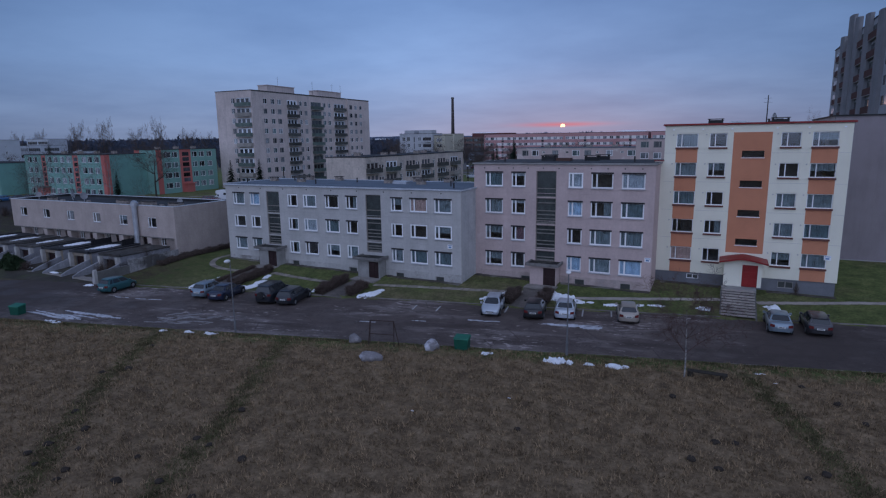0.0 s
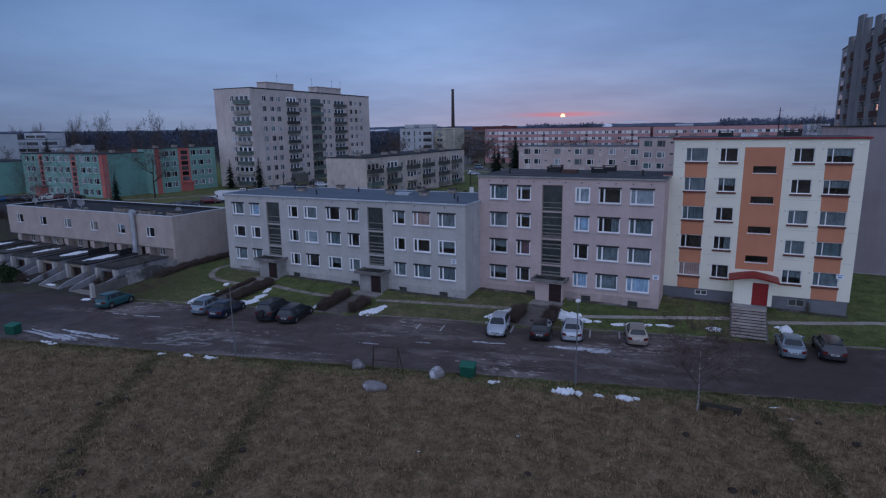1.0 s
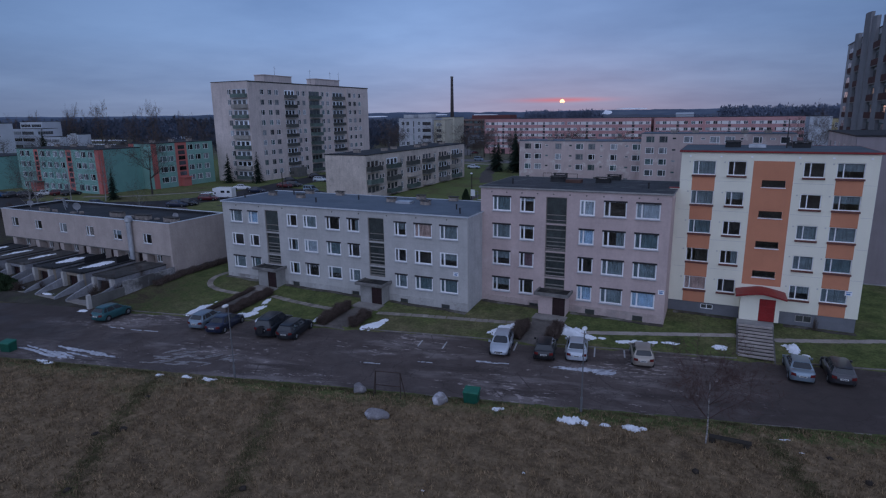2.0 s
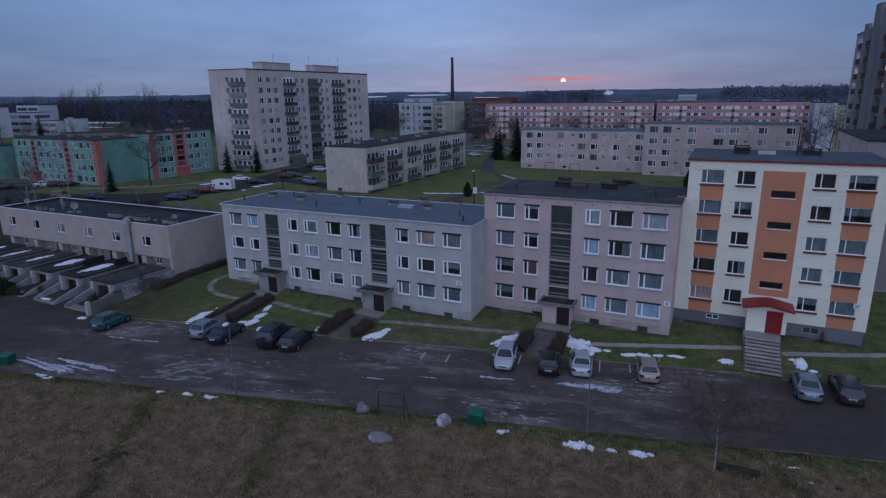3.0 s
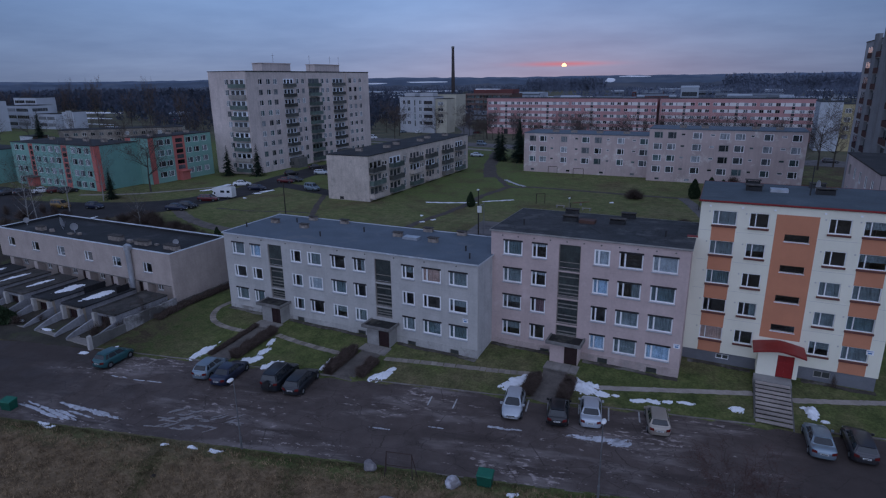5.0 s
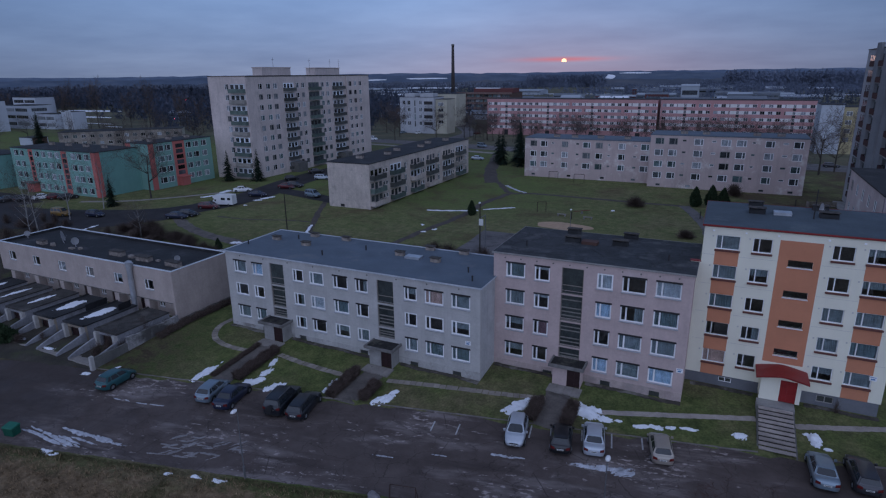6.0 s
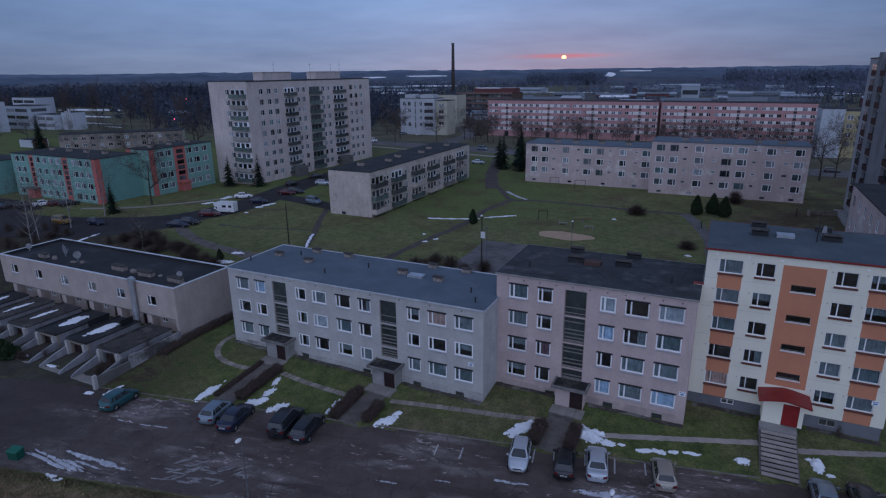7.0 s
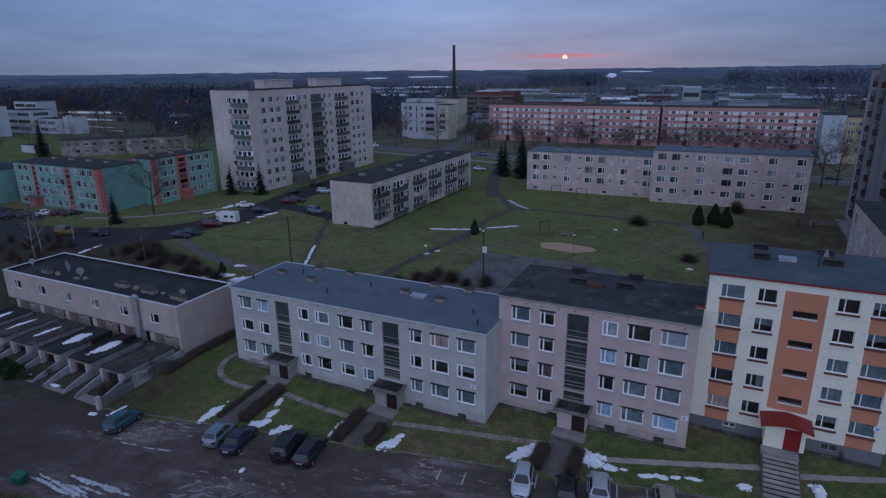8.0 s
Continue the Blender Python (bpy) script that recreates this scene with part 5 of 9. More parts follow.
def slab_path(name, pts):
    """A footpath of concrete slabs laid end to end, settled unevenly."""
    path = thing(name, Matrix(), "narrow footpath of worn concrete slabs across a lawn", "path", kind="structure")
    line = smooth_line(pts, 60)
    gone = 0.0
    for p, q in zip(line, line[1:]):
        gone += (q - p).length
        if gone >= 0.6:
            gone -= 0.6
            d = q - p
            put("paving_slab", RNG.choice(slab_me), path, pose(q.x, q.y, gz(q.x, q.y) + 0.045 + RNG.uniform(-0.012, 0.012), RNG.uniform(-2, 2), RNG.uniform(-2, 2) - 1.0, math.degrees(math.atan2(d.y, d.x)) + RNG.uniform(-5, 5)))


for k, (x0, x1, y1) in enumerate([(-47.95, -47.95, 52.6), (-34.3, -34.0, 52.6), (-15.9, -16.2, 56.2)]):
    strip(f"path_{k + 1}", [(x0, kerb_y(x0) - 0.3), (x0, (kerb_y(x0) + y1) / 2), (x1, y1)], 2.2, M["walk"], "worn brownish asphalt walk between leafless hedges", "path", 0.05, 0.15)
slab_path("path_4", [(-46.0, 51.0), (-42.0, 50.5), (-37.6, 50.3), (-35.9, 50.5)])
slab_path("path_5", [(-32.6, 51.1), (-27.4, 52.2), (-21.1, 53.4), (-17.0, 54.3)])
strip("path_6", [(-14.7, 53.5), (-11.3, 54.4), (-8.3, 55.4), (-5.4, 56.4), (-2.5, 57.4), (0.6, 58.45)], 0.65, M["tread"], "narrow worn concrete footpath across a lawn", "path", 0.035, 0.12)
strip("path_7", [(3.6, 58.6), (5.9, 59.4), (8.2, 60.2), (10.3, 61.0), (14.0, 62.2), (30.0, 66.0)], 0.65, M["tread"], "narrow worn concrete footpath across a lawn", "path", 0.035, 0.12)
slab_path("path_8", [(-56.8, 56.5), (-56.9, 53.6), (-55.4, 51.2), (-52.5, 50.2), (-48.9, 50.3)])

# the yard behind
strip("yard_road_1", [(-230, 70), (-180, 76), (-140, 80), (-118, 87), (-109, 97), (-107, 112), (-110, 130), (-112, 155), (-108, 185), (-96, 215)], 9.5, M["yard_asphalt"], "dark asphalt yard road with parked cars", "road", 0.03, 0.4)
strip("yard_road_2", [(-150, 83), (-165, 86), (-185, 84)], 12, M["yard_asphalt"], "dark asphalt parking place", "road", 0.04, 0.4)
strip("yard_road_3", [(-108, 122), (-95, 119), (-84, 116)], 5.0, M["yard_asphalt"], "dark asphalt side road", "road", 0.035, 0.4)
strip("yard_road_4", [(-165, 70), (-140, 75), (-122, 80), (-112, 88), (-108, 96)], 11, M["yard_asphalt"], "dark asphalt yard road with parked cars", "road", 0.035, 0.4)
strip("yard_road_5", [(-59.5, 151.5), (-64, 162), (-69, 176), (-73, 190), (-78, 206)], 3.6, M["dirt_path"], "muddy brown track beside spruces", "path", 0.035, 0.8)
strip("yard_path_1", [(-109, 92), (-99.6, 86.2), (-90.3, 82.5), (-82.8, 81.1), (-76, 80.3), (-66, 80.6), (-58, 82)], 2.3, M["walk"], "worn narrow asphalt lane between lawns", "path", 0.03, 0.4)
strip("yard_path_2", [(-55.2, 77), (-54.4, 85), (-53.4, 98), (-52.4, 105.5), (-51.5, 116), (-51.9, 127.3), (-50.2, 139)], 1.45, M["dirt_path"], "dark earthen path across the grass", "path", 0.03, 0.45)
strip("yard_path_3", [(-63, 160), (-56.5, 150), (-50.2, 140), (-44.7, 141.2), (-35.5, 140.8), (-26.9, 140.4), (-11.1, 139.7)], 1.4, M["dirt_path"], "dark earthen path across the grass", "path", 0.03, 0.4)
strip("yard_path_4", [(-68.6, 82.5), (-70.0, 85.6), (-75.5, 95.8), (-81.5, 105.9), (-87.2, 116.7)], 1.2, M["dirt_path"], "trodden brown footpath to a gable", "path", 0.03, 0.35)
strip("yard_path_6", [(-11.1, 139.9), (-9.6, 136), (-8.2, 131), (-5.6, 120.4), (-4.6, 108), (-4.5, 96)], 2.3, M["court"], "grey asphalt footpath beside a lawn", "path", 0.035, 0.25)
strip("yard_path_7", [(-98, 93.5), (-90, 94), (-82, 96.5), (-76, 97)], 0.55, M["dirt_path"], "thin trodden line in the grass", "path", 0.028, 0.35)
strip("yard_path_5", [(-140, 92), (-128, 99), (-118, 112), (-113, 120)], 1.3, M["paving"], "pale footpath across a lawn", "path", 0.04, 0.2)
strip("street", [(-250, 246), (-200, 242), (-150, 237), (-95, 228), (-60, 222), (0, 214), (60, 209), (120, 206)], 15, M["court"], "worn grey street behind the far blocks", "road", 0.05, 0.3)
strip("works_lane", [(-112, 236), (-119.8, 256), (-127, 296), (-150, 338), (-160, 367), (-170, 398)], 8, M["court"], "worn grey lane leading to a workshop", "road", 0.06, 0.4)
strip("footway", [(-200, 227), (-150, 222), (-100, 213), (-80, 209)], 3.0, M["paving"], "pale footway beside a street", "path", 0.05, 0.2)


def sheet(name, pts, z, material, label, category, depth=0.15):
    bm = bmesh.new()
    prism(bm, [(x, y, z - depth) for x, y in pts], [(x, y, z) for x, y in pts])
    return structure(name, bm, material, label, category)


sheet("court", [(-43.5, 76), (-9, 76), (-11, 94), (-17.4, 100.4), (-20.3, 103.2), (-27.7, 104.4), (-43.1, 104.2), (-42.6, 96)], 1.93, M["court"], "pale worn asphalt sports court", "court", 1.0)
ring = [(-30.5 + 5.3 * math.cos(t) * (1 + 0.09 * math.sin(3 * t + 1)), 113.0 + 2.7 * math.sin(t) * (1 + 0.1 * math.sin(4 * t))) for t in (2 * math.pi * i / 28 for i in range(28))]
sheet("sand_pit", ring, 1.94, M["sand"], "worn patch of pale sand in the grass", "sand", 0.2)

# ---------------------------------------------------------------- houses behind
M["tower_render"] = mat("tower_render", (0.59, 0.505, 0.47), 0.95, 0.14, 0.16, 2.5, 0.25, streak=0.4, stain=(0.43, 0.375, 0.345), cover=0.57)
M["old_panel"] = mat("old_panel", (0.56, 0.485, 0.43), 0.95, 0.18, 0.25, 3, 0.25, streak=0.5, stain=(0.36, 0.32, 0.285), cover=0.56)
M["balcony_dark"] = mat("balcony_dark", (0.075, 0.078, 0.072), 0.85, 0.25, 0.8, 10, 0.1, rnd=0.4)
M["balcony_pale"] = mat("balcony_pale", (0.30, 0.28, 0.25), 0.85, 0.25, 0.8, 10, 0.1, rnd=0.3)
M["green_render"] = mat("green_render", (0.205, 0.375, 0.325), 0.9, 0.08, 0.3, 10, 0.15, streak=0.08)
M["green_deep"] = mat("green_deep", (0.165, 0.335, 0.295), 0.9, 0.08, 0.3, 10, 0.15, streak=0.08)
M["coral_render"] = mat("coral_render", (0.50, 0.150, 0.130), 0.9, 0.08, 0.3, 10, 0.15)
M["red_band"] = mat("red_band", (0.50, 0.27, 0.265), 0.9, 0.07, 0.3, 8, 0.2, streak=0.08)
M["cream_band"] = mat("cream_band", (0.74, 0.71, 0.69), 0.9, 0.08, 0.3, 8, 0.15, streak=0.1)
M["lilac_render"] = mat("lilac_render", (0.27, 0.235, 0.245), 0.95, 0.10, 0.3, 14, 0.3, streak=0.2)
M["pier"] = mat("pier", (0.235, 0.235, 0.245), 0.95, 0.12, 0.4, 10, 0.3, streak=0.3)
M["maroon"] = mat("maroon", (0.045, 0.015, 0.017), 0.85, 0.2, 0.8, 10, 0.1)
M["blue_white"] = mat("blue_white", (0.47, 0.50, 0.54), 0.9, 0.06, 0.2, 8, 0.1)
M["yellow_render"] = mat("yellow_render", (0.42, 0.36, 0.21), 0.9, 0.08, 0.3, 8, 0.15)
M["brick_brown"] = mat("brick_brown", (0.11, 0.068, 0.055), 0.95, 0.2, 0.4, 8, 0.3)
M["brick_sooty"] = mat("brick_sooty", (0.06, 0.05, 0.048), 0.95, 0.25, 0.2, 4, 0.2)
M["loggia_white"] = mat("loggia_white", (0.70, 0.73, 0.76), 0.9, 0.12, 0.5, 8, 0.1, rnd=0.3)
M["balcony_green"] = mat("balcony_green", (0.10, 0.135, 0.118), 0.85, 0.25, 0.8, 10, 0.1, rnd=0.3)
M["dull_glass"] = mat("dull_glass", (0.06, 0.068, 0.075), 0.10, 0.4, 0.5, 4, 0.02, rnd=0.85, spec=0.6)


M["netted_glass"] = mat("netted_glass", (0.24, 0.26, 0.28), 0.12, 0.4, 0.9, 4, 0.02, rnd=0.5, spec=0.6)
M["teal_glass"] = mat("teal_glass", (0.10, 0.15, 0.155), 0.12, 0.4, 0.9, 4, 0.02, rnd=0.5, spec=0.6)
PANES = random.Random(77)


def far_window(house, m, w, h, bars=(0.4,), fr="white_frame"):
    win = put("window", frame_mesh(w, h, bars, fr, 0.13 if bars == (0.68,) else 0.075), house, m @ Matrix.Translation((0, 0.06, 0)))
    put("pane", pane_mesh(w, h, PANES.choice(("dull_glass", "dull_glass", "dull_glass", "netted_glass", "netted_glass", "teal_glass"))), win, Matrix.Translation((0, 0.035, 0)))


def balcony(house, m, w, depth=1.1, h=1.0, material="balcony_dark", behind="loggia_white"):
    bm = bmesh.new()
    box(bm, 0, w, -depth, 0, -0.14, 0)
    b = put("balcony", shared(("slab", round(w, 1), depth), lambda: mesh_of("balcony", bm, M["concrete"])), house, m)

    def front():
        r = bmesh.new()
        box(r, 0, w, -depth - 0.03, -depth + 0.03, 0.02, h), box(r, 0, 0.05, -depth + 0.03, 0, 0.02, h), box(r, w - 0.05, w, -depth + 0.03, 0, 0.02, h)
        return mesh_of("railing", r, M[material])
    put("railing", shared(("rail", round(w, 1), depth, h, material), front), b)

    def back():
        r = bmesh.new()
        box(r, 0.12, w - 0.12, -0.06, 0.0, 0.05, 2.3)
        for k in range(3):
            box(r, 0.2 + k * (w - 0.3) / 3, (k + 1) * (w - 0.3) / 3, -0.075, -0.06, 0.9 if k != 1 else 0.1, 2.15)
        return mesh_of("balcony_wall", r, [M[behind]])
    put("back_panel", shared(("back", round(w, 1), behind), back), b)

    def glazing():
        r = bmesh.new()
        for k in range(3):
            x0 = 0.25 + k * (w - 0.3) / 3
            box(r, x0, x0 + (w - 0.3) / 3 - 0.55, -0.085, -0.075, 1.0 if k != 1 else 0.15, 2.08)
        return mesh_of("pane", r, M["dull_glass"])
    put("pane", shared(("bglass", round(w, 1)), glazing), b)
    return b


def far_house(label, x0, x1, y0, y1, z0, top, wall, wins, roof_mat="bitumen_black", category="apartment house", over=0.12, walls=None, thick=0.3):
    """wins: side -> list of (u0, u1, z0, z1, bars, frame); u runs along the side from its left end as seen from outside."""
    house = thing("apartment_house", Matrix(), label, category)
    sides = {"south": (x0, y0, x1 - x0), "east": (x1, y0, y1 - y0), "north": (x1, y1, x1 - x0), "west": (x0, y1, y1 - y0)}
    for side, (x, y, n) in sides.items():
        cut = thick if side in ("east", "west") else 0.0
        off = Matrix.Translation((cut, 0, 0))
        holes = [(max(a - cut, 0.01), min(b - cut, n - 2 * cut - 0.01), c, d) for a, b, c, d, *_ in wins.get(side, [])]
        bm = bmesh.new()
        pierced(bm, n - 2 * cut, z0 - 0.5, top, holes, thick)
        part("wall", bm, M[(walls or {}).get(side, wall)], house, m=at(x, y, 0, side) @ off)
        for a, b, c, d, bars, fr in wins.get(side, []):
            far_window(house, at(x, y, 0, side) @ Matrix.Translation((a, 0, c)), b - a, d - c, bars, fr)
    # one dark box stands for the shaded interior
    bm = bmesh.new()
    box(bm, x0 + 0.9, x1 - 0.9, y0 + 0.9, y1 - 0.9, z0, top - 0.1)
    part("inner_wall", bm, M["unlit_room"], house)
    roof = flat_roof(house, x0, x1, y0, y1, top, M[roof_mat], over)
    settle(house, (x0 + x1) / 2, (y0 + y1) / 2, z0)
    return house, roof


def rows_of(cols, bottoms, h, bars=(0.4,), old=0.2):
    return [(a, b, z, z + h, bars, "old_frame" if RNG.random() < old else "white_frame") for a, b in cols for z in bottoms]


def local(house, m):
    return Matrix.Translation(house.matrix_basis.translation).inverted() @ m


def slab_on(house, face, x, y, u0, u1, z0, z1, material, name="wall_panel", proud=0.012, thick=0.06):
    bm = bmesh.new()
    box(bm, 0, u1 - u0, -proud, thick, 0, z1 - z0)
    part(name, bm, M[material], house, m=local(house, at(x, y, 0, face) @ Matrix.Translation((u0, 0, z0))))


# three-storey block with balconies
SX0, SX1, SY0, SY1, SG, STOP = -82.6, -71.9, 111.2, 164.8, 1.9, 11.6
sw = []
for s in range(3):
    o = s * 17.9
    for z in (9.0, 6.2, 3.4):
        sw.append((o + 5.7, o + 6.6, z, z + 0.9, (), "white_frame"))
        sw.append((o + 6.9, o + 7.8, z, z + 0.9, (), "white_frame"))
        sw.append((o + 15.3, o + 16.5, z - 0.6, z + 1.0, (0.5,), "white_frame"))
S, sroof = far_house("weathered beige three-storey block with dark balconies and flat roof", SX0, SX1, SY0, SY1, SG, STOP, "old_panel", {"east": sw})
for s in range(3):
    o = s * 17.9
    for z in (8.15, 5.35, 2.55):
        for u, w in ((0.25, 5.2), (8.6, 5.2)):
            balcony(S, local(S, at(SX1, SY0, z, "east") @ Matrix.Translation((o + u, 0, 0))), w, 1.1, 1.0, RNG.choice(("balcony_dark", "balcony_dark", "balcony_pale", "balcony_green", "old_panel")), RNG.choice(("old_panel", "balcony_pale", "loggia_white")))
for x, y in ((-78.5, 118), (-76, 126), (-77.5, 133), (-75.5, 142), (-77.5, 150), (-76, 158)):
    vent(sroof, x, y, STOP + 0.16, 1.6, 0.8, 0.6)
bm = bmesh.new()
box(bm, 0, 1.0, -0.02, 0.1, 0, 0.6)
part("cellar_window", bm, M["lintel_dark"], S, m=local(S, at(-79.6, SY0, 2.0)))

# nine-storey tower block
TX0, TX1, TY0, TY1, TG, TTOP = -136.2, -122.5, 131.4, 192.4, 1.9, 29.8
tz = [26.3 - 2.85 * k for k in range(9)]
te = [(136.2, 137.5), (139.4, 140.8), (142.2, 143.7), (152.2, 153.4), (154.8, 156.0), (164.5, 165.8), (167.2, 168.5), (180.0, 181.4), (183.0, 184.4), (186.2, 187.5)]
T, troof = far_house("tall nine-storey beige concrete panel block with balcony columns", TX0, TX1, TY0, TY1, TG, TTOP, "tower_render",
                     {"east": rows_of([(a - TY0 - 0.12, b - TY0 + 0.12) for a, b in te], tz, 1.5, (0.36,), 0.25), "south": rows_of([(5.9, 7.3)], tz, 1.5, (0.36,), 0.3)})
# dark back panel; on the tall block it paints in the recesses' shade
M["loggia_shade"] = mat("loggia_shade", (0.10, 0.115, 0.105), 0.9, 0.25, 0.8, 10, 0.1, rnd=0.3)
for k, z in enumerate(tz):
    balcony(T, local(T, at(TX0, TY0, z - 0.8) @ Matrix.Translation((7.9, 0, 0))), 5.4, 1.0, 1.0, "balcony_pale" if k in (1, 4, 7) else "balcony_green", "loggia_white")
    for y, w, front, behind in ((146.3, 4.7, "balcony_dark", "loggia_white"), (157.9, 5.4, "balcony_green", "loggia_shade"), (170.4, 6.0, "balcony_dark", "loggia_white")):
        balcony(T, local(T, at(TX1, TY0, z - 0.8, "east") @ Matrix.Translation((y - TY0, 0, 0))), w, 1.1, 0.95, front, behind)
for y0_, y1_ in ((142.5, 155.0), (167.0, 180.5)):
    bm = bmesh.new()
    box(bm, -130.0, -126.5, y0_, y1_, TTOP + 0.16, TTOP + 2.3)
    box(bm, -130.2, -126.3, y0_ - 0.2, y1_ + 0.2, TTOP + 2.3, TTOP + 2.5)
    pent = part("lift_house", bm, M["tower_render"], T, m=local(T, Matrix()))
bm = bmesh.new()
for y in (148.0, 165.0, 176.0, 181.0):
    tube(bm, (-127, y, TTOP + 0.2), (-127, y, TTOP + 5.2), 0.05, 0.03, 5)
    tube(bm, (-127, y - 0.6, TTOP + 4.6), (-127, y + 0.6, TTOP + 4.6), 0.03, 0.03, 4)
part("aerial", bm, M["lintel_dark"], T, m=local(T, Matrix()))
slab_on(T, "east", TX1, TY0, 0, TY1 - TY0, TTOP - 0.2, TTOP, "concrete_dark", "cornice", 0.05)
slab_on(T, "east", TX1, TY0, 46.6, 47.2, TG, TTOP - 0.2, "tower_render", "pier", 0.5, 0.0)
bm = bmesh.new()
box(bm, 0, 4.2, -3.0, 0, 0, 2.9)
part("porch", bm, M["concrete_dark"], T, m=local(T, at(TX1, TY0, TG, "east") @ Matrix.Translation((15.5, 0, 0))))
bm = bmesh.new()
box(bm, 0, 4.2, -3.0, 0, 0, 2.9)
part("porch", bm, M["concrete_dark"], T, m=local(T, at(TX1, TY0, TG, "east") @ Matrix.Translation((40.0, 0, 0))))

# green and coral blocks
gz_rows = [10.75, 8.0, 5.25, 2.5]
g1 = [(x - -172.8, x - -172.8 + 1.5) for x in (-171.3, -168.9, -162.6, -160.0, -157.2, -154.6, -148.3, -146.1, -143.4)]
G1, g1roof = far_house("green four-storey apartment block with coral stairwell stripes", -172.8, -139.7, 97.1, 108.9, 1.9, 12.7, "green_render", {"south": rows_of([(a - 0.15, b + 0.15) for a, b in g1], gz_rows, 1.5, (0.33,), 0.05)}, walls={"east": "green_deep"})
g2 = [(a - 108.7, b - 108.7) for a, b in ((111.3, 113.1), (113.9, 115.3), (120.6, 122.0), (123.0, 124.5), (125.8, 127.3))]
G2, g2roof = far_house("green four-storey apartment block with coral corner stripes", -144.2, -135.8, 109.0, 129.4, 1.9, 13.6, "green_render", {"east": rows_of([(a - 0.15, b + 0.2) for a, b in g2], [z + 0.75 for z in gz_rows], 1.5, (0.33,), 0.05)})
for x, w in ((-165.4, 1.8), (-152.2, 2.2)):
    slab_on(G1, "south", -172.8, 97.1, x + 172.8, x + 172.8 + w, 1.9, 12.6, "coral_render", "stair_stripe")
    for k in range(7):
        slab_on(G1, "south", -172.8, 97.1, x + 173.35, x + 172.8 + w - 0.25, 3.3 + 1.3 * k, 4.25 + 1.3 * k, "dull_glass", "stair_window", 0.03)
slab_on(G1, "south", -172.8, 97.1, 31.8, 33.1, 1.9, 12.7, "coral_render", "corner_stripe")
slab_on(G1, "east", -139.7, 97.1, 0.0, 1.4, 1.9, 12.7, "coral_render", "corner_stripe")
slab_on(G2, "south", -144.2, 109.0, 0.0, 2.0, 1.9, 13.6, "coral_render", "corner_stripe")
slab_on(G2, "south", -144.2, 109.0, 2.0, 8.3, 1.9, 13.6, "green_render", "wall_panel", 0.008)
slab_on(G2, "east", -135.8, 109.0, 0.0, 1.6, 1.9, 13.6, "coral_render", "corner_stripe")
slab_on(G2, "east", -135.8, 109.0, 7.4, 11.2, 1.9, 13.6, "coral_render", "stair_stripe")
for k in range(6):
    slab_on(G2, "east", -135.8, 109.0, 8.3, 10.5, 4.75 + 1.42 * k, 5.8 + 1.42 * k, "dull_glass", "stair_window", 0.03)
bm = bmesh.new()
box(bm, 1.2, 3.6, -1.4, 0, 0, 2.3)
box(bm, 0.9, 3.9, -1.9, 0, 2.3, 2.5)
part("porch", bm, M["coral_render"], G2, m=local(G2, at(-135.8, 109.0, 1.9, "east") @ Matrix.Translation((7.0, 0, 0))))
bm = bmesh.new()
box(bm, -1.4, 1.4, -1.6, 0, 0, 2.3)
green_porch = part("porch", bm, M["coral_render"], G1, m=local(G1, at(-164.5, 97.1, 1.9)))
bm = bmesh.new()
box(bm, -2.0, 2.0, -2.2, 0, 2.3, 2.55)
part("porch_roof", bm, M["concrete_dark"], green_porch)
for x in (-167, -160, -153, -146):
    vent(g1roof, x, 104.5, 12.86, 1.5, 0.8, 0.6)
for y in (113, 119, 125):
    vent(g2roof, -140, y, 13.76, 1.5, 0.8, 0.6)
far_house("green four-storey apartment block far off", -215, -176.5, 92, 104, 1.9, 10.6, "green_render", {"south": rows_of([(u, u + 1.5) for u in range(2, 37, 3)], [8.3, 5.5, 2.7], 1.4, (0.5,), 0.05)}, walls={"east": "green_deep"})

# long pink block across the yard, in two steps
b1 = [(-53.4, -51.7), (-50.5, -48.7), (-44.6, -43.0), (-38.9, -37.0), (-35.5, -33.8), (-29.6, -28.0), (-24.0, -22.1)]
b1s = [(-47.5, -46.7), (-40.8, -40.0), (-32.4, -31.7), (-25.9, -25.0)]
bx = -55.0
_, b1roof = far_house("faded pink three-storey slab block with patched render", -55.0, -21.4, 165.5, 177, 1.9, 12.5, "far_pink_render",
                       {"south": rows_of([(a - bx - 0.1, b - bx + 0.1) for a, b in b1], [10.3, 7.5, 4.7], 1.6, (0.68,), 0.12) + rows_of([(a - bx, b - bx) for a, b in b1s], [11.1, 8.3, 5.5], 0.5, (), 0.5) + rows_of([(u, u + 1.1) for u in (2, 12, 21, 29)], [2.3], 0.6, (), 1.0)}, "bitumen_blue")
b2 = [(-20.2, -18.3), (-17.0, -15.2), (-11.3, -9.4), (-5.4, -3.4), (-2.1, -0.1), (3.9, 5.7), (9.6, 11.4)]
b2s = [(-14.0, -13.1), (-7.5, -6.5), (1.1, 1.9), (7.4, 8.5)]
bx = -21.4
_, b2roof = far_house("faded pink four-storey slab block with patched render", -21.4, 12.6, 161.5, 173, 1.9, 14.7, "far_pink_render",
                       {"south": rows_of([(a - bx - 0.1, b - bx + 0.1) for a, b in b2], [12.5, 9.7, 6.9, 4.1], 1.6, (0.68,), 0.12) + rows_of([(a - bx, b - bx) for a, b in b2s], [13.3, 10.5, 7.7, 4.9], 0.5, (), 0.5) + rows_of([(u, u + 1.1) for u in (2, 9, 25, 31)], [2.2], 0.6, (), 1.0)}, "bitumen_blue")
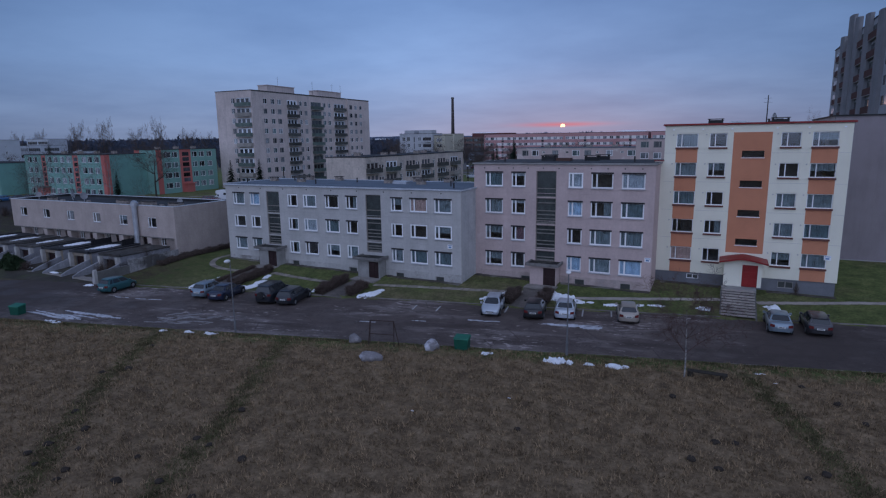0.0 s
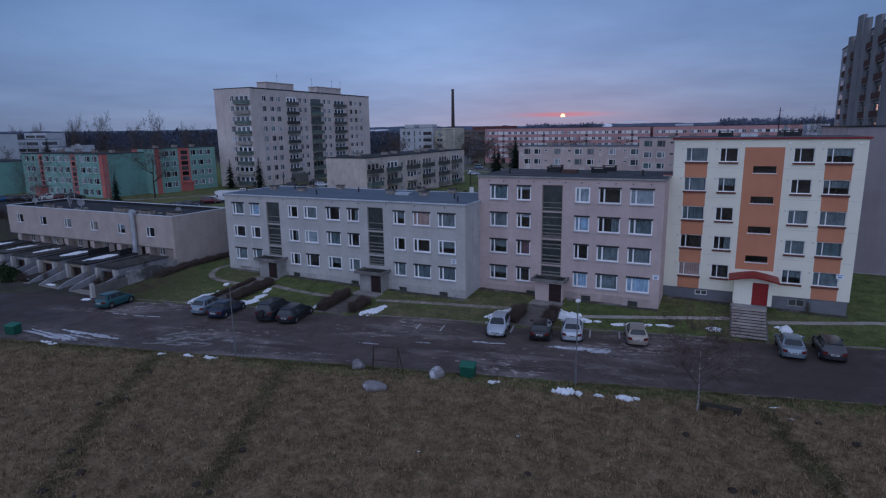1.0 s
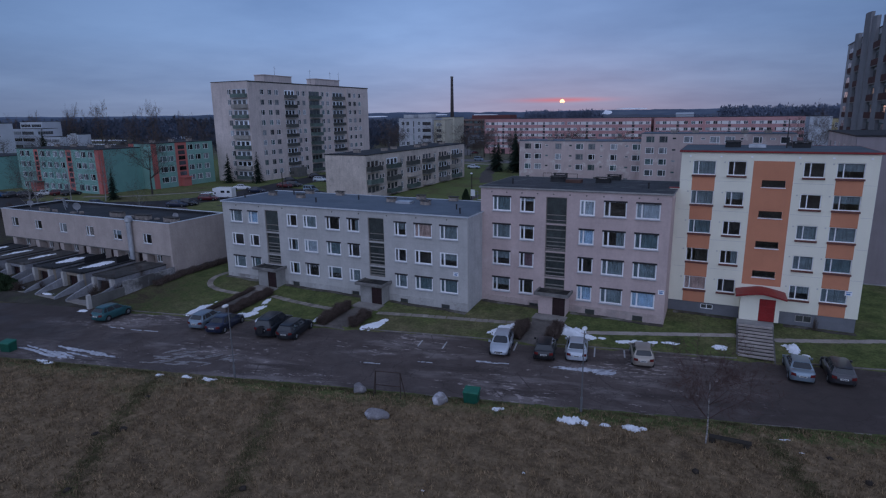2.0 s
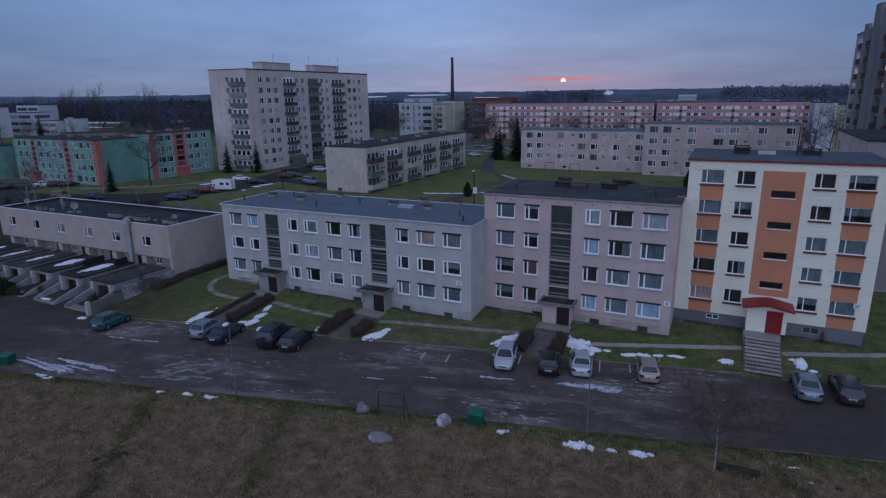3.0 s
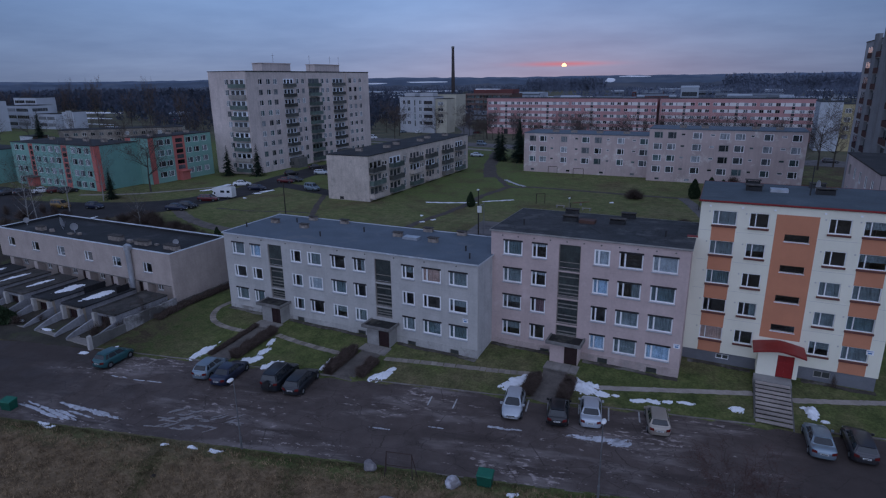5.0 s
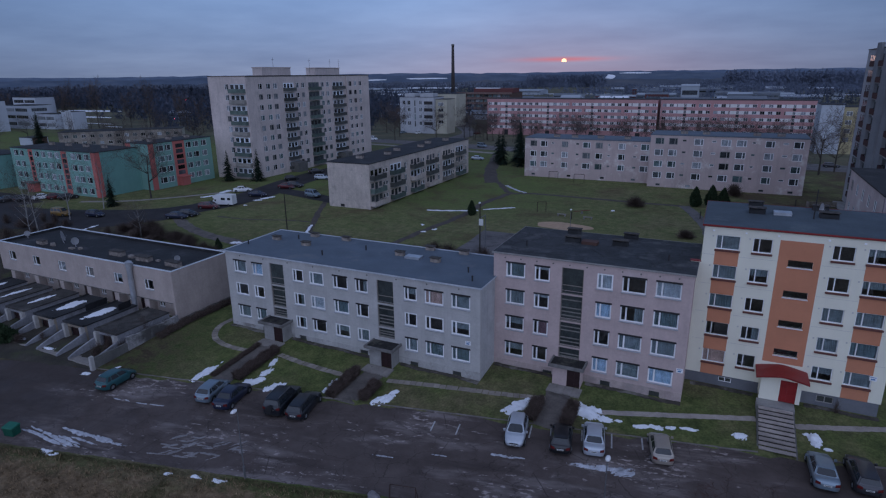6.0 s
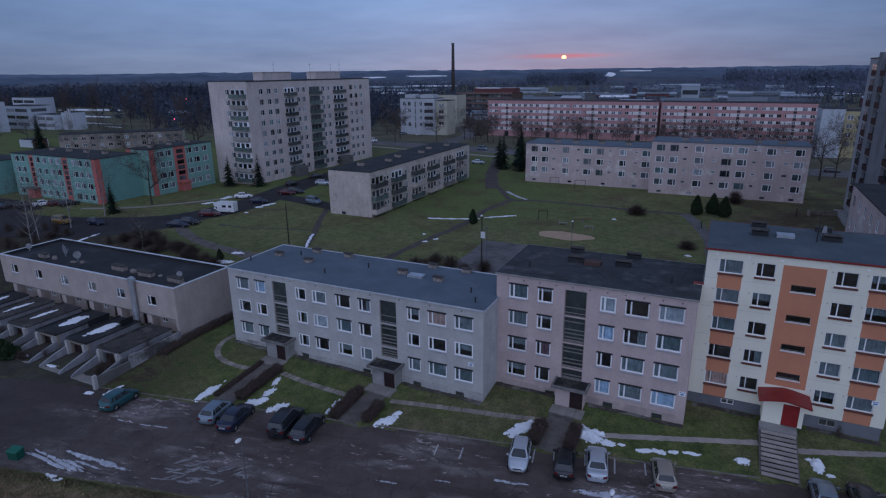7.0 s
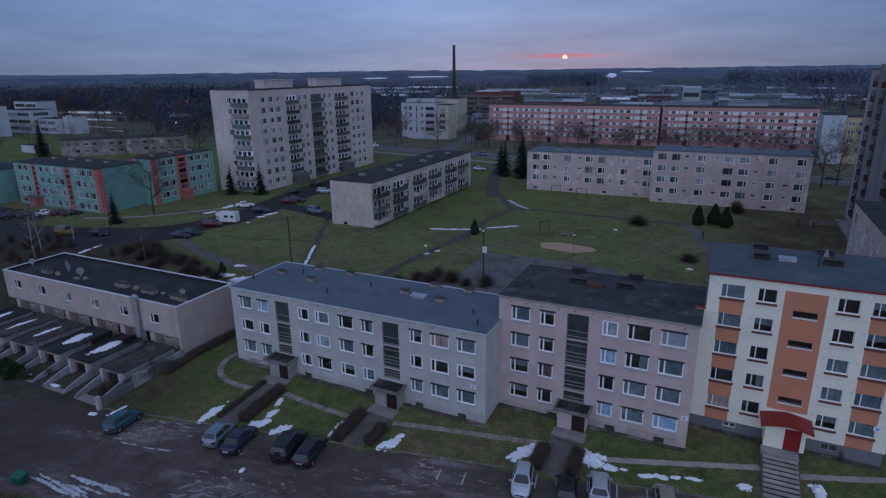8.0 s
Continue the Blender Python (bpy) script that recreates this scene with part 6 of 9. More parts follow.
for x in (-47, -42, -35, -28):
    vent(b1roof, x, 169.2, 12.66, 1.6, 0.8, 0.6)
for x in (-14, -9, 2, 7):
    vent(b2roof, x, 165.2, 14.86, 1.6, 0.8, 0.6)

# two long red-banded blocks
for cx0, cx1 in ((-116.7, -34.2), (-32.9, 27.5)):
    n = int((cx1 - cx0) / 3.0)
    pitch = (cx1 - cx0) / n
    cols = [(0.7 + i * pitch, 0.7 + i * pitch + (1.0 if i % 7 == 3 else 1.7)) for i in range(n)]
    zs = [14.6 - 2.85 * k for k in range(5)]
    C, croof = far_house("long five-storey block with red and cream bands", cx0, cx1, 294.7, 307, 0.0, 17.6, "red_band", {"south": rows_of(cols, zs, 1.35, (0.5,), 0.3)})
    for z in zs:
        for i in range(n):
            if RNG.random() < 0.86:
                u = cols[i][1] + 0.03
                w = (cols[i + 1][0] if i + 1 < n else cx1 - cx0) - u - 0.03
                slab_on(C, "south", cx0, 294.7, u, u + w, z, z + 1.35, "cream_band", "band_panel", 0.02)
    for i in range(3, n, 7):
        for z in zs[:-1]:
            slab_on(C, "south", cx0, 294.7, cols[i][0] - 0.1, cols[i][1] + 0.1, z - 1.15, z - 0.15, "lintel_dark", "stair_window", 0.05)
            slab_on(C, "south", cx0, 294.7, cols[i][0] - 2.6, cols[i][0] - 0.15, z - 0.05, z + 1.4, "cream_band", "band_panel", 0.06)
            slab_on(C, "south", cx0, 294.7, cols[i][1] + 0.15, cols[i][1] + 1.9, z - 0.05, z + 1.4, "cream_band", "band_panel", 0.06)
        slab_on(C, "south", cx0, 294.7, cols[i][0] - 0.5, cols[i][1] + 0.5, 0.0, 2.6, "lintel_dark", "doorway", 0.04)

# lilac end wall and the tall block with maroon loggias
kw = [(u, u + 1.5) for u in (1.5, 5.0, 8.5, 12.0, 15.5)]
K, kroof = far_house("lilac grey rendered five-storey block with a blank gable", 10.7, 26.0, 78.0, 98.0, 0.9, 17.2, "lilac_render", {"west": rows_of(kw, [14.7, 11.9, 9.1, 6.3, 3.5], 1.4, (0.5,), 0.2)}, walls={"west": "far_pink_render"})
bm = bmesh.new()
box(bm, 0.2, 14.8, -0.35, 0.0, 0, 0.9)
part("plinth", bm, M["plinth_grey"], K, m=local(K, at(10.7, 78.0, 0.6)))
M["west_render"] = mat("west_render", (0.40, 0.40, 0.415), 0.95, 0.12, 0.3, 8, 0.2, streak=0.35)
R, rtroof = far_house("tall concrete block with rounded piers and maroon loggias", 20.2, 33.0, 104.0, 160.4, 1.9, 33.4, "lilac_render", {}, walls={"west": "west_render"})
rz = [31.0 - 2.9 * k for k in range(10)]


def round_pier(y0_, y1_, top, out=0.9):
    bm = bmesh.new()
    n = 8
    prof = [(0.0, 0.0), *[((y1_ - y0_) * (0.5 - 0.5 * math.cos(math.pi * i / n)), out * math.sin(math.pi * i / n) ** 0.6) for i in range(n + 1)][1:-1], (y1_ - y0_, 0.0)]
    prism(bm, [(20.2 - o, y0_ + a, 1.5) for a, o in prof], [(20.2 - o, y0_ + a, top) for a, o in prof])
    part("pier", bm, M["pier"], R, m=local(R, Matrix()))


for y0_, y1_, top in ((145.4, 148.6, 34.4), (136.0, 141.0, 37.0), (130.2, 133.6, 35.6), (120.6, 124.4, 34.6), (110.0, 114.0, 33.4)):
    round_pier(y0_, y1_, top)
# loggias are shallow: dark back panels stand in for their shade
for y0_, y1_ in ((148.6, 153.6), (141.0, 145.4), (124.4, 130.2), (114.2, 120.6)):
    for z in rz:
        balcony(R, local(R, at(20.2, y1_, z - 0.9, "west")), y1_ - y0_, 0.6, 1.05, "maroon", "loggia_shade")
for y, w in ((156.8, 1.2), (155.0, 1.0), (135.4, 1.2), (109.0, 1.4), (106.6, 1.4)):
    for z in rz:
        slab_on(R, "west", 20.2, y, 0, w, z, z + 1.35, "dull_glass", "window", 0.03)

bm = bmesh.new()
box(bm, 17.9, 20.2, 134.0, 156.0, 1.5, 2.25)
part("ledge", bm, M["concrete"], R, "pale concrete ledge along the foot", m=local(R, Matrix()))

# more distant houses
M["pale_yellow"] = mat("pale_yellow", (0.47, 0.44, 0.35), 0.9, 0.12, 0.2, 8, 0.1, streak=0.2)
M["hall_red"] = mat("hall_red", (0.13, 0.045, 0.042), 0.7, 0.15, 0.05, 2, 0.05)
M["hall_grey"] = mat("hall_grey", (0.16, 0.18, 0.205), 0.7, 0.15, 0.05, 2, 0.05)
M["pale_grey"] = mat("pale_grey", (0.46, 0.47, 0.49), 0.9, 0.12, 0.2, 8, 0.1, streak=0.2)
WB, _ = far_house("white four-storey block among bare trees", -162.4, -142.5, 285, 297, 0, 18.5, "pale_grey", {"south": rows_of([(1.6, 3.3), (4.6, 6.3), (11.4, 13.0)], [14.8, 11.3, 7.8, 4.3], 2.0, (0.5,), 0.1) + rows_of([(8.6, 9.3)], [14.0, 10.5, 7.0, 3.5], 3.0, (), 0.8)}, category="house")
for z in (14.0, 10.5, 7.0, 3.5):
    # flat dark panel in place of a recess, its shade in the colour
    slab_on(WB, "south", -162.4, 285, 14.3, 19.2, z, z + 2.5, "lintel_dark", "loggia", 0.02)
    slab_on(WB, "south", -162.4, 285, 14.1, 19.4, z - 0.2, z + 0.85, "pale_grey", "loggia_front", 0.6, 0.0)
for x, w in ((2.0, 6.0), (11.0, 7.5)):
    bm = bmesh.new()
    box(bm, x, x + w, 2.0, 8.0, 18.6, 20.4)
    part("roof_house", bm, M["pale_grey"], WB, m=local(WB, Matrix.Translation((-162.4, 285, 0))))
far_house("pale yellow stepped wing of a white block", -142.4, -136.0, 287, 297, 0, 17.4, "pale_yellow", {"south": rows_of([(1.5, 4.5)], [14.2, 11.2, 8.2, 5.2], 1.7, (0.5,), 0.2)}, category="house")
M["workshop_brown"] = mat("workshop_brown", (0.185, 0.125, 0.11), 0.9, 0.2, 0.3, 4, 0.2, streak=0.3)
SHOP, _ = far_house("stepped brown workshop with ribbon windows and jutting bands", -189.4, -147, 420, 445, 0, 16.4, "brick_brown", {"south": rows_of([(1 + 3.4 * i, 4.1 + 3.4 * i) for i in range(12)], [13.6, 10.0, 6.4], 1.9, (0.33, 0.66), 1.0)}, category="workshop")
for z, out in ((15.6, 1.3), (12.0, 0.9), (8.4, 0.9), (4.9, 1.3)):
    slab_on(SHOP, "south", -189.4, 420, -0.3, 42.7, z, z + 1.3, "workshop_brown", "jutting_band", out, 0.0)
for u in (0.2, 7.0, 13.8, 20.6, 27.4, 34.2, 41.2):
    slab_on(SHOP, "south", -189.4, 420, u, u + 0.8, 0, 16.4, "brick_brown", "pillar", 0.5, 0.0)
# recessed ground floor painted as a flat dark panel for its shade
slab_on(SHOP, "south", -189.4, 420, 1.0, 41.0, 0.4, 4.6, "lintel_dark", "shop_front", 0.03)
slab_on(SHOP, "south", -189.4, 420, 14.0, 27.0, 0.4, 4.4, "pale_grey", "awning", 2.6, 0.0)
bm = bmesh.new()
box(bm, 12.0, 42.2, 3.0, 18.0, 16.5, 19.6)
part("roof_storey", bm, M["hall_red"], SHOP, m=local(SHOP, Matrix.Translation((-189.4, 420, 0))))
bm = bmesh.new()
prism(bm, [(13, 3.2, 19.6), (30, 3.2, 19.6), (31, 9, 19.6), (15, 9, 19.6)], [(13.6, 3.4, 20.1), (29, 3.4, 20.0), (30, 8.6, 19.9), (16, 8.6, 20.0)])
part("roof_snow", bm, M["snow"], SHOP, m=local(SHOP, Matrix.Translation((-189.4, 420, 0))))
far_house("low ochre wing behind a white block", -176, -150, 330, 344, 0, 18.6, "pale_yellow", {}, category="house")
far_house("small pale house beside a lane", -250, -242, 372, 380, 0, 6.0, "blue_white", {}, "hall_grey", category="house")
far_house("yellow rendered four-storey block", 31.6, 62.0, 258, 270, 0, 17.0, "yellow_render", {"south": rows_of([(1 + 3.0 * i, 2.9 + 3.0 * i) for i in range(10)], [14.0, 11.0, 8.0, 5.0], 1.6, (0.5,), 0.3)}, category="house")
far_house("pale blank gabled house", 24.6, 31.5, 256, 270, 0, 17.8, "blue_white", {}, category="house")
def bands(spans, rows_):
    """Long rows of glazing with many posts."""
    return [(a, b, z, z + 1.9, tuple((i + 1) / 6 for i in range(5)), "old_frame") for a, b in spans for z in rows_]


far_house("blue-white school block with long window bands", -400, -374.5, 220, 234, 1.5, 15.0, "blue_white", {"south": bands([(1.0, 12.2), (13.0, 24.6)], [11.6, 7.6, 3.6]), "east": bands([(2.0, 11.0)], [11.6, 7.6, 3.6])}, category="school")
far_house("blue-white raised upper storey of a school", -416, -393, 236, 248, 1.5, 19.0, "blue_white", {"south": bands([(1.0, 11.0), (12.0, 22.0)], [15.6])}, category="school")
far_house("low blue-white school wing with long window bands", -374, -357.5, 224, 234, 1.5, 10.2, "blue_white", {"south": bands([(0.8, 7.9), (8.5, 15.6)], [6.9, 3.1])}, category="school")
GYM, _ = far_house("white windowless school hall with upright fins", -357, -347, 228, 236, 1.5, 11.4, "blue_white", {}, category="school")
for u in (4.5, 6.3, 8.1):
    slab_on(GYM, "south", -357, 228, u, u + 0.9, 1.5, 12.2, "pale_grey", "fin", 0.7, 0.0)
far_house("tall white school wing with a plain gable", -402, -370, 192, 206, 1.5, 18.4, "blue_white", {"east": rows_of([(6.0, 7.2)], [14, 10.8, 7.4, 4], 1.2, (0.5,), 0.0), "south": rows_of([(2 + 4 * i, 4 + 4 * i) for i in range(7)], [14, 10.8, 7.4, 4], 1.5, (0.5,), 0.0)}, category="school")
M["weathered_panel"] = mat("weathered_panel", (0.30, 0.26, 0.225), 0.95, 0.3, 0.2, 3, 0.25, streak=0.4, stain=(0.17, 0.15, 0.135), cover=0.5)
low_block, _ = far_house("long low weathered two-storey block behind a green house", -262, -215, 173.5, 184.5, 1.9, 8.6, "weathered_panel", {"south": rows_of([(2 + 3.2 * i, 3.6 + 3.2 * i) for i in range(14)], [6.2, 3.4], 1.3, (0.5,), 0.7), "east": rows_of([(2.4, 3.6), (7.0, 8.2)], [6.0, 3.2], 1.2, (0.5,), 0.7)}, category="house", walls={"east": "pale_yellow"})
low_block.matrix_basis = low_block.matrix_basis @ pose(0, 0, 0, 0, 0, 43)
far_house("grey rendered block beside a tower", -165, -140, 196, 210, 1.9, 14.0, "old_panel", {"east": rows_of([(2 + 3 * i, 3.6 + 3 * i) for i in range(4)], [11, 8, 5], 1.3, (0.5,), 0.5)}, category="house")

far_house("small white shed with a brown gable", -286.5, -277.5, 163, 170, 1.9, 5.2, "blue_white", {}, category="shed", walls={"east": "brick_brown"})

# brick chimney
chim = thing("chimney", Matrix.Translation((-275, 600, 0)), "tall dark brick factory chimney", "chimney")
bm = bmesh.new()
tube(bm, (0, 0, -1), (0, 0, 58.5), 2.2, 1.35, 16)
part("shaft", bm, M["brick_sooty"], chim, smooth=True)
bm = bmesh.new()
tube(bm, (0, 0, 58.5), (0, 0, 60.3), 1.6, 1.6, 16)
part("collar", bm, M["concrete_dark"], chim)

# factory halls and sheds in the distance
M["hall_pale"] = mat("hall_pale", (0.34, 0.375, 0.42), 0.7, 0.12, 0.05, 2, 0.05)
M["hall_blue"] = mat("hall_blue", (0.06, 0.13, 0.34), 0.6, 0.1, 0.05, 2, 0.05)
rh = random.Random(21)
M["hall_dark"] = mat("hall_dark", (0.09, 0.09, 0.10), 0.8, 0.2, 0.1, 2, 0.1)
HALLS = [(-240, 640, 44, 6, "hall_pale"), (-330, 620, 40, 6, "hall_pale"), (-95, 380, 12, 15, "hall_red"), (110, 540, 24, 14, "hall_blue"), (-262, 330, 24, 6, "hall_pale"), (-222, 400, 30, 8, "hall_grey"), (-300, 860, 90, 6, "hall_pale"), (-430, 760, 70, 6, "hall_grey"), (-560, 900, 100, 7, "hall_pale"), (-506, 988, 92, 6, "hall_snow"), (-386, 655, 34, 6, "hall_snow"), (-105, 588, 26, 7, "hall_snow"), (-546, 872, 34, 8, "hall_pale"), (-32, 424, 30, 12, "hall_pale"), (4, 426, 22, 13, "hall_pale"), (-37, 560, 14, 18, "hall_pale"), (-2, 405, 22, 9, "hall_red")]
for k in range(30):
    HALLS.append((rh.uniform(-150, 160), rh.uniform(420, 980), rh.uniform(14, 40), rh.uniform(5, 10), rh.choice(("hall_grey", "hall_grey", "hall_pale", "hall_red", "hall_dark"))))
for k in range(46):
    HALLS.append((rh.uniform(-190, 260), rh.uniform(335, 760), rh.uniform(9, 26), rh.uniform(3.5, 7.5), rh.choice(("hall_grey", "hall_grey", "hall_pale", "hall_pale", "hall_red", "hall_dark"))))
for k in range(16):
    HALLS.append((rh.uniform(-420, -190), rh.uniform(300, 700), rh.uniform(9, 24), rh.uniform(3.5, 6.5), rh.choice(("hall_grey", "hall_pale", "hall_dark"))))
for x, y, w, h, key in HALLS:
    hall = thing("factory_hall", Matrix.Translation((x, y, 0)), {"hall_pale": "pale sheet-metal factory hall", "hall_grey": "grey sheet-metal factory hall", "hall_blue": "blue sheet-metal factory hall", "hall_red": "dull red brick factory hall", "hall_dark": "dark felted factory hall", "hall_snow": "long low shed under a snowy roof"}[key], "factory hall", "factory halls in the distance")
    d = w * 0.45
    bm = bmesh.new()
    box(bm, -w / 2, w / 2, 0, d, -1, h)
    part("wall", bm, M["hall_grey" if key == "hall_snow" else key], hall)
    bm = bmesh.new()
    prism(bm, [(-w / 2 - 0.4, -0.4, h), (w / 2 + 0.4, -0.4, h), (w / 2 + 0.4, d + 0.4, h), (-w / 2 - 0.4, d + 0.4, h)], [(-w / 2, d * 0.45, h + 1.6), (w / 2, d * 0.45, h + 1.6), (w / 2, d * 0.55, h + 1.6), (-w / 2, d * 0.55, h + 1.6)])
    part("roof", bm, M["snow" if key == "hall_snow" else "hall_pale" if rh.random() < 0.4 else "hall_grey"], hall)
    bm = bmesh.new()
    box(bm, -w / 2 + 1, w / 2 - 1, -0.05, 0, h * 0.6, h * 0.8)
    part("window_band", bm, M["dull_glass"], hall)

# ---------------------------------------------------------------- cars
M["tyre"] = mat("tyre", (0.018, 0.018, 0.018), 0.9, 0.2, 4, 30, 0.1)
M["rim"] = mat("rim", (0.22, 0.225, 0.235), 0.35, 0.1, 4, 30, 0.0, metal=0.8)
M["car_glass"] = mat("car_glass", (0.02, 0.025, 0.03), 0.05, 0.2, 1, 8, 0.0, spec=0.5)
M["lamp_clear"] = mat("lamp_clear", (0.62, 0.64, 0.66), 0.15, 0.1, 4, 20, 0.0, spec=0.8)
M["lamp_red"] = mat("lamp_red", (0.12, 0.012, 0.012), 0.2, 0.1, 4, 20, 0.0, spec=0.8)
M["trim_black"] = mat("trim_black", (0.022, 0.022, 0.024), 0.6, 0.2, 3, 20, 0.05)
M["plate_white"] = mat("plate_white", (0.72, 0.72, 0.70), 0.5, 0.05, 4, 20, 0.0)
M["plate_bar"] = mat("plate_bar", (0.03, 0.03, 0.03), 0.6, 0.05, 4, 20, 0.0)
M["car_glass"].node_tree.nodes["Principled BSDF"].inputs["IOR"].default_value = 1.6
PAINT = {}
for key, col, metal in (("silver", (0.47, 0.51, 0.56), 0.4), ("ice", (0.22, 0.28, 0.33), 0.5), ("navy", (0.016, 0.023, 0.050), 0.2), ("black", (0.014, 0.015, 0.018), 0.2), ("teal", (0.025, 0.105, 0.115), 0.3),
                        ("slate", (0.014, 0.018, 0.025), 0.2), ("graphite", (0.055, 0.055, 0.062), 0.5), ("champagne", (0.36, 0.32, 0.275), 0.4), ("white", (0.72, 0.73, 0.74), 0.0), ("wine", (0.10, 0.012, 0.016), 0.2), ("blue", (0.03, 0.12, 0.26), 0.2), ("mustard", (0.20, 0.11, 0.02), 0.0)):
    PAINT[key] = mat("paint_" + key, col, 0.30, 0.06, 0.8, 6, 0.0, metal=metal, spec=0.5)
    PAINT[key].node_tree.nodes["Principled BSDF"].inputs["Coat Weight"].default_value = 0.45
    PAINT[key].node_tree.nodes["Principled BSDF"].inputs["Coat Roughness"].default_value = 0.04

SHAPES = {  # length, width, height, bonnet, belt, windscreen foot, roof front, roof back, rear glass foot, boot height
    "hatchback": (3.95, 1.70, 1.47, 0.86, 0.95, 1.02, 0.30, -1.35, -1.78, 0.98),
    "saloon": (4.50, 1.74, 1.43, 0.84, 0.93, 1.02, 0.30, -0.98, -1.62, 0.98),
    "estate": (4.55, 1.74, 1.47, 0.86, 0.95, 1.00, 0.28, -1.80, -2.14, 0.98),
    "off-roader": (4.60, 1.86, 1.80, 1.08, 1.17, 0.95, 0.45, -1.95, -2.16, 1.18),
    "van": (4.20, 1.75, 1.82, 0.98, 1.08, 1.22, 0.62, -1.85, -2.02, 1.05),
}


def ring_at(x, half, z0, z1, tuck=0.06):
    """One cross-section of a body, rounded at the top."""
    r = min(0.16, (z1 - z0) * 0.35)
    right = [(half - tuck, z0), (half, z0 + 0.16), (half, z1 - r), (half - r * 0.25, z1 - r * 0.35), (half - r * 0.9, z1)]
    return [(x, -y, z) for y, z in right] + [(x, y, z) for y, z in right[::-1]]


def loft(bm, rings):
    vs = [[bm.verts.new(p) for p in r] for r in rings]
    n = len(vs[0])
    for a, b in zip(vs, vs[1:]):
        for i in range(n):
            bm.faces.new((a[i], a[(i + 1) % n], b[(i + 1) % n], b[i]))
    bm.faces.new(vs[0]), bm.faces.new(vs[-1][::-1])


def wheel_meshes(r):
    def tyre():
        bm = bmesh.new()
        prof = [(r * 0.62, -0.10), (r * 0.93, -0.105), (r, -0.07), (r, 0.07), (r * 0.93, 0.105), (r * 0.62, 0.10)]
        n = 18
        loops = [[bm.verts.new((p * math.cos(a), w, p * math.sin(a))) for p, w in prof] for a in (2 * math.pi * i / n for i in range(n))]
        for i in range(n):
            a, b = loops[i], loops[(i + 1) % n]
            for k in range(len(prof)):
                bm.faces.new((a[k], a[(k + 1) % len(prof)], b[(k + 1) % len(prof)], b[k]))
        return mesh_of("tyre", bm, M["tyre"], True)

    def rim():
        bm = bmesh.new()
        tube(bm, (0, -0.06, 0), (0, 0.06, 0), r * 0.64, r * 0.64, 14)
        for i in range(5):
            a = 2 * math.pi * i / 5
            for s in (-1, 1):
                tube(bm, (0, s * 0.075, 0), (r * 0.58 * math.cos(a), s * 0.07, r * 0.58 * math.sin(a)), 0.045, 0.035, 5)
        return mesh_of("rim", bm, M["rim"])
    return shared(("tyre", r), tyre), shared(("rim", r), rim)


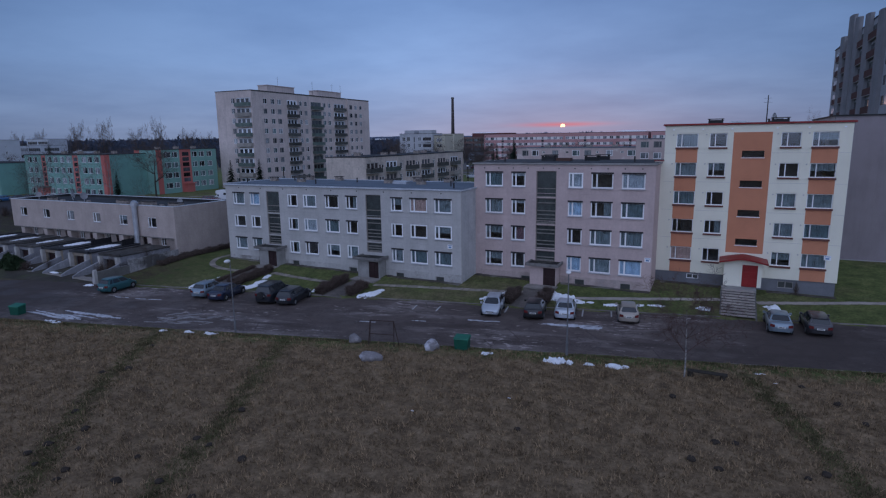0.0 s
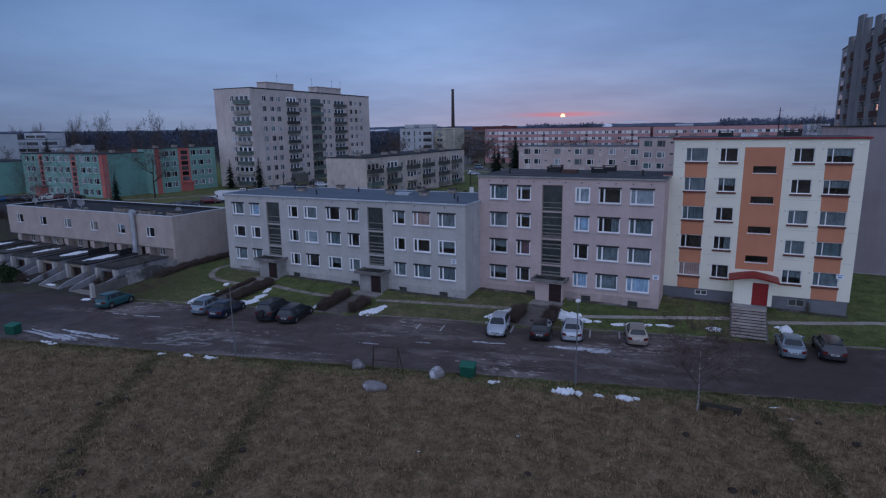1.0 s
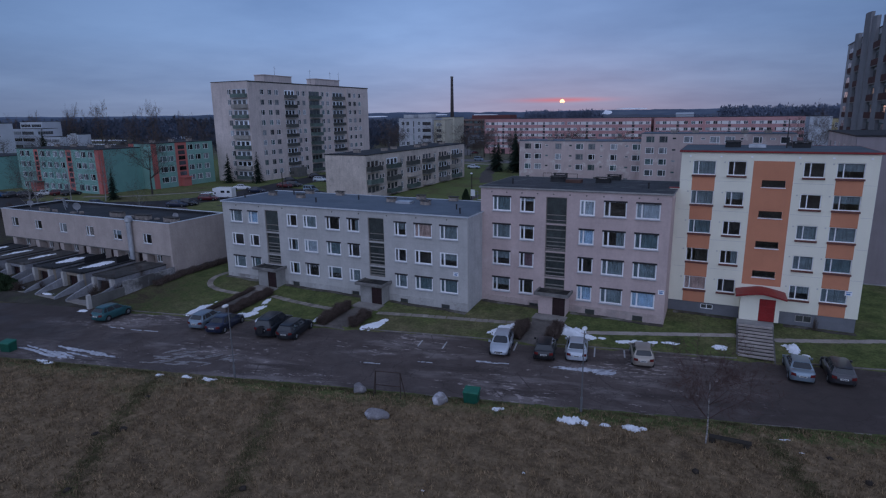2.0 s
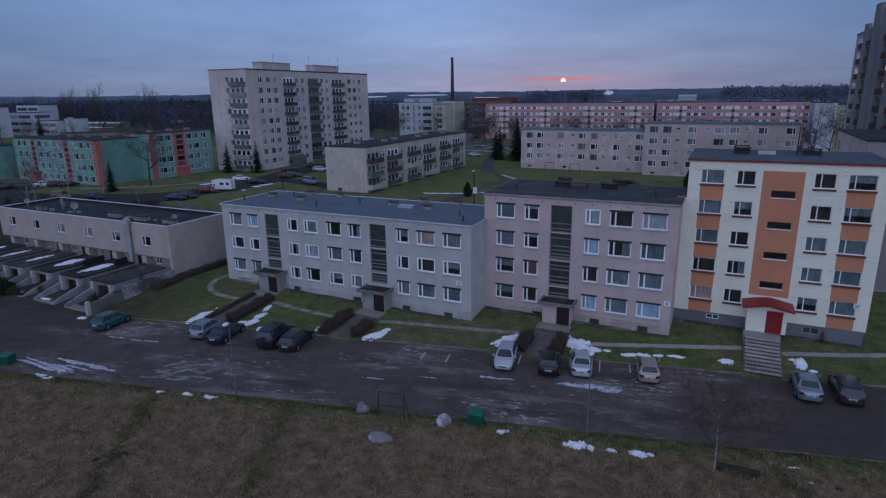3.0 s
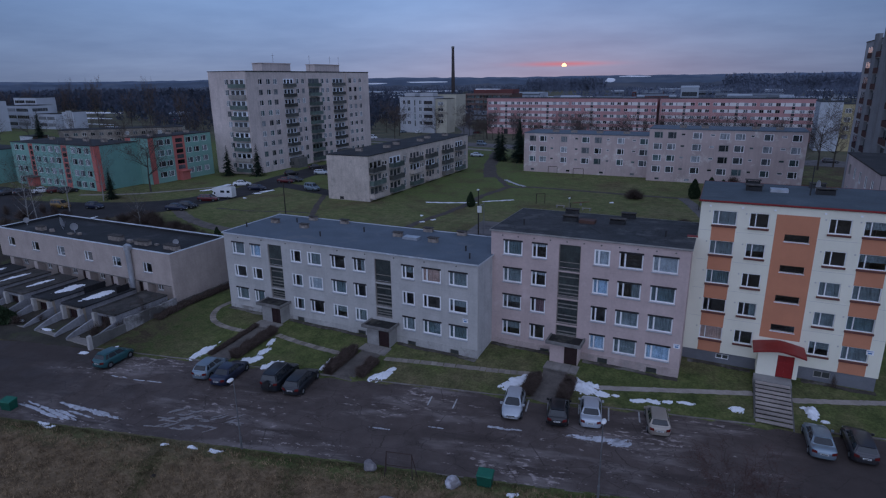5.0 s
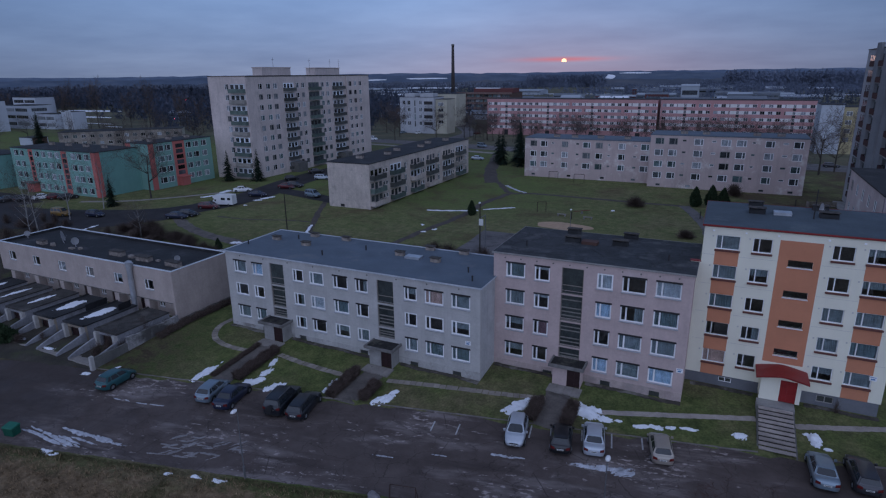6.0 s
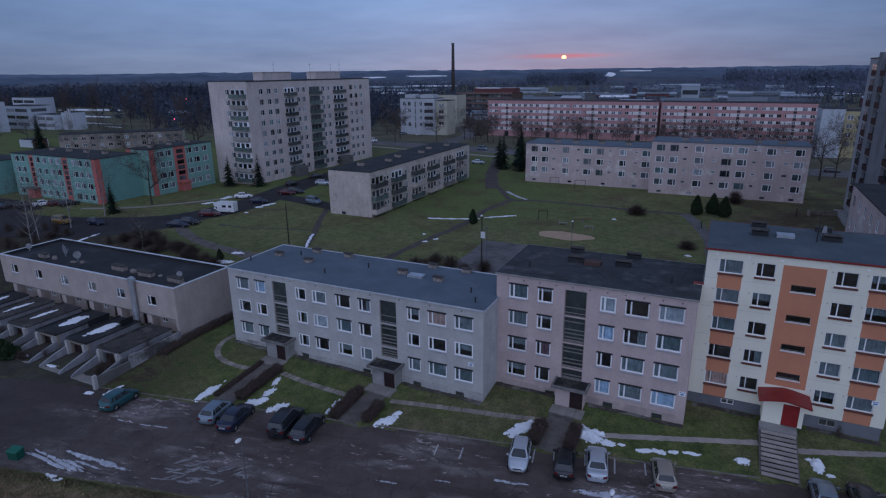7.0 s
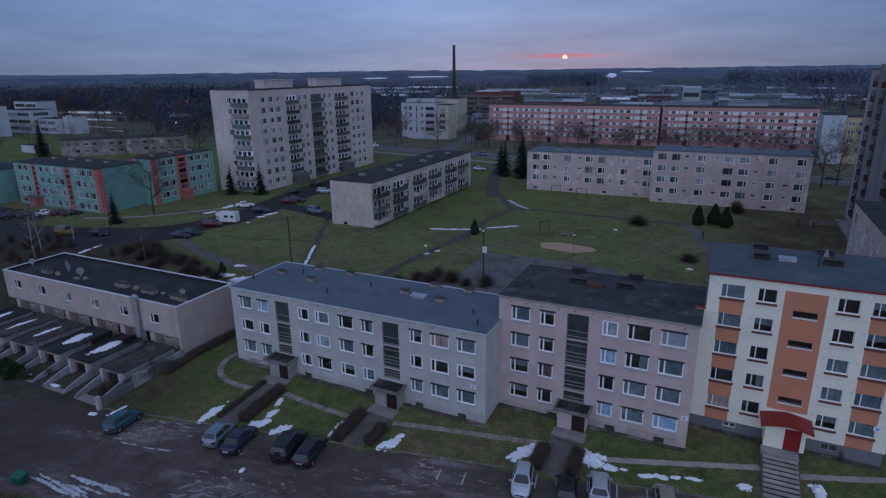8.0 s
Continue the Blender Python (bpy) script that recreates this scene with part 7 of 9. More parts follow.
def car(shape, paint, label, x, y, heading, z=0.06, rails=False, spare=False):
    """A parked car: its nose points along heading (degrees from +x)."""
    L, W, H, bonnet, belt, ws, rf, rb, rg, boot = SHAPES[shape]
    h2, w2 = L / 2, W / 2
    c = thing("car", pose(x, y, z, 0, 0, heading), label, "car", "parked cars")
    P = PAINT[paint]
    bm = bmesh.new()
    stations = [(-h2, w2 - 0.36, 0.38, boot - 0.30), (-h2 + 0.05, w2 - 0.20, 0.29, boot - 0.12), (-h2 + 0.16, w2 - 0.08, 0.25, boot - 0.03), (-h2 + 0.42, w2 - 0.02, 0.22, boot), (rg + 0.3, w2, 0.20, belt + 0.02), (0.0, w2, 0.20, belt),
                (ws, w2 - 0.01, 0.20, belt - 0.02), (ws + 0.30, w2 - 0.03, 0.21, bonnet + 0.01), (h2 - 0.55, w2 - 0.06, 0.22, bonnet - 0.07), (h2 - 0.25, w2 - 0.13, 0.23, bonnet - 0.17), (h2 - 0.08, w2 - 0.25, 0.27, bonnet - 0.28), (h2, w2 - 0.45, 0.36, bonnet - 0.40)]
    loft(bm, [ring_at(*s) for s in stations])
    body = part("body", bm, P, c, smooth=True)
    body.data.set_sharp_from_angle(angle=radians(48))
    # greenhouse: glass all round, roof and pillars over it
    g0, g1 = w2 - 0.06, w2 - 0.29

    def quad_ring(z, xf, xb, half):
        return [(xb, -half, z), (xf, -half, z), (xf, half, z), (xb, half, z)]
    lowz, top = belt - 0.05, H - 0.05
    lo, hi = quad_ring(lowz, ws + 0.05, rg - 0.02, g0), quad_ring(top, rf, rb, g1)
    bm = bmesh.new()
    prism(bm, lo, hi)
    bmesh.ops.bevel(bm, geom=[e for e in bm.edges if abs(e.verts[0].co.z - e.verts[1].co.z) > 0.1], offset=0.07, segments=2, affect="EDGES")
    part("cabin", bm, P, c)
    long = shape in ("estate", "off-roader", "van")
    sides = [(0.05, 0.29), (0.325, 0.61), (0.645, 0.93)] if long else [(0.07, 0.20), (0.235, 0.56), (0.595, 0.93)]

    def pane(name, quad, u0, u1, v0, v1, cut_):
        """A pane with clipped corners, set a little proud of the cabin's side."""
        a, b, d, e = (Vector(p) for p in quad)
        n = (b - a).cross(e - a).normalized() * 0.008
        spot = lambda u, v: a.lerp(b, u).lerp(e.lerp(d, u), v)
        cu, cv = cut_ * (u1 - u0), cut_ * (v1 - v0) * 1.4
        ring = [spot(u, v) for u, v in ((u0 + cu, v0), (u1 - cu, v0), (u1, v0 + cv), (u1, v1 - cv), (u1 - cu, v1), (u0 + cu, v1), (u0, v1 - cv), (u0, v0 + cv))]
        r = bmesh.new()
        prism(r, [p + n for p in ring], [p - n for p in ring])
        part(name, r, M["car_glass"], c)

    for i, nm in enumerate(("side_window", "windscreen", "side_window", "rear_window")):
        quad = (lo[i], lo[(i + 1) % 4], hi[(i + 1) % 4], hi[i])
        if nm == "side_window":
            for u0, u1 in sides:
                pane(nm, quad, u0 if i == 0 else 1 - u1, u1 if i == 0 else 1 - u0, 0.16, 0.88, 0.08)
        else:
            pane(nm, quad, 0.07, 0.93, 0.12 if nm == "windscreen" else 0.22, 0.90, 0.10)
    bm = bmesh.new()
    rr = [(rb - 0.10, g1 - 0.05, H - 0.055), (rb + 0.12, g1 + 0.01, H - 0.01), ((rf + rb) / 2, g1 + 0.02, H), (rf - 0.25, g1 + 0.01, H - 0.015), (rf + 0.08, g1 - 0.05, H - 0.06)]
    loft(bm, [[(px, -half, pz - 0.055), (px, half, pz - 0.055), (px, half - 0.03, pz - 0.01), (px, half - 0.15, pz), (px, -half + 0.15, pz), (px, -half + 0.03, pz - 0.01)] for px, half, pz in rr])
    roof = part("roof", bm, P, c, smooth=True)
    roof.data.set_sharp_from_angle(angle=radians(50))
    r = 0.36 if shape == "off-roader" else 0.31
    tm, rm = wheel_meshes(r)
    for wx in (h2 - 0.78, -h2 + 0.80):
        for s in (-1, 1):
            bm = bmesh.new()
            tube(bm, (0, s * (w2 - 0.16), 0), (0, s * (w2 + 0.004), 0), r + 0.055, r + 0.05, 16)
            part("wheel_arch", bm, M["trim_black"], c, m=Matrix.Translation((wx, 0, r)))
            wheel = put("wheel", tm, c, Matrix.Translation((wx, s * (w2 - 0.085), r)))
            put("rim", rm, wheel, Matrix.Translation((0, s * 0.03, 0)))
    for s in (-1, 1):
        bm = bmesh.new()
        q = [(h2 - 0.10, s * (w2 - 0.22), bonnet - 0.42), (h2 - 0.005, s * (w2 - 0.60), bonnet - 0.44), (h2 - 0.07, s * (w2 - 0.62), bonnet - 0.27), (h2 - 0.30, s * (w2 - 0.11), bonnet - 0.22)]
        prism(bm, q, [(px - 0.12, py, pz) for px, py, pz in q])
        part("headlight", bm, M["lamp_clear"], c)
        bm = bmesh.new()
        prism(bm, [(-h2 - 0.02, s * (w2 - 0.42), boot - 0.34), (-h2 + 0.08, s * (w2 - 0.09), boot - 0.32), (-h2 + 0.10, s * (w2 - 0.09), boot - 0.11), (-h2 - 0.01, s * (w2 - 0.40), boot - 0.13)], [(-h2 + 0.2, s * (w2 - 0.42), boot - 0.34), (-h2 + 0.3, s * (w2 - 0.10), boot - 0.32), (-h2 + 0.3, s * (w2 - 0.10), boot - 0.13), (-h2 + 0.2, s * (w2 - 0.40), boot - 0.15)])
        part("tail_light", bm, M["lamp_red"], c)
        bm = bmesh.new()
        box(bm, ws - 0.28, ws - 0.14, min(s * (w2 - 0.02), s * (w2 + 0.17)), max(s * (w2 - 0.02), s * (w2 + 0.17)), belt - 0.02, belt + 0.13)
        part("wing_mirror", bm, P if shape != "van" else M["trim_black"], c)
    for xe, sgn in ((h2, 1), (-h2, -1)):
        bm = bmesh.new()
        box(bm, min(xe - sgn * 0.25, xe + sgn * 0.03), max(xe - sgn * 0.25, xe + sgn * 0.03), -w2 + 0.30, w2 - 0.30, 0.30, 0.50)
        bmesh.ops.bevel(bm, geom=list(bm.edges), offset=0.04, segments=2, affect="EDGES")
        part("bumper", bm, M["trim_black"] if paint in ("slate", "wine") else P, c)
        bm = bmesh.new()
        zp = 0.36 if sgn > 0 else boot - 0.38
        box(bm, min(xe + sgn * 0.03, xe + sgn * 0.045), max(xe + sgn * 0.03, xe + sgn * 0.045), -0.26, 0.26, zp, zp + 0.12)
        plate = part("number_plate", bm, M["plate_white"], c)
        bm = bmesh.new()
        box(bm, min(xe + sgn * 0.045, xe + sgn * 0.049), max(xe + sgn * 0.045, xe + sgn * 0.049), -0.2, 0.2, zp + 0.03, zp + 0.09)
        part("bar", bm, M["plate_bar"], plate)
    bm = bmesh.new()
    box(bm, h2 - 0.06, h2 + 0.012, -w2 + 0.52, w2 - 0.52, bonnet - 0.44, bonnet - 0.32)
    part("grille", bm, M["trim_black"], c)
    if rails:
        for s in (-1, 1):
            bm = bmesh.new()
            tube(bm, (rf - 0.2, s * (g1 - 0.03), H + 0.03), (rb + 0.1, s * (g1 - 0.03), H + 0.03), 0.025, 0.025, 6)
            part("roof_rail", bm, M["rim"], c)
    if spare:
        bm = bmesh.new()
        tube(bm, (-h2 - 0.03, 0.1, 0.95), (-h2 - 0.25, 0.1, 0.95), 0.34, 0.32, 18)
        part("spare_wheel", bm, M["trim_black"], c)
    return c


IN = 101.5   # nose to the lawn, square to the kerb
car("hatchback", "teal", "teal hatchback car parked beside a white post", -57.35, 40.0, IN - 6)
car("hatchback", "ice", "ice blue hatchback parked nose to the lawn", -46.6, 42.4, IN)
car("saloon", "navy", "dark navy saloon car parked nose to the lawn", -44.15, 42.45, IN)
car("off-roader", "slate", "dark off-roader with roof rails and spare wheel", -39.1, 43.7, IN, rails=True, spare=True)
car("estate", "slate", "dark slate estate car parked beside a hedge", -36.85, 43.95, IN)
car("hatchback", "silver", "silver hatchback parked nose to the road", -17.75, 48.05, IN + 180)
car("hatchback", "black", "black hatchback with red tail lights", -14.05, 48.65, IN)
car("saloon", "silver", "silver saloon car with red tail lights", -11.6, 49.75, IN)
car("hatchback", "champagne", "champagne hatchback with red tail lights", -6.45, 50.6, IN)
car("saloon", "ice", "pale silver saloon car beside a snow heap", 4.9, 52.75, IN - 9)
car("estate", "graphite", "graphite estate car parked beside the lawn", 7.55, 53.4, IN - 9)
Y = 1.96
for shape, paint, x, y, hd in (("saloon", "navy", -104.5, 88.9, 20), ("hatchback", "slate", -103.9, 91.2, 20), ("estate", "wine", -105.6, 98.4, 20), ("saloon", "white", -112.9, 116.3, 35), ("saloon", "navy", -105.2, 113.2, 15),
                               ("saloon", "wine", -105.5, 124.1, 10), ("estate", "graphite", -104.6, 126.5, 10), ("van", "ice", -92.2, 117.7, -10), ("estate", "silver", -105.0, 138.8, 15), ("hatchback", "black", -112.4, 134.6, 60),
                               ("saloon", "graphite", -113.8, 147.5, 60), ("saloon", "silver", -79.5, 190.5, 0), ("van", "mustard", -130.7, 81.6, 10), ("hatchback", "navy", -122.8, 83.8, 10), ("saloon", "graphite", -157.5, 86.2, 80), ("estate", "graphite", -154.6, 88.0, 80), ("saloon", "white", -151.8, 90.6, 75),
                               ("hatchback", "wine", -149.0, 92.0, 75), ("estate", "black", -146.0, 93.2, 75), ("saloon", "blue", -160.5, 84.5, 80), ("estate", "graphite", 24.5, 213.0, 5), ("hatchback", "white", 30.5, 206.5, 5),
                               ("van", "white", -150.5, 238.5, -8), ("saloon", "ice", -158.7, 281.0, 80), ("hatchback", "white", -149.8, 281.4, 80), ("van", "ice", -92.2, 226.5, -10), ("saloon", "wine", -120.2, 290.0, 60)):
    car(shape, paint, f"{ {'wine': 'dark red', 'white': 'white', 'blue': 'blue', 'navy': 'navy blue', 'silver': 'silver', 'mustard': 'mustard yellow', 'ice': 'pale blue'}.get(paint, 'dark grey' if paint != 'teal' else 'light teal')} {shape} parked on a yard road", x, y, hd, gz(x, y) + 0.04)

# white camper van
camper = thing("camper_van", pose(-104.7, 102.2, Y, 0, 0, 194) @ Matrix.Diagonal((0.82, 0.82, 0.86, 1)), "white camper van with dark windows and an overcab bunk", "camper van")
bm = bmesh.new()
pr = [(-3.0, 0.45), (2.0, 0.45), (2.2, 1.0), (3.0, 1.2), (2.4, 1.9), (2.9, 2.1), (2.8, 2.75), (1.9, 2.95), (-2.9, 2.95), (-3.0, 2.6)]
prism(bm, [(a, -1.1, b) for a, b in pr], [(a, 1.1, b) for a, b in pr])
part("body", bm, PAINT["white"], camper)
for s in (-1, 1):
    for a, b, z0, z1 in ((-2.4, -1.5, 1.6, 2.2), (-0.8, 0.4, 1.6, 2.2), (1.9, 2.35, 1.25, 1.75)):
        bm = bmesh.new()
        box(bm, a, b, min(s * 1.1, s * 1.115), max(s * 1.1, s * 1.115), z0, z1)
        part("side_window", bm, M["car_glass"], camper)
    for wx in (-1.7, 1.9):
        w_ = put("wheel", wheel_meshes(0.33)[0], camper, Matrix.Translation((wx, s * 1.03, 0.33)))
        put("rim", wheel_meshes(0.33)[1], w_, Matrix.Translation((0, s * 0.03, 0)))
bm = bmesh.new()
prism(bm, [(2.98, -0.9, 1.24), (2.42, -0.9, 1.86), (2.42, 0.9, 1.86), (2.98, 0.9, 1.24)], [(3.0, -0.9, 1.26), (2.44, -0.9, 1.88), (2.44, 0.9, 1.88), (3.0, 0.9, 1.26)])
part("windscreen", bm, M["car_glass"], camper)

# ---------------------------------------------------------------- lamps and poles
M["pole_grey"] = mat("pole_grey", (0.20, 0.205, 0.215), 0.5, 0.15, 2, 20, 0.1, metal=0.5)
M["pole_wood"] = mat("pole_wood", (0.045, 0.038, 0.03), 0.9, 0.25, 2, 20, 0.3)
M["globe"] = mat("globe", (0.80, 0.80, 0.80), 0.3, 0.03, 2, 20, 0.0)


def street_lamp(x, y, h, wood=False):
    z = gz(x, y)
    lamp = thing("street_lamp", Matrix.Translation((x, y, z)), "dark wooden lamp post with a white head" if wood else "slim grey street lamp with a white oval head", "street lamp", "street lamps")
    bm = bmesh.new()
    tube(bm, (0, 0, -0.3), (0, 0, h), 0.11 if wood else 0.055, 0.08 if wood else 0.035, 10)
    if not wood:
        tube(bm, (0, 0, -0.1), (0, 0, 1.1), 0.085, 0.085, 10)
    part("pole", bm, M["pole_wood" if wood else "pole_grey"], lamp)
    bm = bmesh.new()
    tube(bm, (0, 0, h - 0.05), (0.08, -0.3, h + 0.12), 0.035, 0.03, 6)
    part("arm", bm, M["pole_grey"], lamp)
    bm = bmesh.new()
    bmesh.ops.create_uvsphere(bm, u_segments=12, v_segments=8, radius=0.5)
    for v in bm.verts:
        v.co = Vector((v.co.x * 0.34, v.co.y * 0.62, v.co.z * 0.26))
    part("head", bm, M["globe"], lamp, m=Matrix.Translation((0.08, -0.35, h + 0.15)), smooth=True)


street_lamp(-34.85, 34.15, 5.9)
street_lamp(-9.0, 39.7, 6.0)
street_lamp(-36.7, 86.6, 9.2, True)
street_lamp(-26.1, 100.0, 6.2, False)
bare_pole = thing("pole", Matrix.Translation((-71.4, 83.6, gz(-71.4, 83.6))), "tall dark bare wooden pole on the lawn", "pole")
bm = bmesh.new()
tube(bm, (0, 0, -0.3), (0, 0, 8.9), 0.11, 0.085, 10)
part("shaft", bm, M["pole_wood"], bare_pole)
bm = bmesh.new()
box(bm, -0.35, 0.35, -0.03, 0.03, -0.5, 0.5)
board = thing("notice_board", Matrix.Translation((-36.4, 86.3, 8.2)), "white board fixed to a lamp post", "board")
part("board", bm, M["plate_white"], board)
goal = thing("goal_frame", Matrix.Translation((-38.8, 92.0, 1.9)), "bare grey metal goal frame on the court", "goal")
bm = bmesh.new()
for a, b in (((0, 0, 0), (0, 0, 5.5)), ((0, 2.2, 0), (0, 2.2, 5.5)), ((0, 0, 5.5), (0, 2.2, 5.5))):
    tube(bm, a, b, 0.06, 0.06, 6)
part("tube_frame", bm, M["pole_grey"], goal)

# lit red lamps on masts far behind the green blocks
red_glow = bpy.data.materials.new("red_glow")
red_glow.use_nodes = True
red_glow.node_tree.nodes["Principled BSDF"].inputs["Base Color"].default_value = (0.6, 0.03, 0.05, 1)
red_glow.node_tree.nodes["Principled BSDF"].inputs["Emission Color"].default_value = (1.0, 0.10, 0.22, 1)
red_glow.node_tree.nodes["Principled BSDF"].inputs["Emission Strength"].default_value = 3.0
for x, y, z in ((-470.6, 420.0, 9.4), (-337.1, 290.0, 3.5)):
    mast = thing("signal_mast", Matrix.Translation((x, y, 1.5)), "thin mast with a lit red lamp", "mast", "signal masts")
    bm = bmesh.new()
    tube(bm, (0, 0, -1), (0, 0, z - 1.5), 0.12, 0.08, 8)
    part("pole", bm, M["pole_grey"], mast)
    bm = bmesh.new()
    bmesh.ops.create_uvsphere(bm, u_segments=10, v_segments=6, radius=0.42)
    part("lamp", bm, red_glow, mast, "glowing red lamp", m=Matrix.Translation((0, 0, z - 1.5)), smooth=True)

# bent tube railing at the court's edge
railing = thing("railing", Matrix.Translation((-16.04, 99.17, 1.93)), "bent pale tube railing at the court's edge", "railing")
for a, b in (((0, 0, -0.1), (0, 0, 1.1)), ((1.3, 0, -0.1), (1.3, 0, 1.1)), ((0, 0, 1.1), (1.3, 0, 1.1)), ((0, 0, 0.55), (1.3, 0, 0.55)), ((-0.9, 0.3, -0.1), (-0.9, 0.3, 1.5)), ((-0.9, 0.3, 0.9), (0, 0, 0.9))):
    bm = bmesh.new()
    tube(bm, a, b, 0.045, 0.045, 6)
    part("tube", bm, M["galvanised"], railing)

# rack for beating carpets
rack = thing("carpet_rack", Matrix.Translation((-22.1, 36.25, gz(-22.1, 36.25))), "rusty tube rack for beating carpets", "rack")
M["rust"] = mat("rust", (0.06, 0.04, 0.035), 0.9, 0.3, 3, 20, 0.2)
for a, b in (((-1.05, -0.45, -0.2), (-0.95, -0.2, 1.95)), ((0.95, 0.0, -0.2), (0.85, 0.2, 1.95)), ((-0.95, -0.2, 1.92), (0.85, 0.2, 1.92)), ((-0.98, -0.28, 0.9), (0.9, 0.12, 0.9)), ((-1.25, 0.1, -0.2), (-0.95, -0.2, 1.9)), ((1.1, 0.55, -0.2), (0.85, 0.2, 1.9))):
    bm = bmesh.new()
    tube(bm, a, b, 0.035, 0.035, 7)
    part("tube", bm, M["rust"], rack)

# green grit bins
M["bin_green"] = mat("bin_green", (0.010, 0.085, 0.055), 0.5, 0.12, 2, 20, 0.05)
M["bin_lid"] = mat("bin_lid", (0.016, 0.135, 0.088), 0.5, 0.12, 2, 20, 0.05)


def grit_bin(x, y, turn):
    b = thing("grit_bin", pose(x, y, gz(x, y) - 0.02, 0, 0, turn), "green grit bin with a lighter lid at the roadside", "bin", "grit bins")
    bm = bmesh.new()
    prism(bm, [(-0.48, -0.36, 0), (0.48, -0.36, 0), (0.48, 0.36, 0), (-0.48, 0.36, 0)], [(-0.54, -0.4, 0.82), (0.54, -0.4, 0.82), (0.54, 0.4, 0.90), (-0.54, 0.4, 0.90)])
    part("box", bm, M["bin_green"], b)
    bm = bmesh.new()
    prism(bm, [(-0.58, -0.44, 0.83), (0.58, -0.44, 0.83), (0.58, 0.44, 0.91), (-0.58, 0.44, 0.91)], [(-0.54, -0.4, 0.92), (0.54, -0.4, 0.92), (0.54, 0.4, 1.02), (-0.54, 0.4, 1.02)])
    part("lid", bm, M["bin_lid"], b, "lighter green lid")


grit_bin(-16.4, 38.1, 8)
grit_bin(-57.6, 30.2, 12)

# boulders
M["granite"] = mat("granite", (0.235, 0.22, 0.225), 0.9, 0.3, 1.2, 10, 0.5, stain=(0.58, 0.58, 0.63), cover=0.5)


def boulder(x, y, rx, ry, rz, turn, seed):
    bm = bmesh.new()
    bmesh.ops.create_icosphere(bm, subdivisions=3, radius=1.0)
    o = Vector((seed * 7.1, seed * 3.3, 0))
    for v in bm.verts:
        k = 1 + 0.30 * noise.noise(v.co * 1.2 + o) + 0.10 * noise.noise(v.co * 3.5 + o)
        v.co = Vector((v.co.x * rx * k, v.co.y * ry * k, v.co.z * rz * k))
    ob = new("boulder", mesh_of("boulder", bm, M["granite"], True))
    ob.matrix_basis = pose(x, y, gz(x, y) + rz * 0.45, 0, 0, turn)
    tagged(ob, "pale grey granite boulder in dead grass", "boulder", "boulders")


boulder(-21.3, 33.3, 0.85, 0.5, 0.42, 14, 1)
boulder(-24.6, 36.2, 0.55, 0.4, 0.42, -20, 2)
boulder(-18.3, 36.9, 0.55, 0.42, 0.55, 30, 3)

# plank bench
bench = thing("plank_bench", Matrix.Translation((0.1, 39.2, gz(0.1, 39.2))), "low dark plank bench on two stumps", "bench")
bm = bmesh.new()
box(bm, -1.15, 1.2, -0.22, 0.22, 0.36, 0.43)
part("plank", bm, M["pole_wood"], bench)
for x in (-0.95, 0.95):
    bm = bmesh.new()
    tube(bm, (x, 0, -0.1), (x, 0, 0.36), 0.2, 0.17, 10)
    part("stump", bm, M["pole_wood"], bench)
for x, y in ((-32.8, 121.0), (-27.4, 120.3)):
    b = thing("park_bench", Matrix.Translation((x, y, 1.9)), "pale park bench on the grass", "bench", "park benches")
    bm = bmesh.new()
    box(bm, -0.9, 0.9, -0.25, 0.25, 0.40, 0.47)
    part("seat", bm, M["paving"], b)
    for s in (-0.7, 0.7):
        bm = bmesh.new()
        box(bm, s - 0.08, s + 0.08, -0.22, 0.22, 0, 0.40)
        part("leg", bm, M["concrete"], b)

# play frames and carpet racks across the yard
M["play_red"] = mat("play_red", (0.16, 0.045, 0.035), 0.7, 0.2, 2, 14, 0.1)
seesaw = thing("seesaw", pose(-29.6, 124.9, 1.9, 0, 0, 8), "dull red seesaw on the grass", "seesaw")
bm = bmesh.new()
prism(bm, [(-1.7, -0.12, 0.30), (1.7, -0.12, 0.72), (1.7, 0.12, 0.72), (-1.7, 0.12, 0.30)], [(-1.7, -0.12, 0.40), (1.7, -0.12, 0.82), (1.7, 0.12, 0.82), (-1.7, 0.12, 0.40)])
part("beam", bm, M["play_red"], seesaw)
bm = bmesh.new()
prism(bm, [(-0.3, -0.2, -0.1), (0.3, -0.2, -0.1), (0.3, 0.2, -0.1), (-0.3, 0.2, -0.1)], [(-0.06, -0.14, 0.52), (0.06, -0.14, 0.52), (0.06, 0.14, 0.52), (-0.06, 0.14, 0.52)])
part("stand", bm, M["pole_grey"], seesaw)


def tube_rack(x, y, w, h, turn, name, label, category):
    ob = thing(name, pose(x, y, gz(x, y), 0, 0, turn), label, category, "tube frames in the yard")
    for a, b in (((-w / 2, 0, -0.2), (-w / 2, 0, h)), ((w / 2, 0, -0.2), (w / 2, 0, h)), ((-w / 2, 0, h), (w / 2, 0, h))):
        r = bmesh.new()
        tube(r, a, b, 0.07, 0.07, 6)
        part("tube", r, M["rust"], ob)


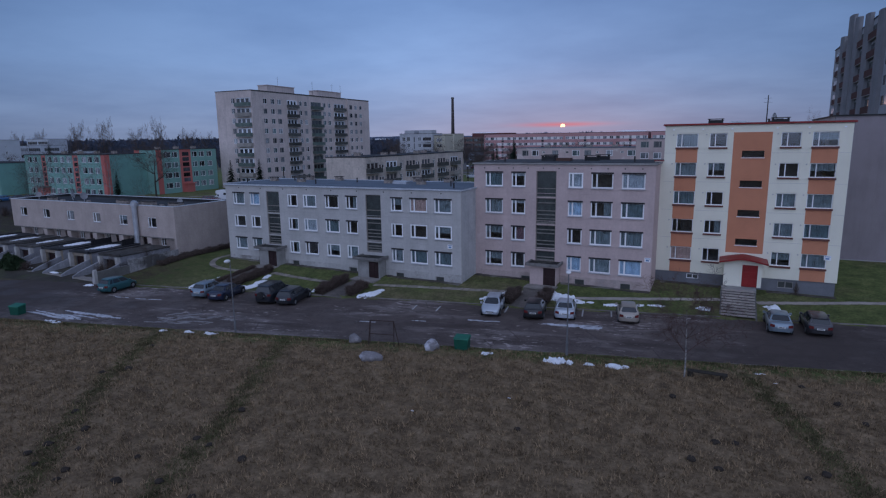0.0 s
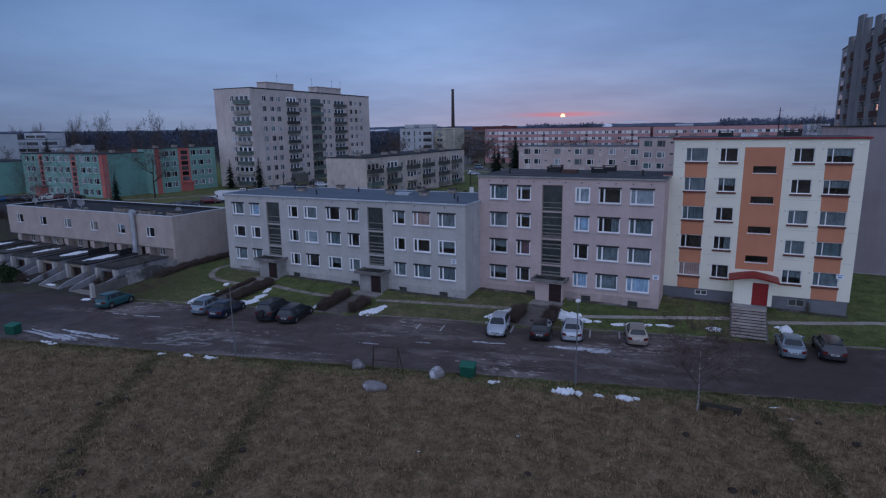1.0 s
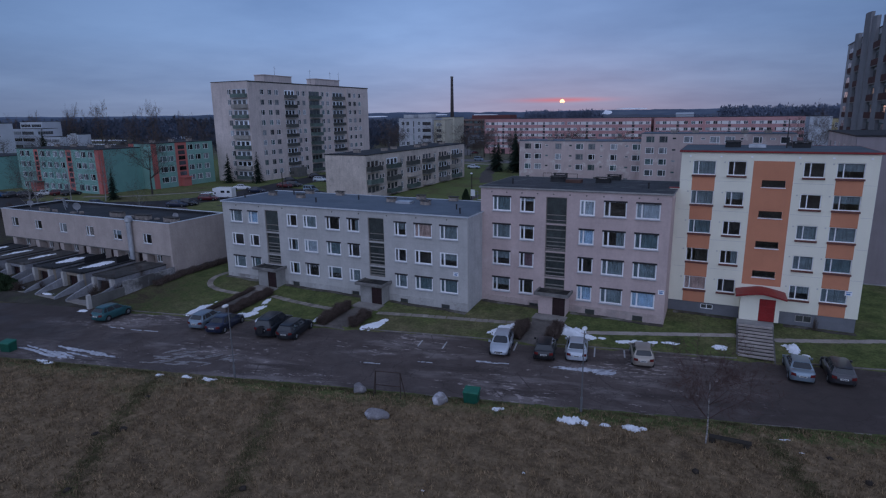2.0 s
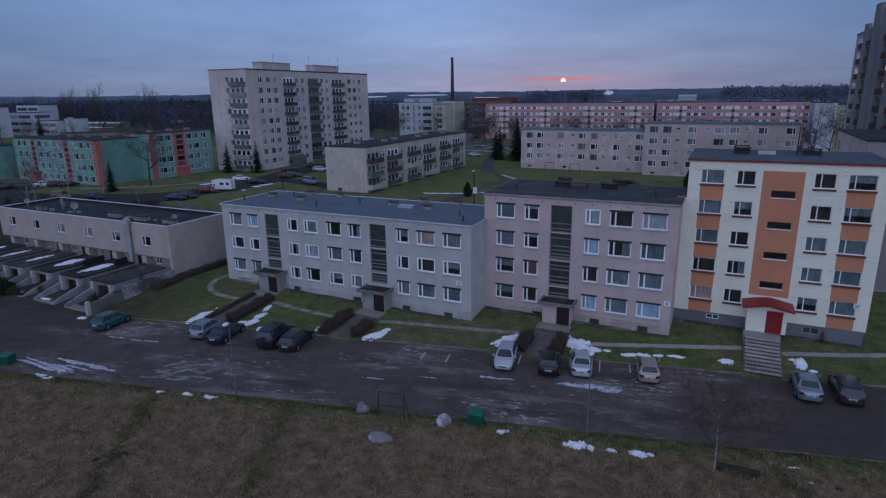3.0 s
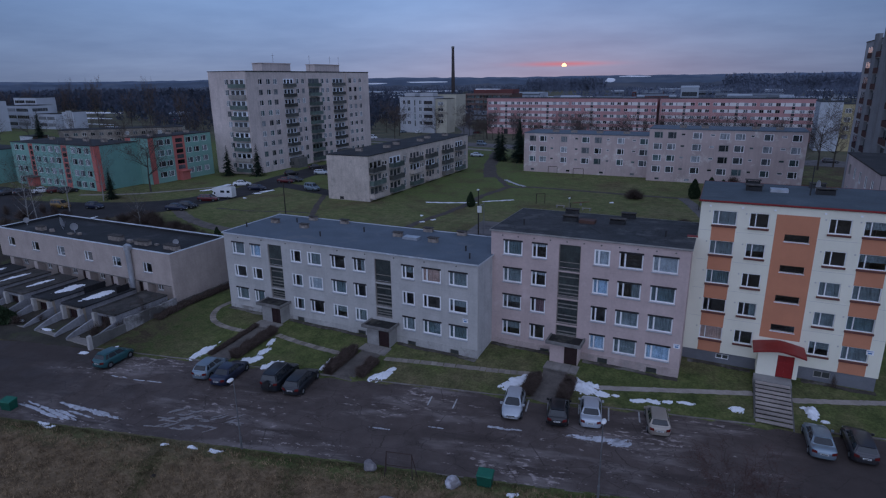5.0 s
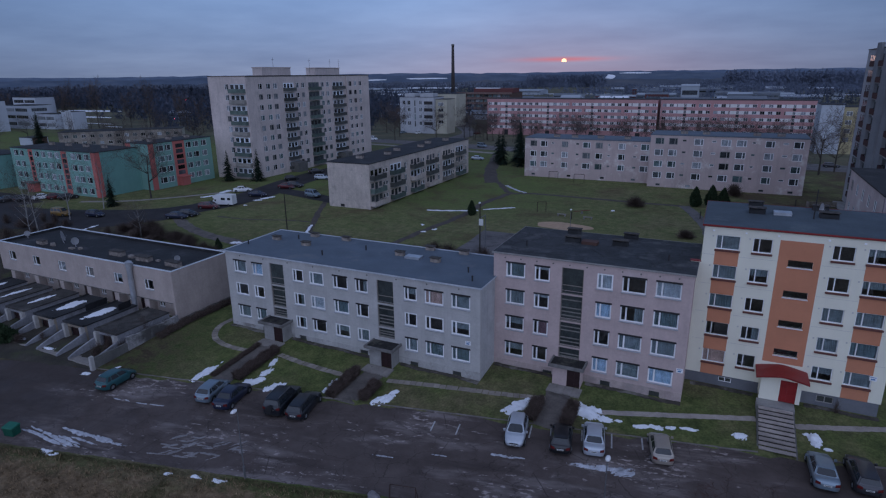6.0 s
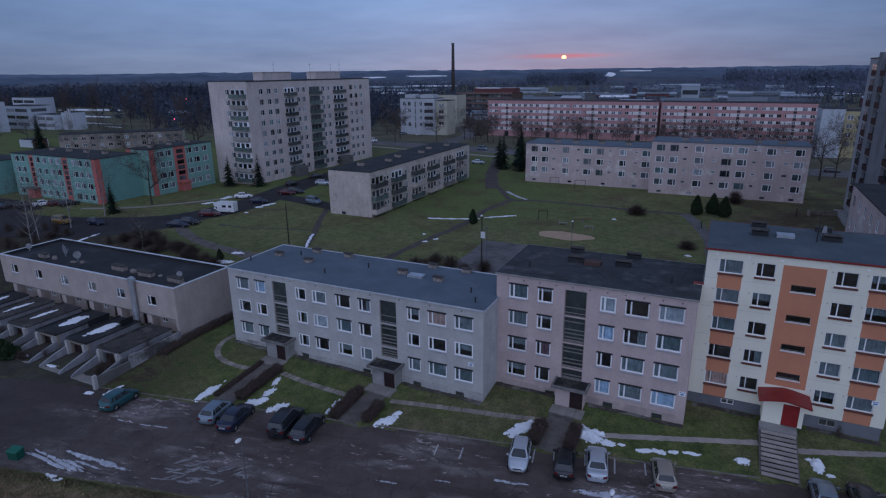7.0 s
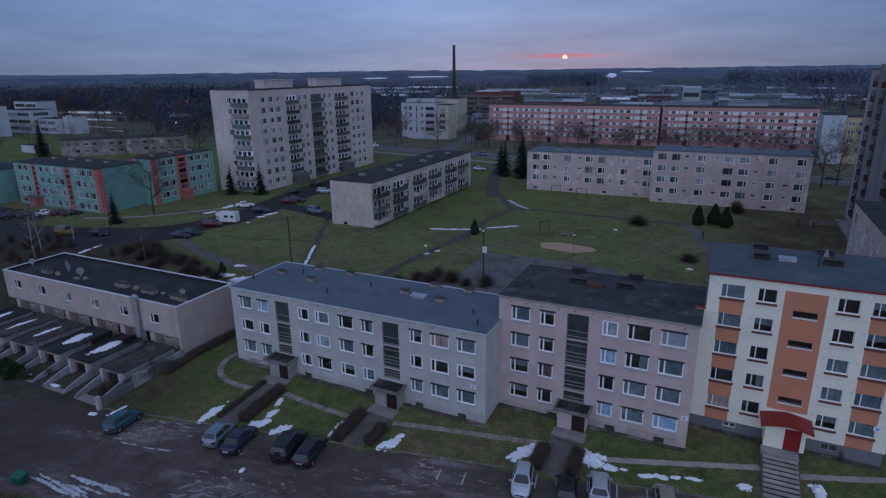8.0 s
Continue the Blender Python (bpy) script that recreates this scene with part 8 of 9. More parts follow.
tube_rack(-38.2, 159.6, 2.6, 2.3, 10, "carpet_rack", "dark tube rack for carpets before a pink block", "rack")
tube_rack(-46.0, 163.2, 2.4, 2.0, 10, "carpet_rack", "dark tube rack for carpets before a pink block", "rack")
tube_rack(-37.6, 123.2, 1.8, 2.1, 30, "climbing_frame", "thin rusty climbing frame on the grass", "climbing frame")
for x, y in ((-30.3, 119.0), (-7.4, 129.0)):
    post = thing("post", Matrix.Translation((x, y, gz(x, y))), "short dark post in the grass", "post", "posts in the grass")
    bm = bmesh.new()
    tube(bm, (0, 0, -0.2), (0, 0, 1.5), 0.09, 0.08, 7)
    part("stake", bm, M["pole_wood"], post)

# ---------------------------------------------------------------- snow


def snow(x, y, rx, ry, turn, h, seed, label="patch of old white snow", key="snow", rough=0.35, level=None):
    """A sheet of melting snow on the ground: lumpy, with a torn outline and holes."""
    ca, sa = math.cos(radians(turn)), math.sin(radians(turn))
    nu, nv = 44, max(18, min(44, int(44 * ry / rx)))
    o, grain = seed * 5.3, 1.6 / max(0.35, ry)
    index, co, faces, deep = {}, [], [], {}
    for i in range(nu + 1):
        for k in range(nv + 1):
            u, v = -1.3 + 2.6 * i / nu, -1.3 + 2.6 * k / nv
            q = Vector((u * rx * 0.55, v * ry, o)) * grain
            f = 0.85 - u * u - v * v + rough * (1.4 * noise.noise(q * 0.6) + 1.1 * noise.noise(q * 1.5) + 0.9 * noise.noise(q * 3.4) + 0.6 * noise.noise(q * 7.0))
            deep[i, k] = (f, u * rx * ca - v * ry * sa, u * rx * sa + v * ry * ca)

    def vert(i, k):
        if (i, k) not in index:
            f, dx, dy = deep[i, k]
            if f < 0:
                dx, dy = dx * (1 + 0.1 * f), dy * (1 + 0.1 * f)
            px, py = x + dx, y + dy
            base = level if level is not None else gz(px, py) if py > kerb_y(px) or py < field_y(px) - 0.3 else 0.055
            lumps = 1 + 0.5 * noise.noise(Vector((px * 2.2, py * 2.2, o))) + 0.2 * noise.noise(Vector((px * 6, py * 6, o)))
            index[i, k] = len(co)
            co.append((dx, dy, base + (-0.02 if f < 0 else 0.03 + h * min(1.0, max(0.0, f) ** 0.8 * 0.9) * lumps)))
        return index[i, k]
    for i in range(nu):
        for k in range(nv):
            ring = ((i, k), (i + 1, k), (i + 1, k + 1), (i, k + 1))
            if sum(deep[c][0] > 0 for c in ring) >= 2:
                faces.append([vert(*c) for c in ring])
    if not faces:
        return
    ob = new("snow_patch", raw_mesh("snow_patch", co, faces, M[key], True))
    ob.location = (x, y, 0)
    tagged(ob, label, "snow", "patches of old snow")


M["slush"] = mat("slush", (0.25, 0.235, 0.235), 0.8, 0.3, 1.0, 10, 0.2)
LAWN, ROADSIDE = "patch of old white snow on a lawn", "heap of old white snow at the field's edge"
for k, (x, y, rx, ry, turn, h) in enumerate([(-50.5, 45.1, 1.9, 0.5, 86, 0.12), (-44.9, 45.6, 1.35, 0.75, 50, 0.2), (-44.6, 47.6, 0.9, 0.35, 80, 0.15), (-45.2, 49.4, 0.8, 0.28, 105, 0.12), (-42.1, 45.9, 1.15, 0.5, 50, 0.15), (-36.9, 48.6, 0.8, 0.35, 95, 0.25), (-37.0, 47.2, 0.4, 0.2, 95, 0.15),
                                             (-31.0, 48.2, 1.15, 0.6, 65, 0.2), (-30.6, 49.6, 0.5, 0.3, 65, 0.12), (-19.1, 52.0, 1.7, 0.65, 58, 0.2), (-13.0, 53.7, 1.35, 0.95, -10, 0.4), (-11.4, 53.3, 0.7, 0.4, 0, 0.15), (-10.2, 53.5, 0.35, 0.16, 10, 0.1), (-8.3, 53.5, 0.8, 0.28, 18, 0.1), (-7.1, 53.9, 0.7, 0.3, 5, 0.12), (-6.0, 54.3, 0.45, 0.2, 20, 0.08),
                                             (-4.7, 54.7, 0.75, 0.2, 12, 0.08), (-0.6, 55.4, 0.6, 0.45, 20, 0.12), (4.9, 57.1, 0.95, 0.5, 105, 0.25), (5.8, 56.3, 0.3, 0.16, 10, 0.1), (4.3, 57.8, 0.3, 0.2, 10, 0.1)]):
    snow(x, y, rx * 1.05, ry * 1.1, turn, h, k, LAWN, rough=0.6)
for k, (x, y, rx, ry, turn, h) in enumerate([(-9.2, 38.1, 0.95, 0.36, 2, 0.3), (-7.2, 38.5, 0.35, 0.15, 12, 0.1), (-5.6, 38.8, 0.55, 0.3, 5, 0.16), (-4.9, 39.0, 0.25, 0.12, 5, 0.1), (-14.2, 37.7, 0.38, 0.25, 20, 0.12), (3.2, 41.2, 0.3, 0.1, 10, 0.06), (-52.1, 29.8, 1.05, 0.32, 6, 0.15), (-40.6, 32.0, 0.35, 0.14, 20, 0.08),
                                             (-38.4, 32.6, 0.5, 0.15, 12, 0.1), (-36.4, 33.0, 0.65, 0.2, 10, 0.12), (4.0, 40.0, 0.16, 0.09, 0, 0.05), (-14.8, 27.5, 0.1, 0.07, 0, 0.05), (-10.4, 31.3, 0.1, 0.07, 0, 0.05)]):
    snow(x, y, rx, ry, turn, h, 30 + k, ROADSIDE, rough=0.85)
ice = [(-11.4, 46.4, 1.3, 0.32, 11), (-9.9, 46.7, 1.1, 0.42, 14), (-8.7, 46.9, 0.9, 0.6, 30), (-17.9, 44.9, 1.1, 0.18, 12), (-16.6, 45.2, 0.5, 0.14, 12), (-54.4, 37.9, 0.5, 0.07, 5), (-53.2, 38.1, 0.4, 0.07, 5), (-51.6, 38.3, 0.7, 0.07, 12), (-50.0, 38.7, 0.6, 0.07, 12), (-58.2, 39.6, 0.6, 0.25, 12), (-22.4, 42.9, 0.8, 0.08, 12), (-26.6, 40.9, 0.9, 0.07, 12)]
ri = random.Random(12)
for k in range(18):
    u = ri.uniform(-4.6, 4.6)
    v = ri.gauss(0, 0.75) + 0.12 * u
    ice.append((-51.6 + u * 1.0, 32.2 + u * 0.12 + v * 0.8, ri.uniform(0.8, 2.2), ri.uniform(0.10, 0.2), ri.uniform(-4, 3)))
for k in range(30):
    u = ri.uniform(-3.6, 3.6)
    ice.append((-40.6 + u, 35.6 + 0.22 * u + ri.gauss(0, 0.75), ri.uniform(0.35, 0.95), ri.uniform(0.05, 0.15), ri.choice((12, 15, 48, 55)) + ri.uniform(-6, 6)))
for k, (x, y, rx, ry, turn) in enumerate(ice):
    snow(x, y, rx, ry, turn, 0.012, 60 + k, "smear of old snow and ice on asphalt", "old_snow" if k < 30 else "slush", 0.85 if k < 30 else 1.1)
for k, rx, ry in ((0, 2.3, 0.5), (1, 1.9, 0.3), (2, 1.7, 0.3), (3, 2.0, 0.85), (4, 2.1, 0.85)):
    snow(-94.6 + 5.62 * k + 1.6, 47.9 + 0.2 * (k % 2), rx, ry, 86, 0.12, 260 + k, "long strip of white snow on a garage roof", rough=0.45, level=2.44)
strip("snow_strip_1", [(-60.5, 115.4), (-55, 117.0), (-50.2, 119.2)], 0.7, M["snow"], "thin line of snow along a path", "snow", 0.05, 0.45)
strip("snow_strip_2", [(-49.6, 120.4), (-47.0, 122.5), (-44.0, 124.8)], 0.6, M["snow"], "thin line of snow along a path", "snow", 0.05, 0.4)
strip("snow_strip_3", [(-69.6, 84.6), (-71.4, 88.2), (-73.4, 91.6), (-75.2, 95.2)], 0.55, M["snow"], "thin line of snow along a path", "snow", 0.05, 0.3)
strip("snow_strip_4", [(-54.5, 149.0), (-51, 145), (-47.0, 141.4)], 0.8, M["old_snow"], "thin line of snow along a path", "snow", 0.05, 0.5)
strip("snow_strip_5", [(-117.2, 116.4), (-116.6, 113.0)], 1.3, M["snow"], "heap of snow beside a yard road", "snow", 0.15, 0.4)
strip("snow_strip_6", [(-101.9, 110.9), (-101.0, 114.2)], 1.0, M["snow"], "heap of snow beside a yard road", "snow", 0.15, 0.5)
for k, (x, y, rx, ry, turn) in enumerate(((-116.5, 108.4, 1.6, 0.7, 70), (-101.9, 109.6, 1.2, 0.5, 40), (-100.6, 104.1, 0.5, 0.3, 0), (-115.6, 75.2, 0.5, 1.6, 5), (-115.8, 78.4, 0.4, 1.2, 0), (-76.7, 41.9, 1.1, 0.3, 10), (-71.5, 41.7, 1.2, 0.28, 12), (-60.2, 41.5, 0.25, 1.4, -12), (-62.1, 39.9, 0.55, 0.3, 20), (-24.2, 129.5, 0.5, 0.3, 0), (-8.5, 108.6, 0.6, 0.3, 0))):
    snow(x, y, rx, ry, turn, 0.15, 200 + k, LAWN, rough=0.5)
for k, (x, y, rx, ry, turn) in enumerate(((-81.4, 74.2, 1.9, 1.0, 40), (-79.6, 75.9, 2.2, 0.7, 25), (-76.4, 74.6, 2.3, 0.9, 50), (-75.2, 76.2, 1.2, 0.5, 30), (-80.2, 80.3, 1.1, 0.4, 20))):
    snow(x, y, rx, ry, turn, 0.25, 220 + k, "patch of old white snow behind the row house", rough=0.7)
for k, (x, y) in enumerate(((-52.9, 99.0), (-51.8, 101.2), (-55.4, 103.6))):
    snow(x, y, 0.5 + 0.2 * (k % 2), 0.3, 40 + 35 * k, 0.08, 240 + k, "small remnant of snow beside a path", rough=1.0)
# painted bay lines
M["line_white"] = mat("line_white", (0.42, 0.42, 0.42), 0.8, 0.3, 2, 14, 0.1)
for k, (x0, y0, x1, y1) in enumerate([(-17.0, 50.0, -16.7, 48.2), (-15.35, 50.4, -15.1, 49.2), (-12.85, 51.1, -12.55, 49.6), (-10.45, 51.6, -10.1, 49.6), (-8.05, 52.0, -7.75, 50.4), (-22.8, 47.6, -22.5, 46.0), (-25.0, 47.1, -24.7, 45.6)]):
    bm = bmesh.new()
    d = Vector((x1 - x0, y1 - y0, 0)).normalized()
    s = Vector((-d.y, d.x, 0)) * 0.06
    z = 0.078
    q = [Vector((x0, y0, z)) - s, Vector((x0, y0, z)) + s, Vector((x1, y1, z)) + s, Vector((x1, y1, z)) - s]
    prism(bm, [(*v[:2], z - 0.06) for v in q], [tuple(v) for v in q])
    structure(f"bay_line_{k + 1}", bm, M["line_white"], "worn white parking line", "line")

# ---------------------------------------------------------------- plants


def leafy(name, cols, rough=0.9, fine=3.0, depth=0.25):
    """Twigs, blades and needles: colour differs from piece to piece."""
    m = bpy.data.materials.new(name)
    m.use_nodes = True
    t = m.node_tree
    b = t.nodes["Principled BSDF"]
    b.inputs["Roughness"].default_value, b.inputs["Specular IOR Level"].default_value = rough, 0.15
    g = t.nodes.new("ShaderNodeNewGeometry")
    n = len(cols) - 1
    c = ramp(t, g.outputs["Random Per Island"], [(i / n, k) for i, k in enumerate(cols)])
    big = noise_node(t, g.outputs["Position"], fine, 3, 0.6)
    c = mix(t, 1.0, c, ramp(t, big, [(0.3, (1 - depth,) * 3), (0.7, (1 + depth,) * 3)]), "MULTIPLY")
    t.links.new(c, b.inputs["Base Color"])
    return m


M["bark"] = mat("bark", (0.065, 0.055, 0.047), 0.95, 0.3, 2, 14, 0.5)
M["young_bark"] = mat("young_bark", (0.25, 0.235, 0.225), 0.85, 0.75, 3.2, 14, 0.3)
M["birch_bark"] = mat("birch_bark", (0.27, 0.26, 0.245), 0.85, 0.15, 2, 14, 0.3, stain=(0.06, 0.055, 0.05), cover=0.60)
M["twigs"] = leafy("twigs", [(0.07, 0.056, 0.05), (0.13, 0.10, 0.088), (0.095, 0.075, 0.068)])
M["hedge_twigs"] = leafy("hedge_twigs", [(0.055, 0.042, 0.036), (0.150, 0.110, 0.092), (0.092, 0.070, 0.060)])
M["needles"] = leafy("needles", [(0.010, 0.018, 0.012), (0.022, 0.036, 0.022), (0.014, 0.026, 0.018)])
M["thuja"] = leafy("thuja", [(0.016, 0.03, 0.014), (0.035, 0.055, 0.026), (0.022, 0.04, 0.02)])
M["dead_grass"] = leafy("dead_grass", [(0.150, 0.104, 0.060), (0.325, 0.230, 0.138), (0.26, 0.182, 0.107), (0.100, 0.071, 0.043)], 0.9, 2.0, 0.55)
M["lawn_grass"] = leafy("lawn_grass", [(0.036, 0.046, 0.017), (0.068, 0.080, 0.030), (0.095, 0.082, 0.042)], 0.9, 0.8)
M["track_grass"] = leafy("track_grass", [(0.070, 0.074, 0.034), (0.125, 0.122, 0.056), (0.130, 0.098, 0.060)], 0.9, 0.6, 0.4)
M["earth"] = mat("earth", (0.042, 0.033, 0.026), 0.95, 0.3, 2, 14, 0.5)
# bluish greys: distance haze is mixed into the base colour
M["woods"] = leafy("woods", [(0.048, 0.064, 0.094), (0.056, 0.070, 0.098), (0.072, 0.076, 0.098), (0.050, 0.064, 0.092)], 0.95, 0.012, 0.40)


def tubes_mesh(name, segs, material):
    """Many tapered sticks as one mesh: (from, to, radius, radius, sides)."""
    co, faces, k = [], [], 0
    for p, q, r0, r1, n in segs:
        d = (q - p).normalized()
        s = d.orthogonal().normalized()
        w = d.cross(s)
        for c, r in ((p, r0), (q, r1)):
            for i in range(n):
                a = 2 * math.pi * i / n
                co.append(c + (s * math.cos(a) + w * math.sin(a)) * r)
        for i in range(n):
            j = (i + 1) % n
            faces.append((k + i, k + j, k + n + j, k + n + i))
        k += 2 * n
    return raw_mesh(name, [tuple(v) for v in co], faces, material)


def grow(seed, height, lean=0.0, fork=0.35, droop=0.0, levels=4, thick=1.0):
    """The limbs of a bare tree, level by level."""
    rng = random.Random(seed)
    limbs, twigs = [], []

    def branch(p, d, length, r, level):
        steps = 5 if level == 0 else 3
        q = p
        for i in range(steps):
            d = (d + Vector((rng.uniform(-1, 1), rng.uniform(-1, 1), rng.uniform(-0.4, 0.7) - droop * level * 0.25)) * (0.07 if level == 0 else 0.20)).normalized()
            n = q + d * length / steps
            ra, rb = r * (1 - 0.75 * i / steps), r * (1 - 0.75 * (i + 1) / steps)
            (limbs if level < 2 else twigs).append((q, n, max(ra, height * 0.0010), max(rb, height * 0.0008), 7 if level == 0 else 5 if level == 1 else 3))
            if level < levels and (i + 1) / steps > (fork if level == 0 else 0.2):
                for _ in range(3 if level == 0 else 2):
                    a = rng.uniform(0, 2 * math.pi)
                    s = d.orthogonal().normalized()
                    side = (s * math.cos(a) + d.cross(s) * math.sin(a))
                    out = (d * rng.uniform(0.45, 0.9) + side * rng.uniform(0.6, 1.0)).normalized()
                    branch(n, out, length * rng.uniform(0.38, 0.58) * (1.05 if level == 0 else 1), rb * 0.62, level + 1)
            q = n
    branch(Vector((0, 0, -0.2)), Vector((lean, 0, 1)).normalized(), height * 0.72, height * 0.017 * thick, 0)
    return limbs, twigs


def bare_tree(name, seed, height, label, bark="bark", category="tree", slim=1.0, **kw):
    limbs, twigs = grow(seed, height, **kw)
    narrow = Vector((slim, slim, 1.0))
    limbs, twigs = ([(p * narrow, q * narrow, r0, r1, n) for p, q, r0, r1, n in group] for group in (limbs, twigs))
    t = thing(name, Matrix(), label, category, "bare trees")
    put("trunk", tubes_mesh("trunk", limbs, M[bark]), t)
    put("crown", tubes_mesh("crown", twigs, M["twigs"]), t)
    return t


def spruce(seed, height, label, width=0.22, key="needles"):
    rng = random.Random(seed)
    t = thing("spruce", Matrix(), label, "tree", "evergreen trees")
    put("trunk", tubes_mesh("trunk", [(Vector((0, 0, -0.2)), Vector((0, 0, height * 0.97)), height * 0.016, 0.01, 7)], M["bark"]), t)
    co, faces = [], []
    n = int(height * 3.0)
    for k in range(n):
        f = k / n
        z = height * (0.05 + 0.95 * f)
        reach = height * width * (1 - f) ** 0.8 * rng.uniform(0.8, 1.1) + 0.12
        for j in range(11 if f < 0.7 else 7):
            a = rng.uniform(0, 2 * math.pi)
            r = reach * rng.uniform(0.65, 1.08)
            d, s = Vector((math.cos(a), math.sin(a), 0)), Vector((-math.sin(a), math.cos(a), 0))
            m = 5
            for i in range(m):
                c0 = d * (r * i / m)
                wid = 0.30 * r * (1 - i / m) + 0.07
                drop = -0.35 * r * (i / m) ** 1.3 + rng.uniform(-0.05, 0.05)
                b = Vector((0, 0, z + drop))
                i0 = len(co)
                tip = c0 + d * (r / m * 1.5) + b + Vector((0, 0, -0.12 * r * rng.random()))
                co += [tuple(c0 + s * wid + b), tuple(c0 - s * wid * 0.9 + b + Vector((0, 0, 0.04))), tuple(tip)]
                faces.append((i0, i0 + 1, i0 + 2))
    put("crown", raw_mesh("crown", co, faces, M[key]), t)
    return t


def plant(src, spots, zf=None):
    """Sets the first plant down and copies it to the other spots: (x, y, turn, scale)."""
    for k, (x, y, turn, sc) in enumerate(spots):
        m = pose(x, y, gz(x, y), 0, 0, turn)
        if k == 0:
            src.matrix_basis = m @ Matrix.Diagonal((sc, sc, sc, 1))
        else:
            c = copy_thing(src, m)
            c.scale = (sc, sc, sc)


tA = bare_tree("tree", 3, 14, "tall leafless deciduous tree with a wide crown", levels=4, fork=0.25)
tB = bare_tree("tree", 11, 14, "leafless deciduous tree with upright limbs", levels=4, fork=0.3)
tC = bare_tree("tree", 23, 13, "slender leafless birch with a pale trunk", bark="birch_bark", fork=0.3, droop=0.5, levels=3, thick=0.6, slim=0.7)
tD = bare_tree("tree", 31, 12, "leafless young tree in a row along the street", levels=4, fork=0.25, thick=0.8)
plant(tA, [(-127.8, 101.6, 0, 1.0), (19.5, 196, 70, 1.15), (-150, 262, 200, 1.0)])
plant(tB, [(-104, 262, 0, 1.0), (24, 203, 90, 1.0), (-128, 258, 120, 0.95), (-118, 268, 10, 0.9), (-168, 280, 60, 1.0), (-176, 262, 30, 1.1), (-140, 240, 80, 0.9)])
plant(tC, [(-127.9, 89.4, 0, 1.0), (-125.7, 80.2, 60, 1.05), (-123.8, 72.5, 130, 0.95), (-118, 68, 200, 0.8), (-133, 76, 20, 0.9), (-99, 76, 20, 0.55), (14, 185, 20, 0.9)])
rr = random.Random(5)
spots = []
for k in range(52):
    spots.append((-118 + 2.75 * k + rr.uniform(-1.5, 1.5), 268 + rr.uniform(-16, 14), rr.uniform(0, 360), rr.uniform(0.5, 0.95)))
plant(tD, spots)
rr = random.Random(9)
tE = bare_tree("tree", 47, 9, "leafless grey tree in scrubland", levels=3, fork=0.2)
plant(tE, [(rr.uniform(-345, -185), rr.uniform(168, 262), rr.uniform(0, 360), rr.uniform(0.7, 1.3)) for k in range(46)])
tF = bare_tree("tree", 61, 24, "tall leafless tree above the roofs", levels=4, fork=0.3, thick=0.7, slim=0.5)
plant(tF, [(-371, 243, 0, 1.0), (-347, 243, 80, 1.05), (-302, 243, 160, 1.02), (-322, 246, 40, 0.82), (-408, 240, 100, 0.85), (-426, 236, 200, 0.8), (-275, 245, 10, 0.75), (-384, 246, 130, 0.8), (-286, 250, 300, 0.8), (-258, 240, 20, 0.7)])
sA = spruce(4, 10.5, "dark green spruce with drooping branches", 0.27)
plant(sA, [(-128.6, 92.0, 0, 0.70), (-128.6, 127.6, 60, 0.82), (-120.4, 130.4, 120, 0.86), (-68.1, 184, 200, 1.1), (-64.5, 190, 40, 1.3), (-61.5, 182, 90, 1.05), (-66, 195, 150, 1.2), (-71.0, 188, 20, 1.0), (-263, 158, 10, 1.45), (-425, 274, 30, 1.5)])
def dense_shrub(seed, height, width, label):
    rng = np.random.default_rng(seed)
    n = 3600
    f = rng.uniform(0.02, 1.0, n)
    a = rng.uniform(0, 2 * np.pi, n)
    r = width * (np.sin(np.pi * np.clip(f, 0, 1) ** 0.5) ** 0.8 * 0.5 + 0.03) * rng.uniform(0.75, 1.08, n) * (1 + 0.18 * np.sin(a * 3 + f * 7))
    c = np.stack([np.cos(a) * r, np.sin(a) * r, f * height], -1)
    tri = c[:, None, :] + rng.normal(0, 0.11, (n, 3, 3)) * np.array([1, 1, 1.5])
    t = thing("evergreen_shrub", Matrix(), label, "shrub", "evergreen shrubs")
    put("crown", raw_mesh("crown", tri.reshape(-1, 3), np.arange(3 * n).reshape(-1, 3), M["thuja"]), t)
    put("trunk", tubes_mesh("trunk", [(Vector((0, 0, -0.2)), Vector((0, 0, height * 0.8)), 0.09, 0.02, 6)], M["bark"]), t)
    return t


sB = dense_shrub(9, 4.8, 2.5, "dense dark evergreen shrub on the grass")
plant(sB, [(-9.0, 140.8, 0, 0.85), (-5.9, 142.6, 60, 0.9), (-3.6, 140.7, 130, 0.88), (-49.9, 114.9, 20, 0.62), (-80.5, 76.5, 70, 0.42)])


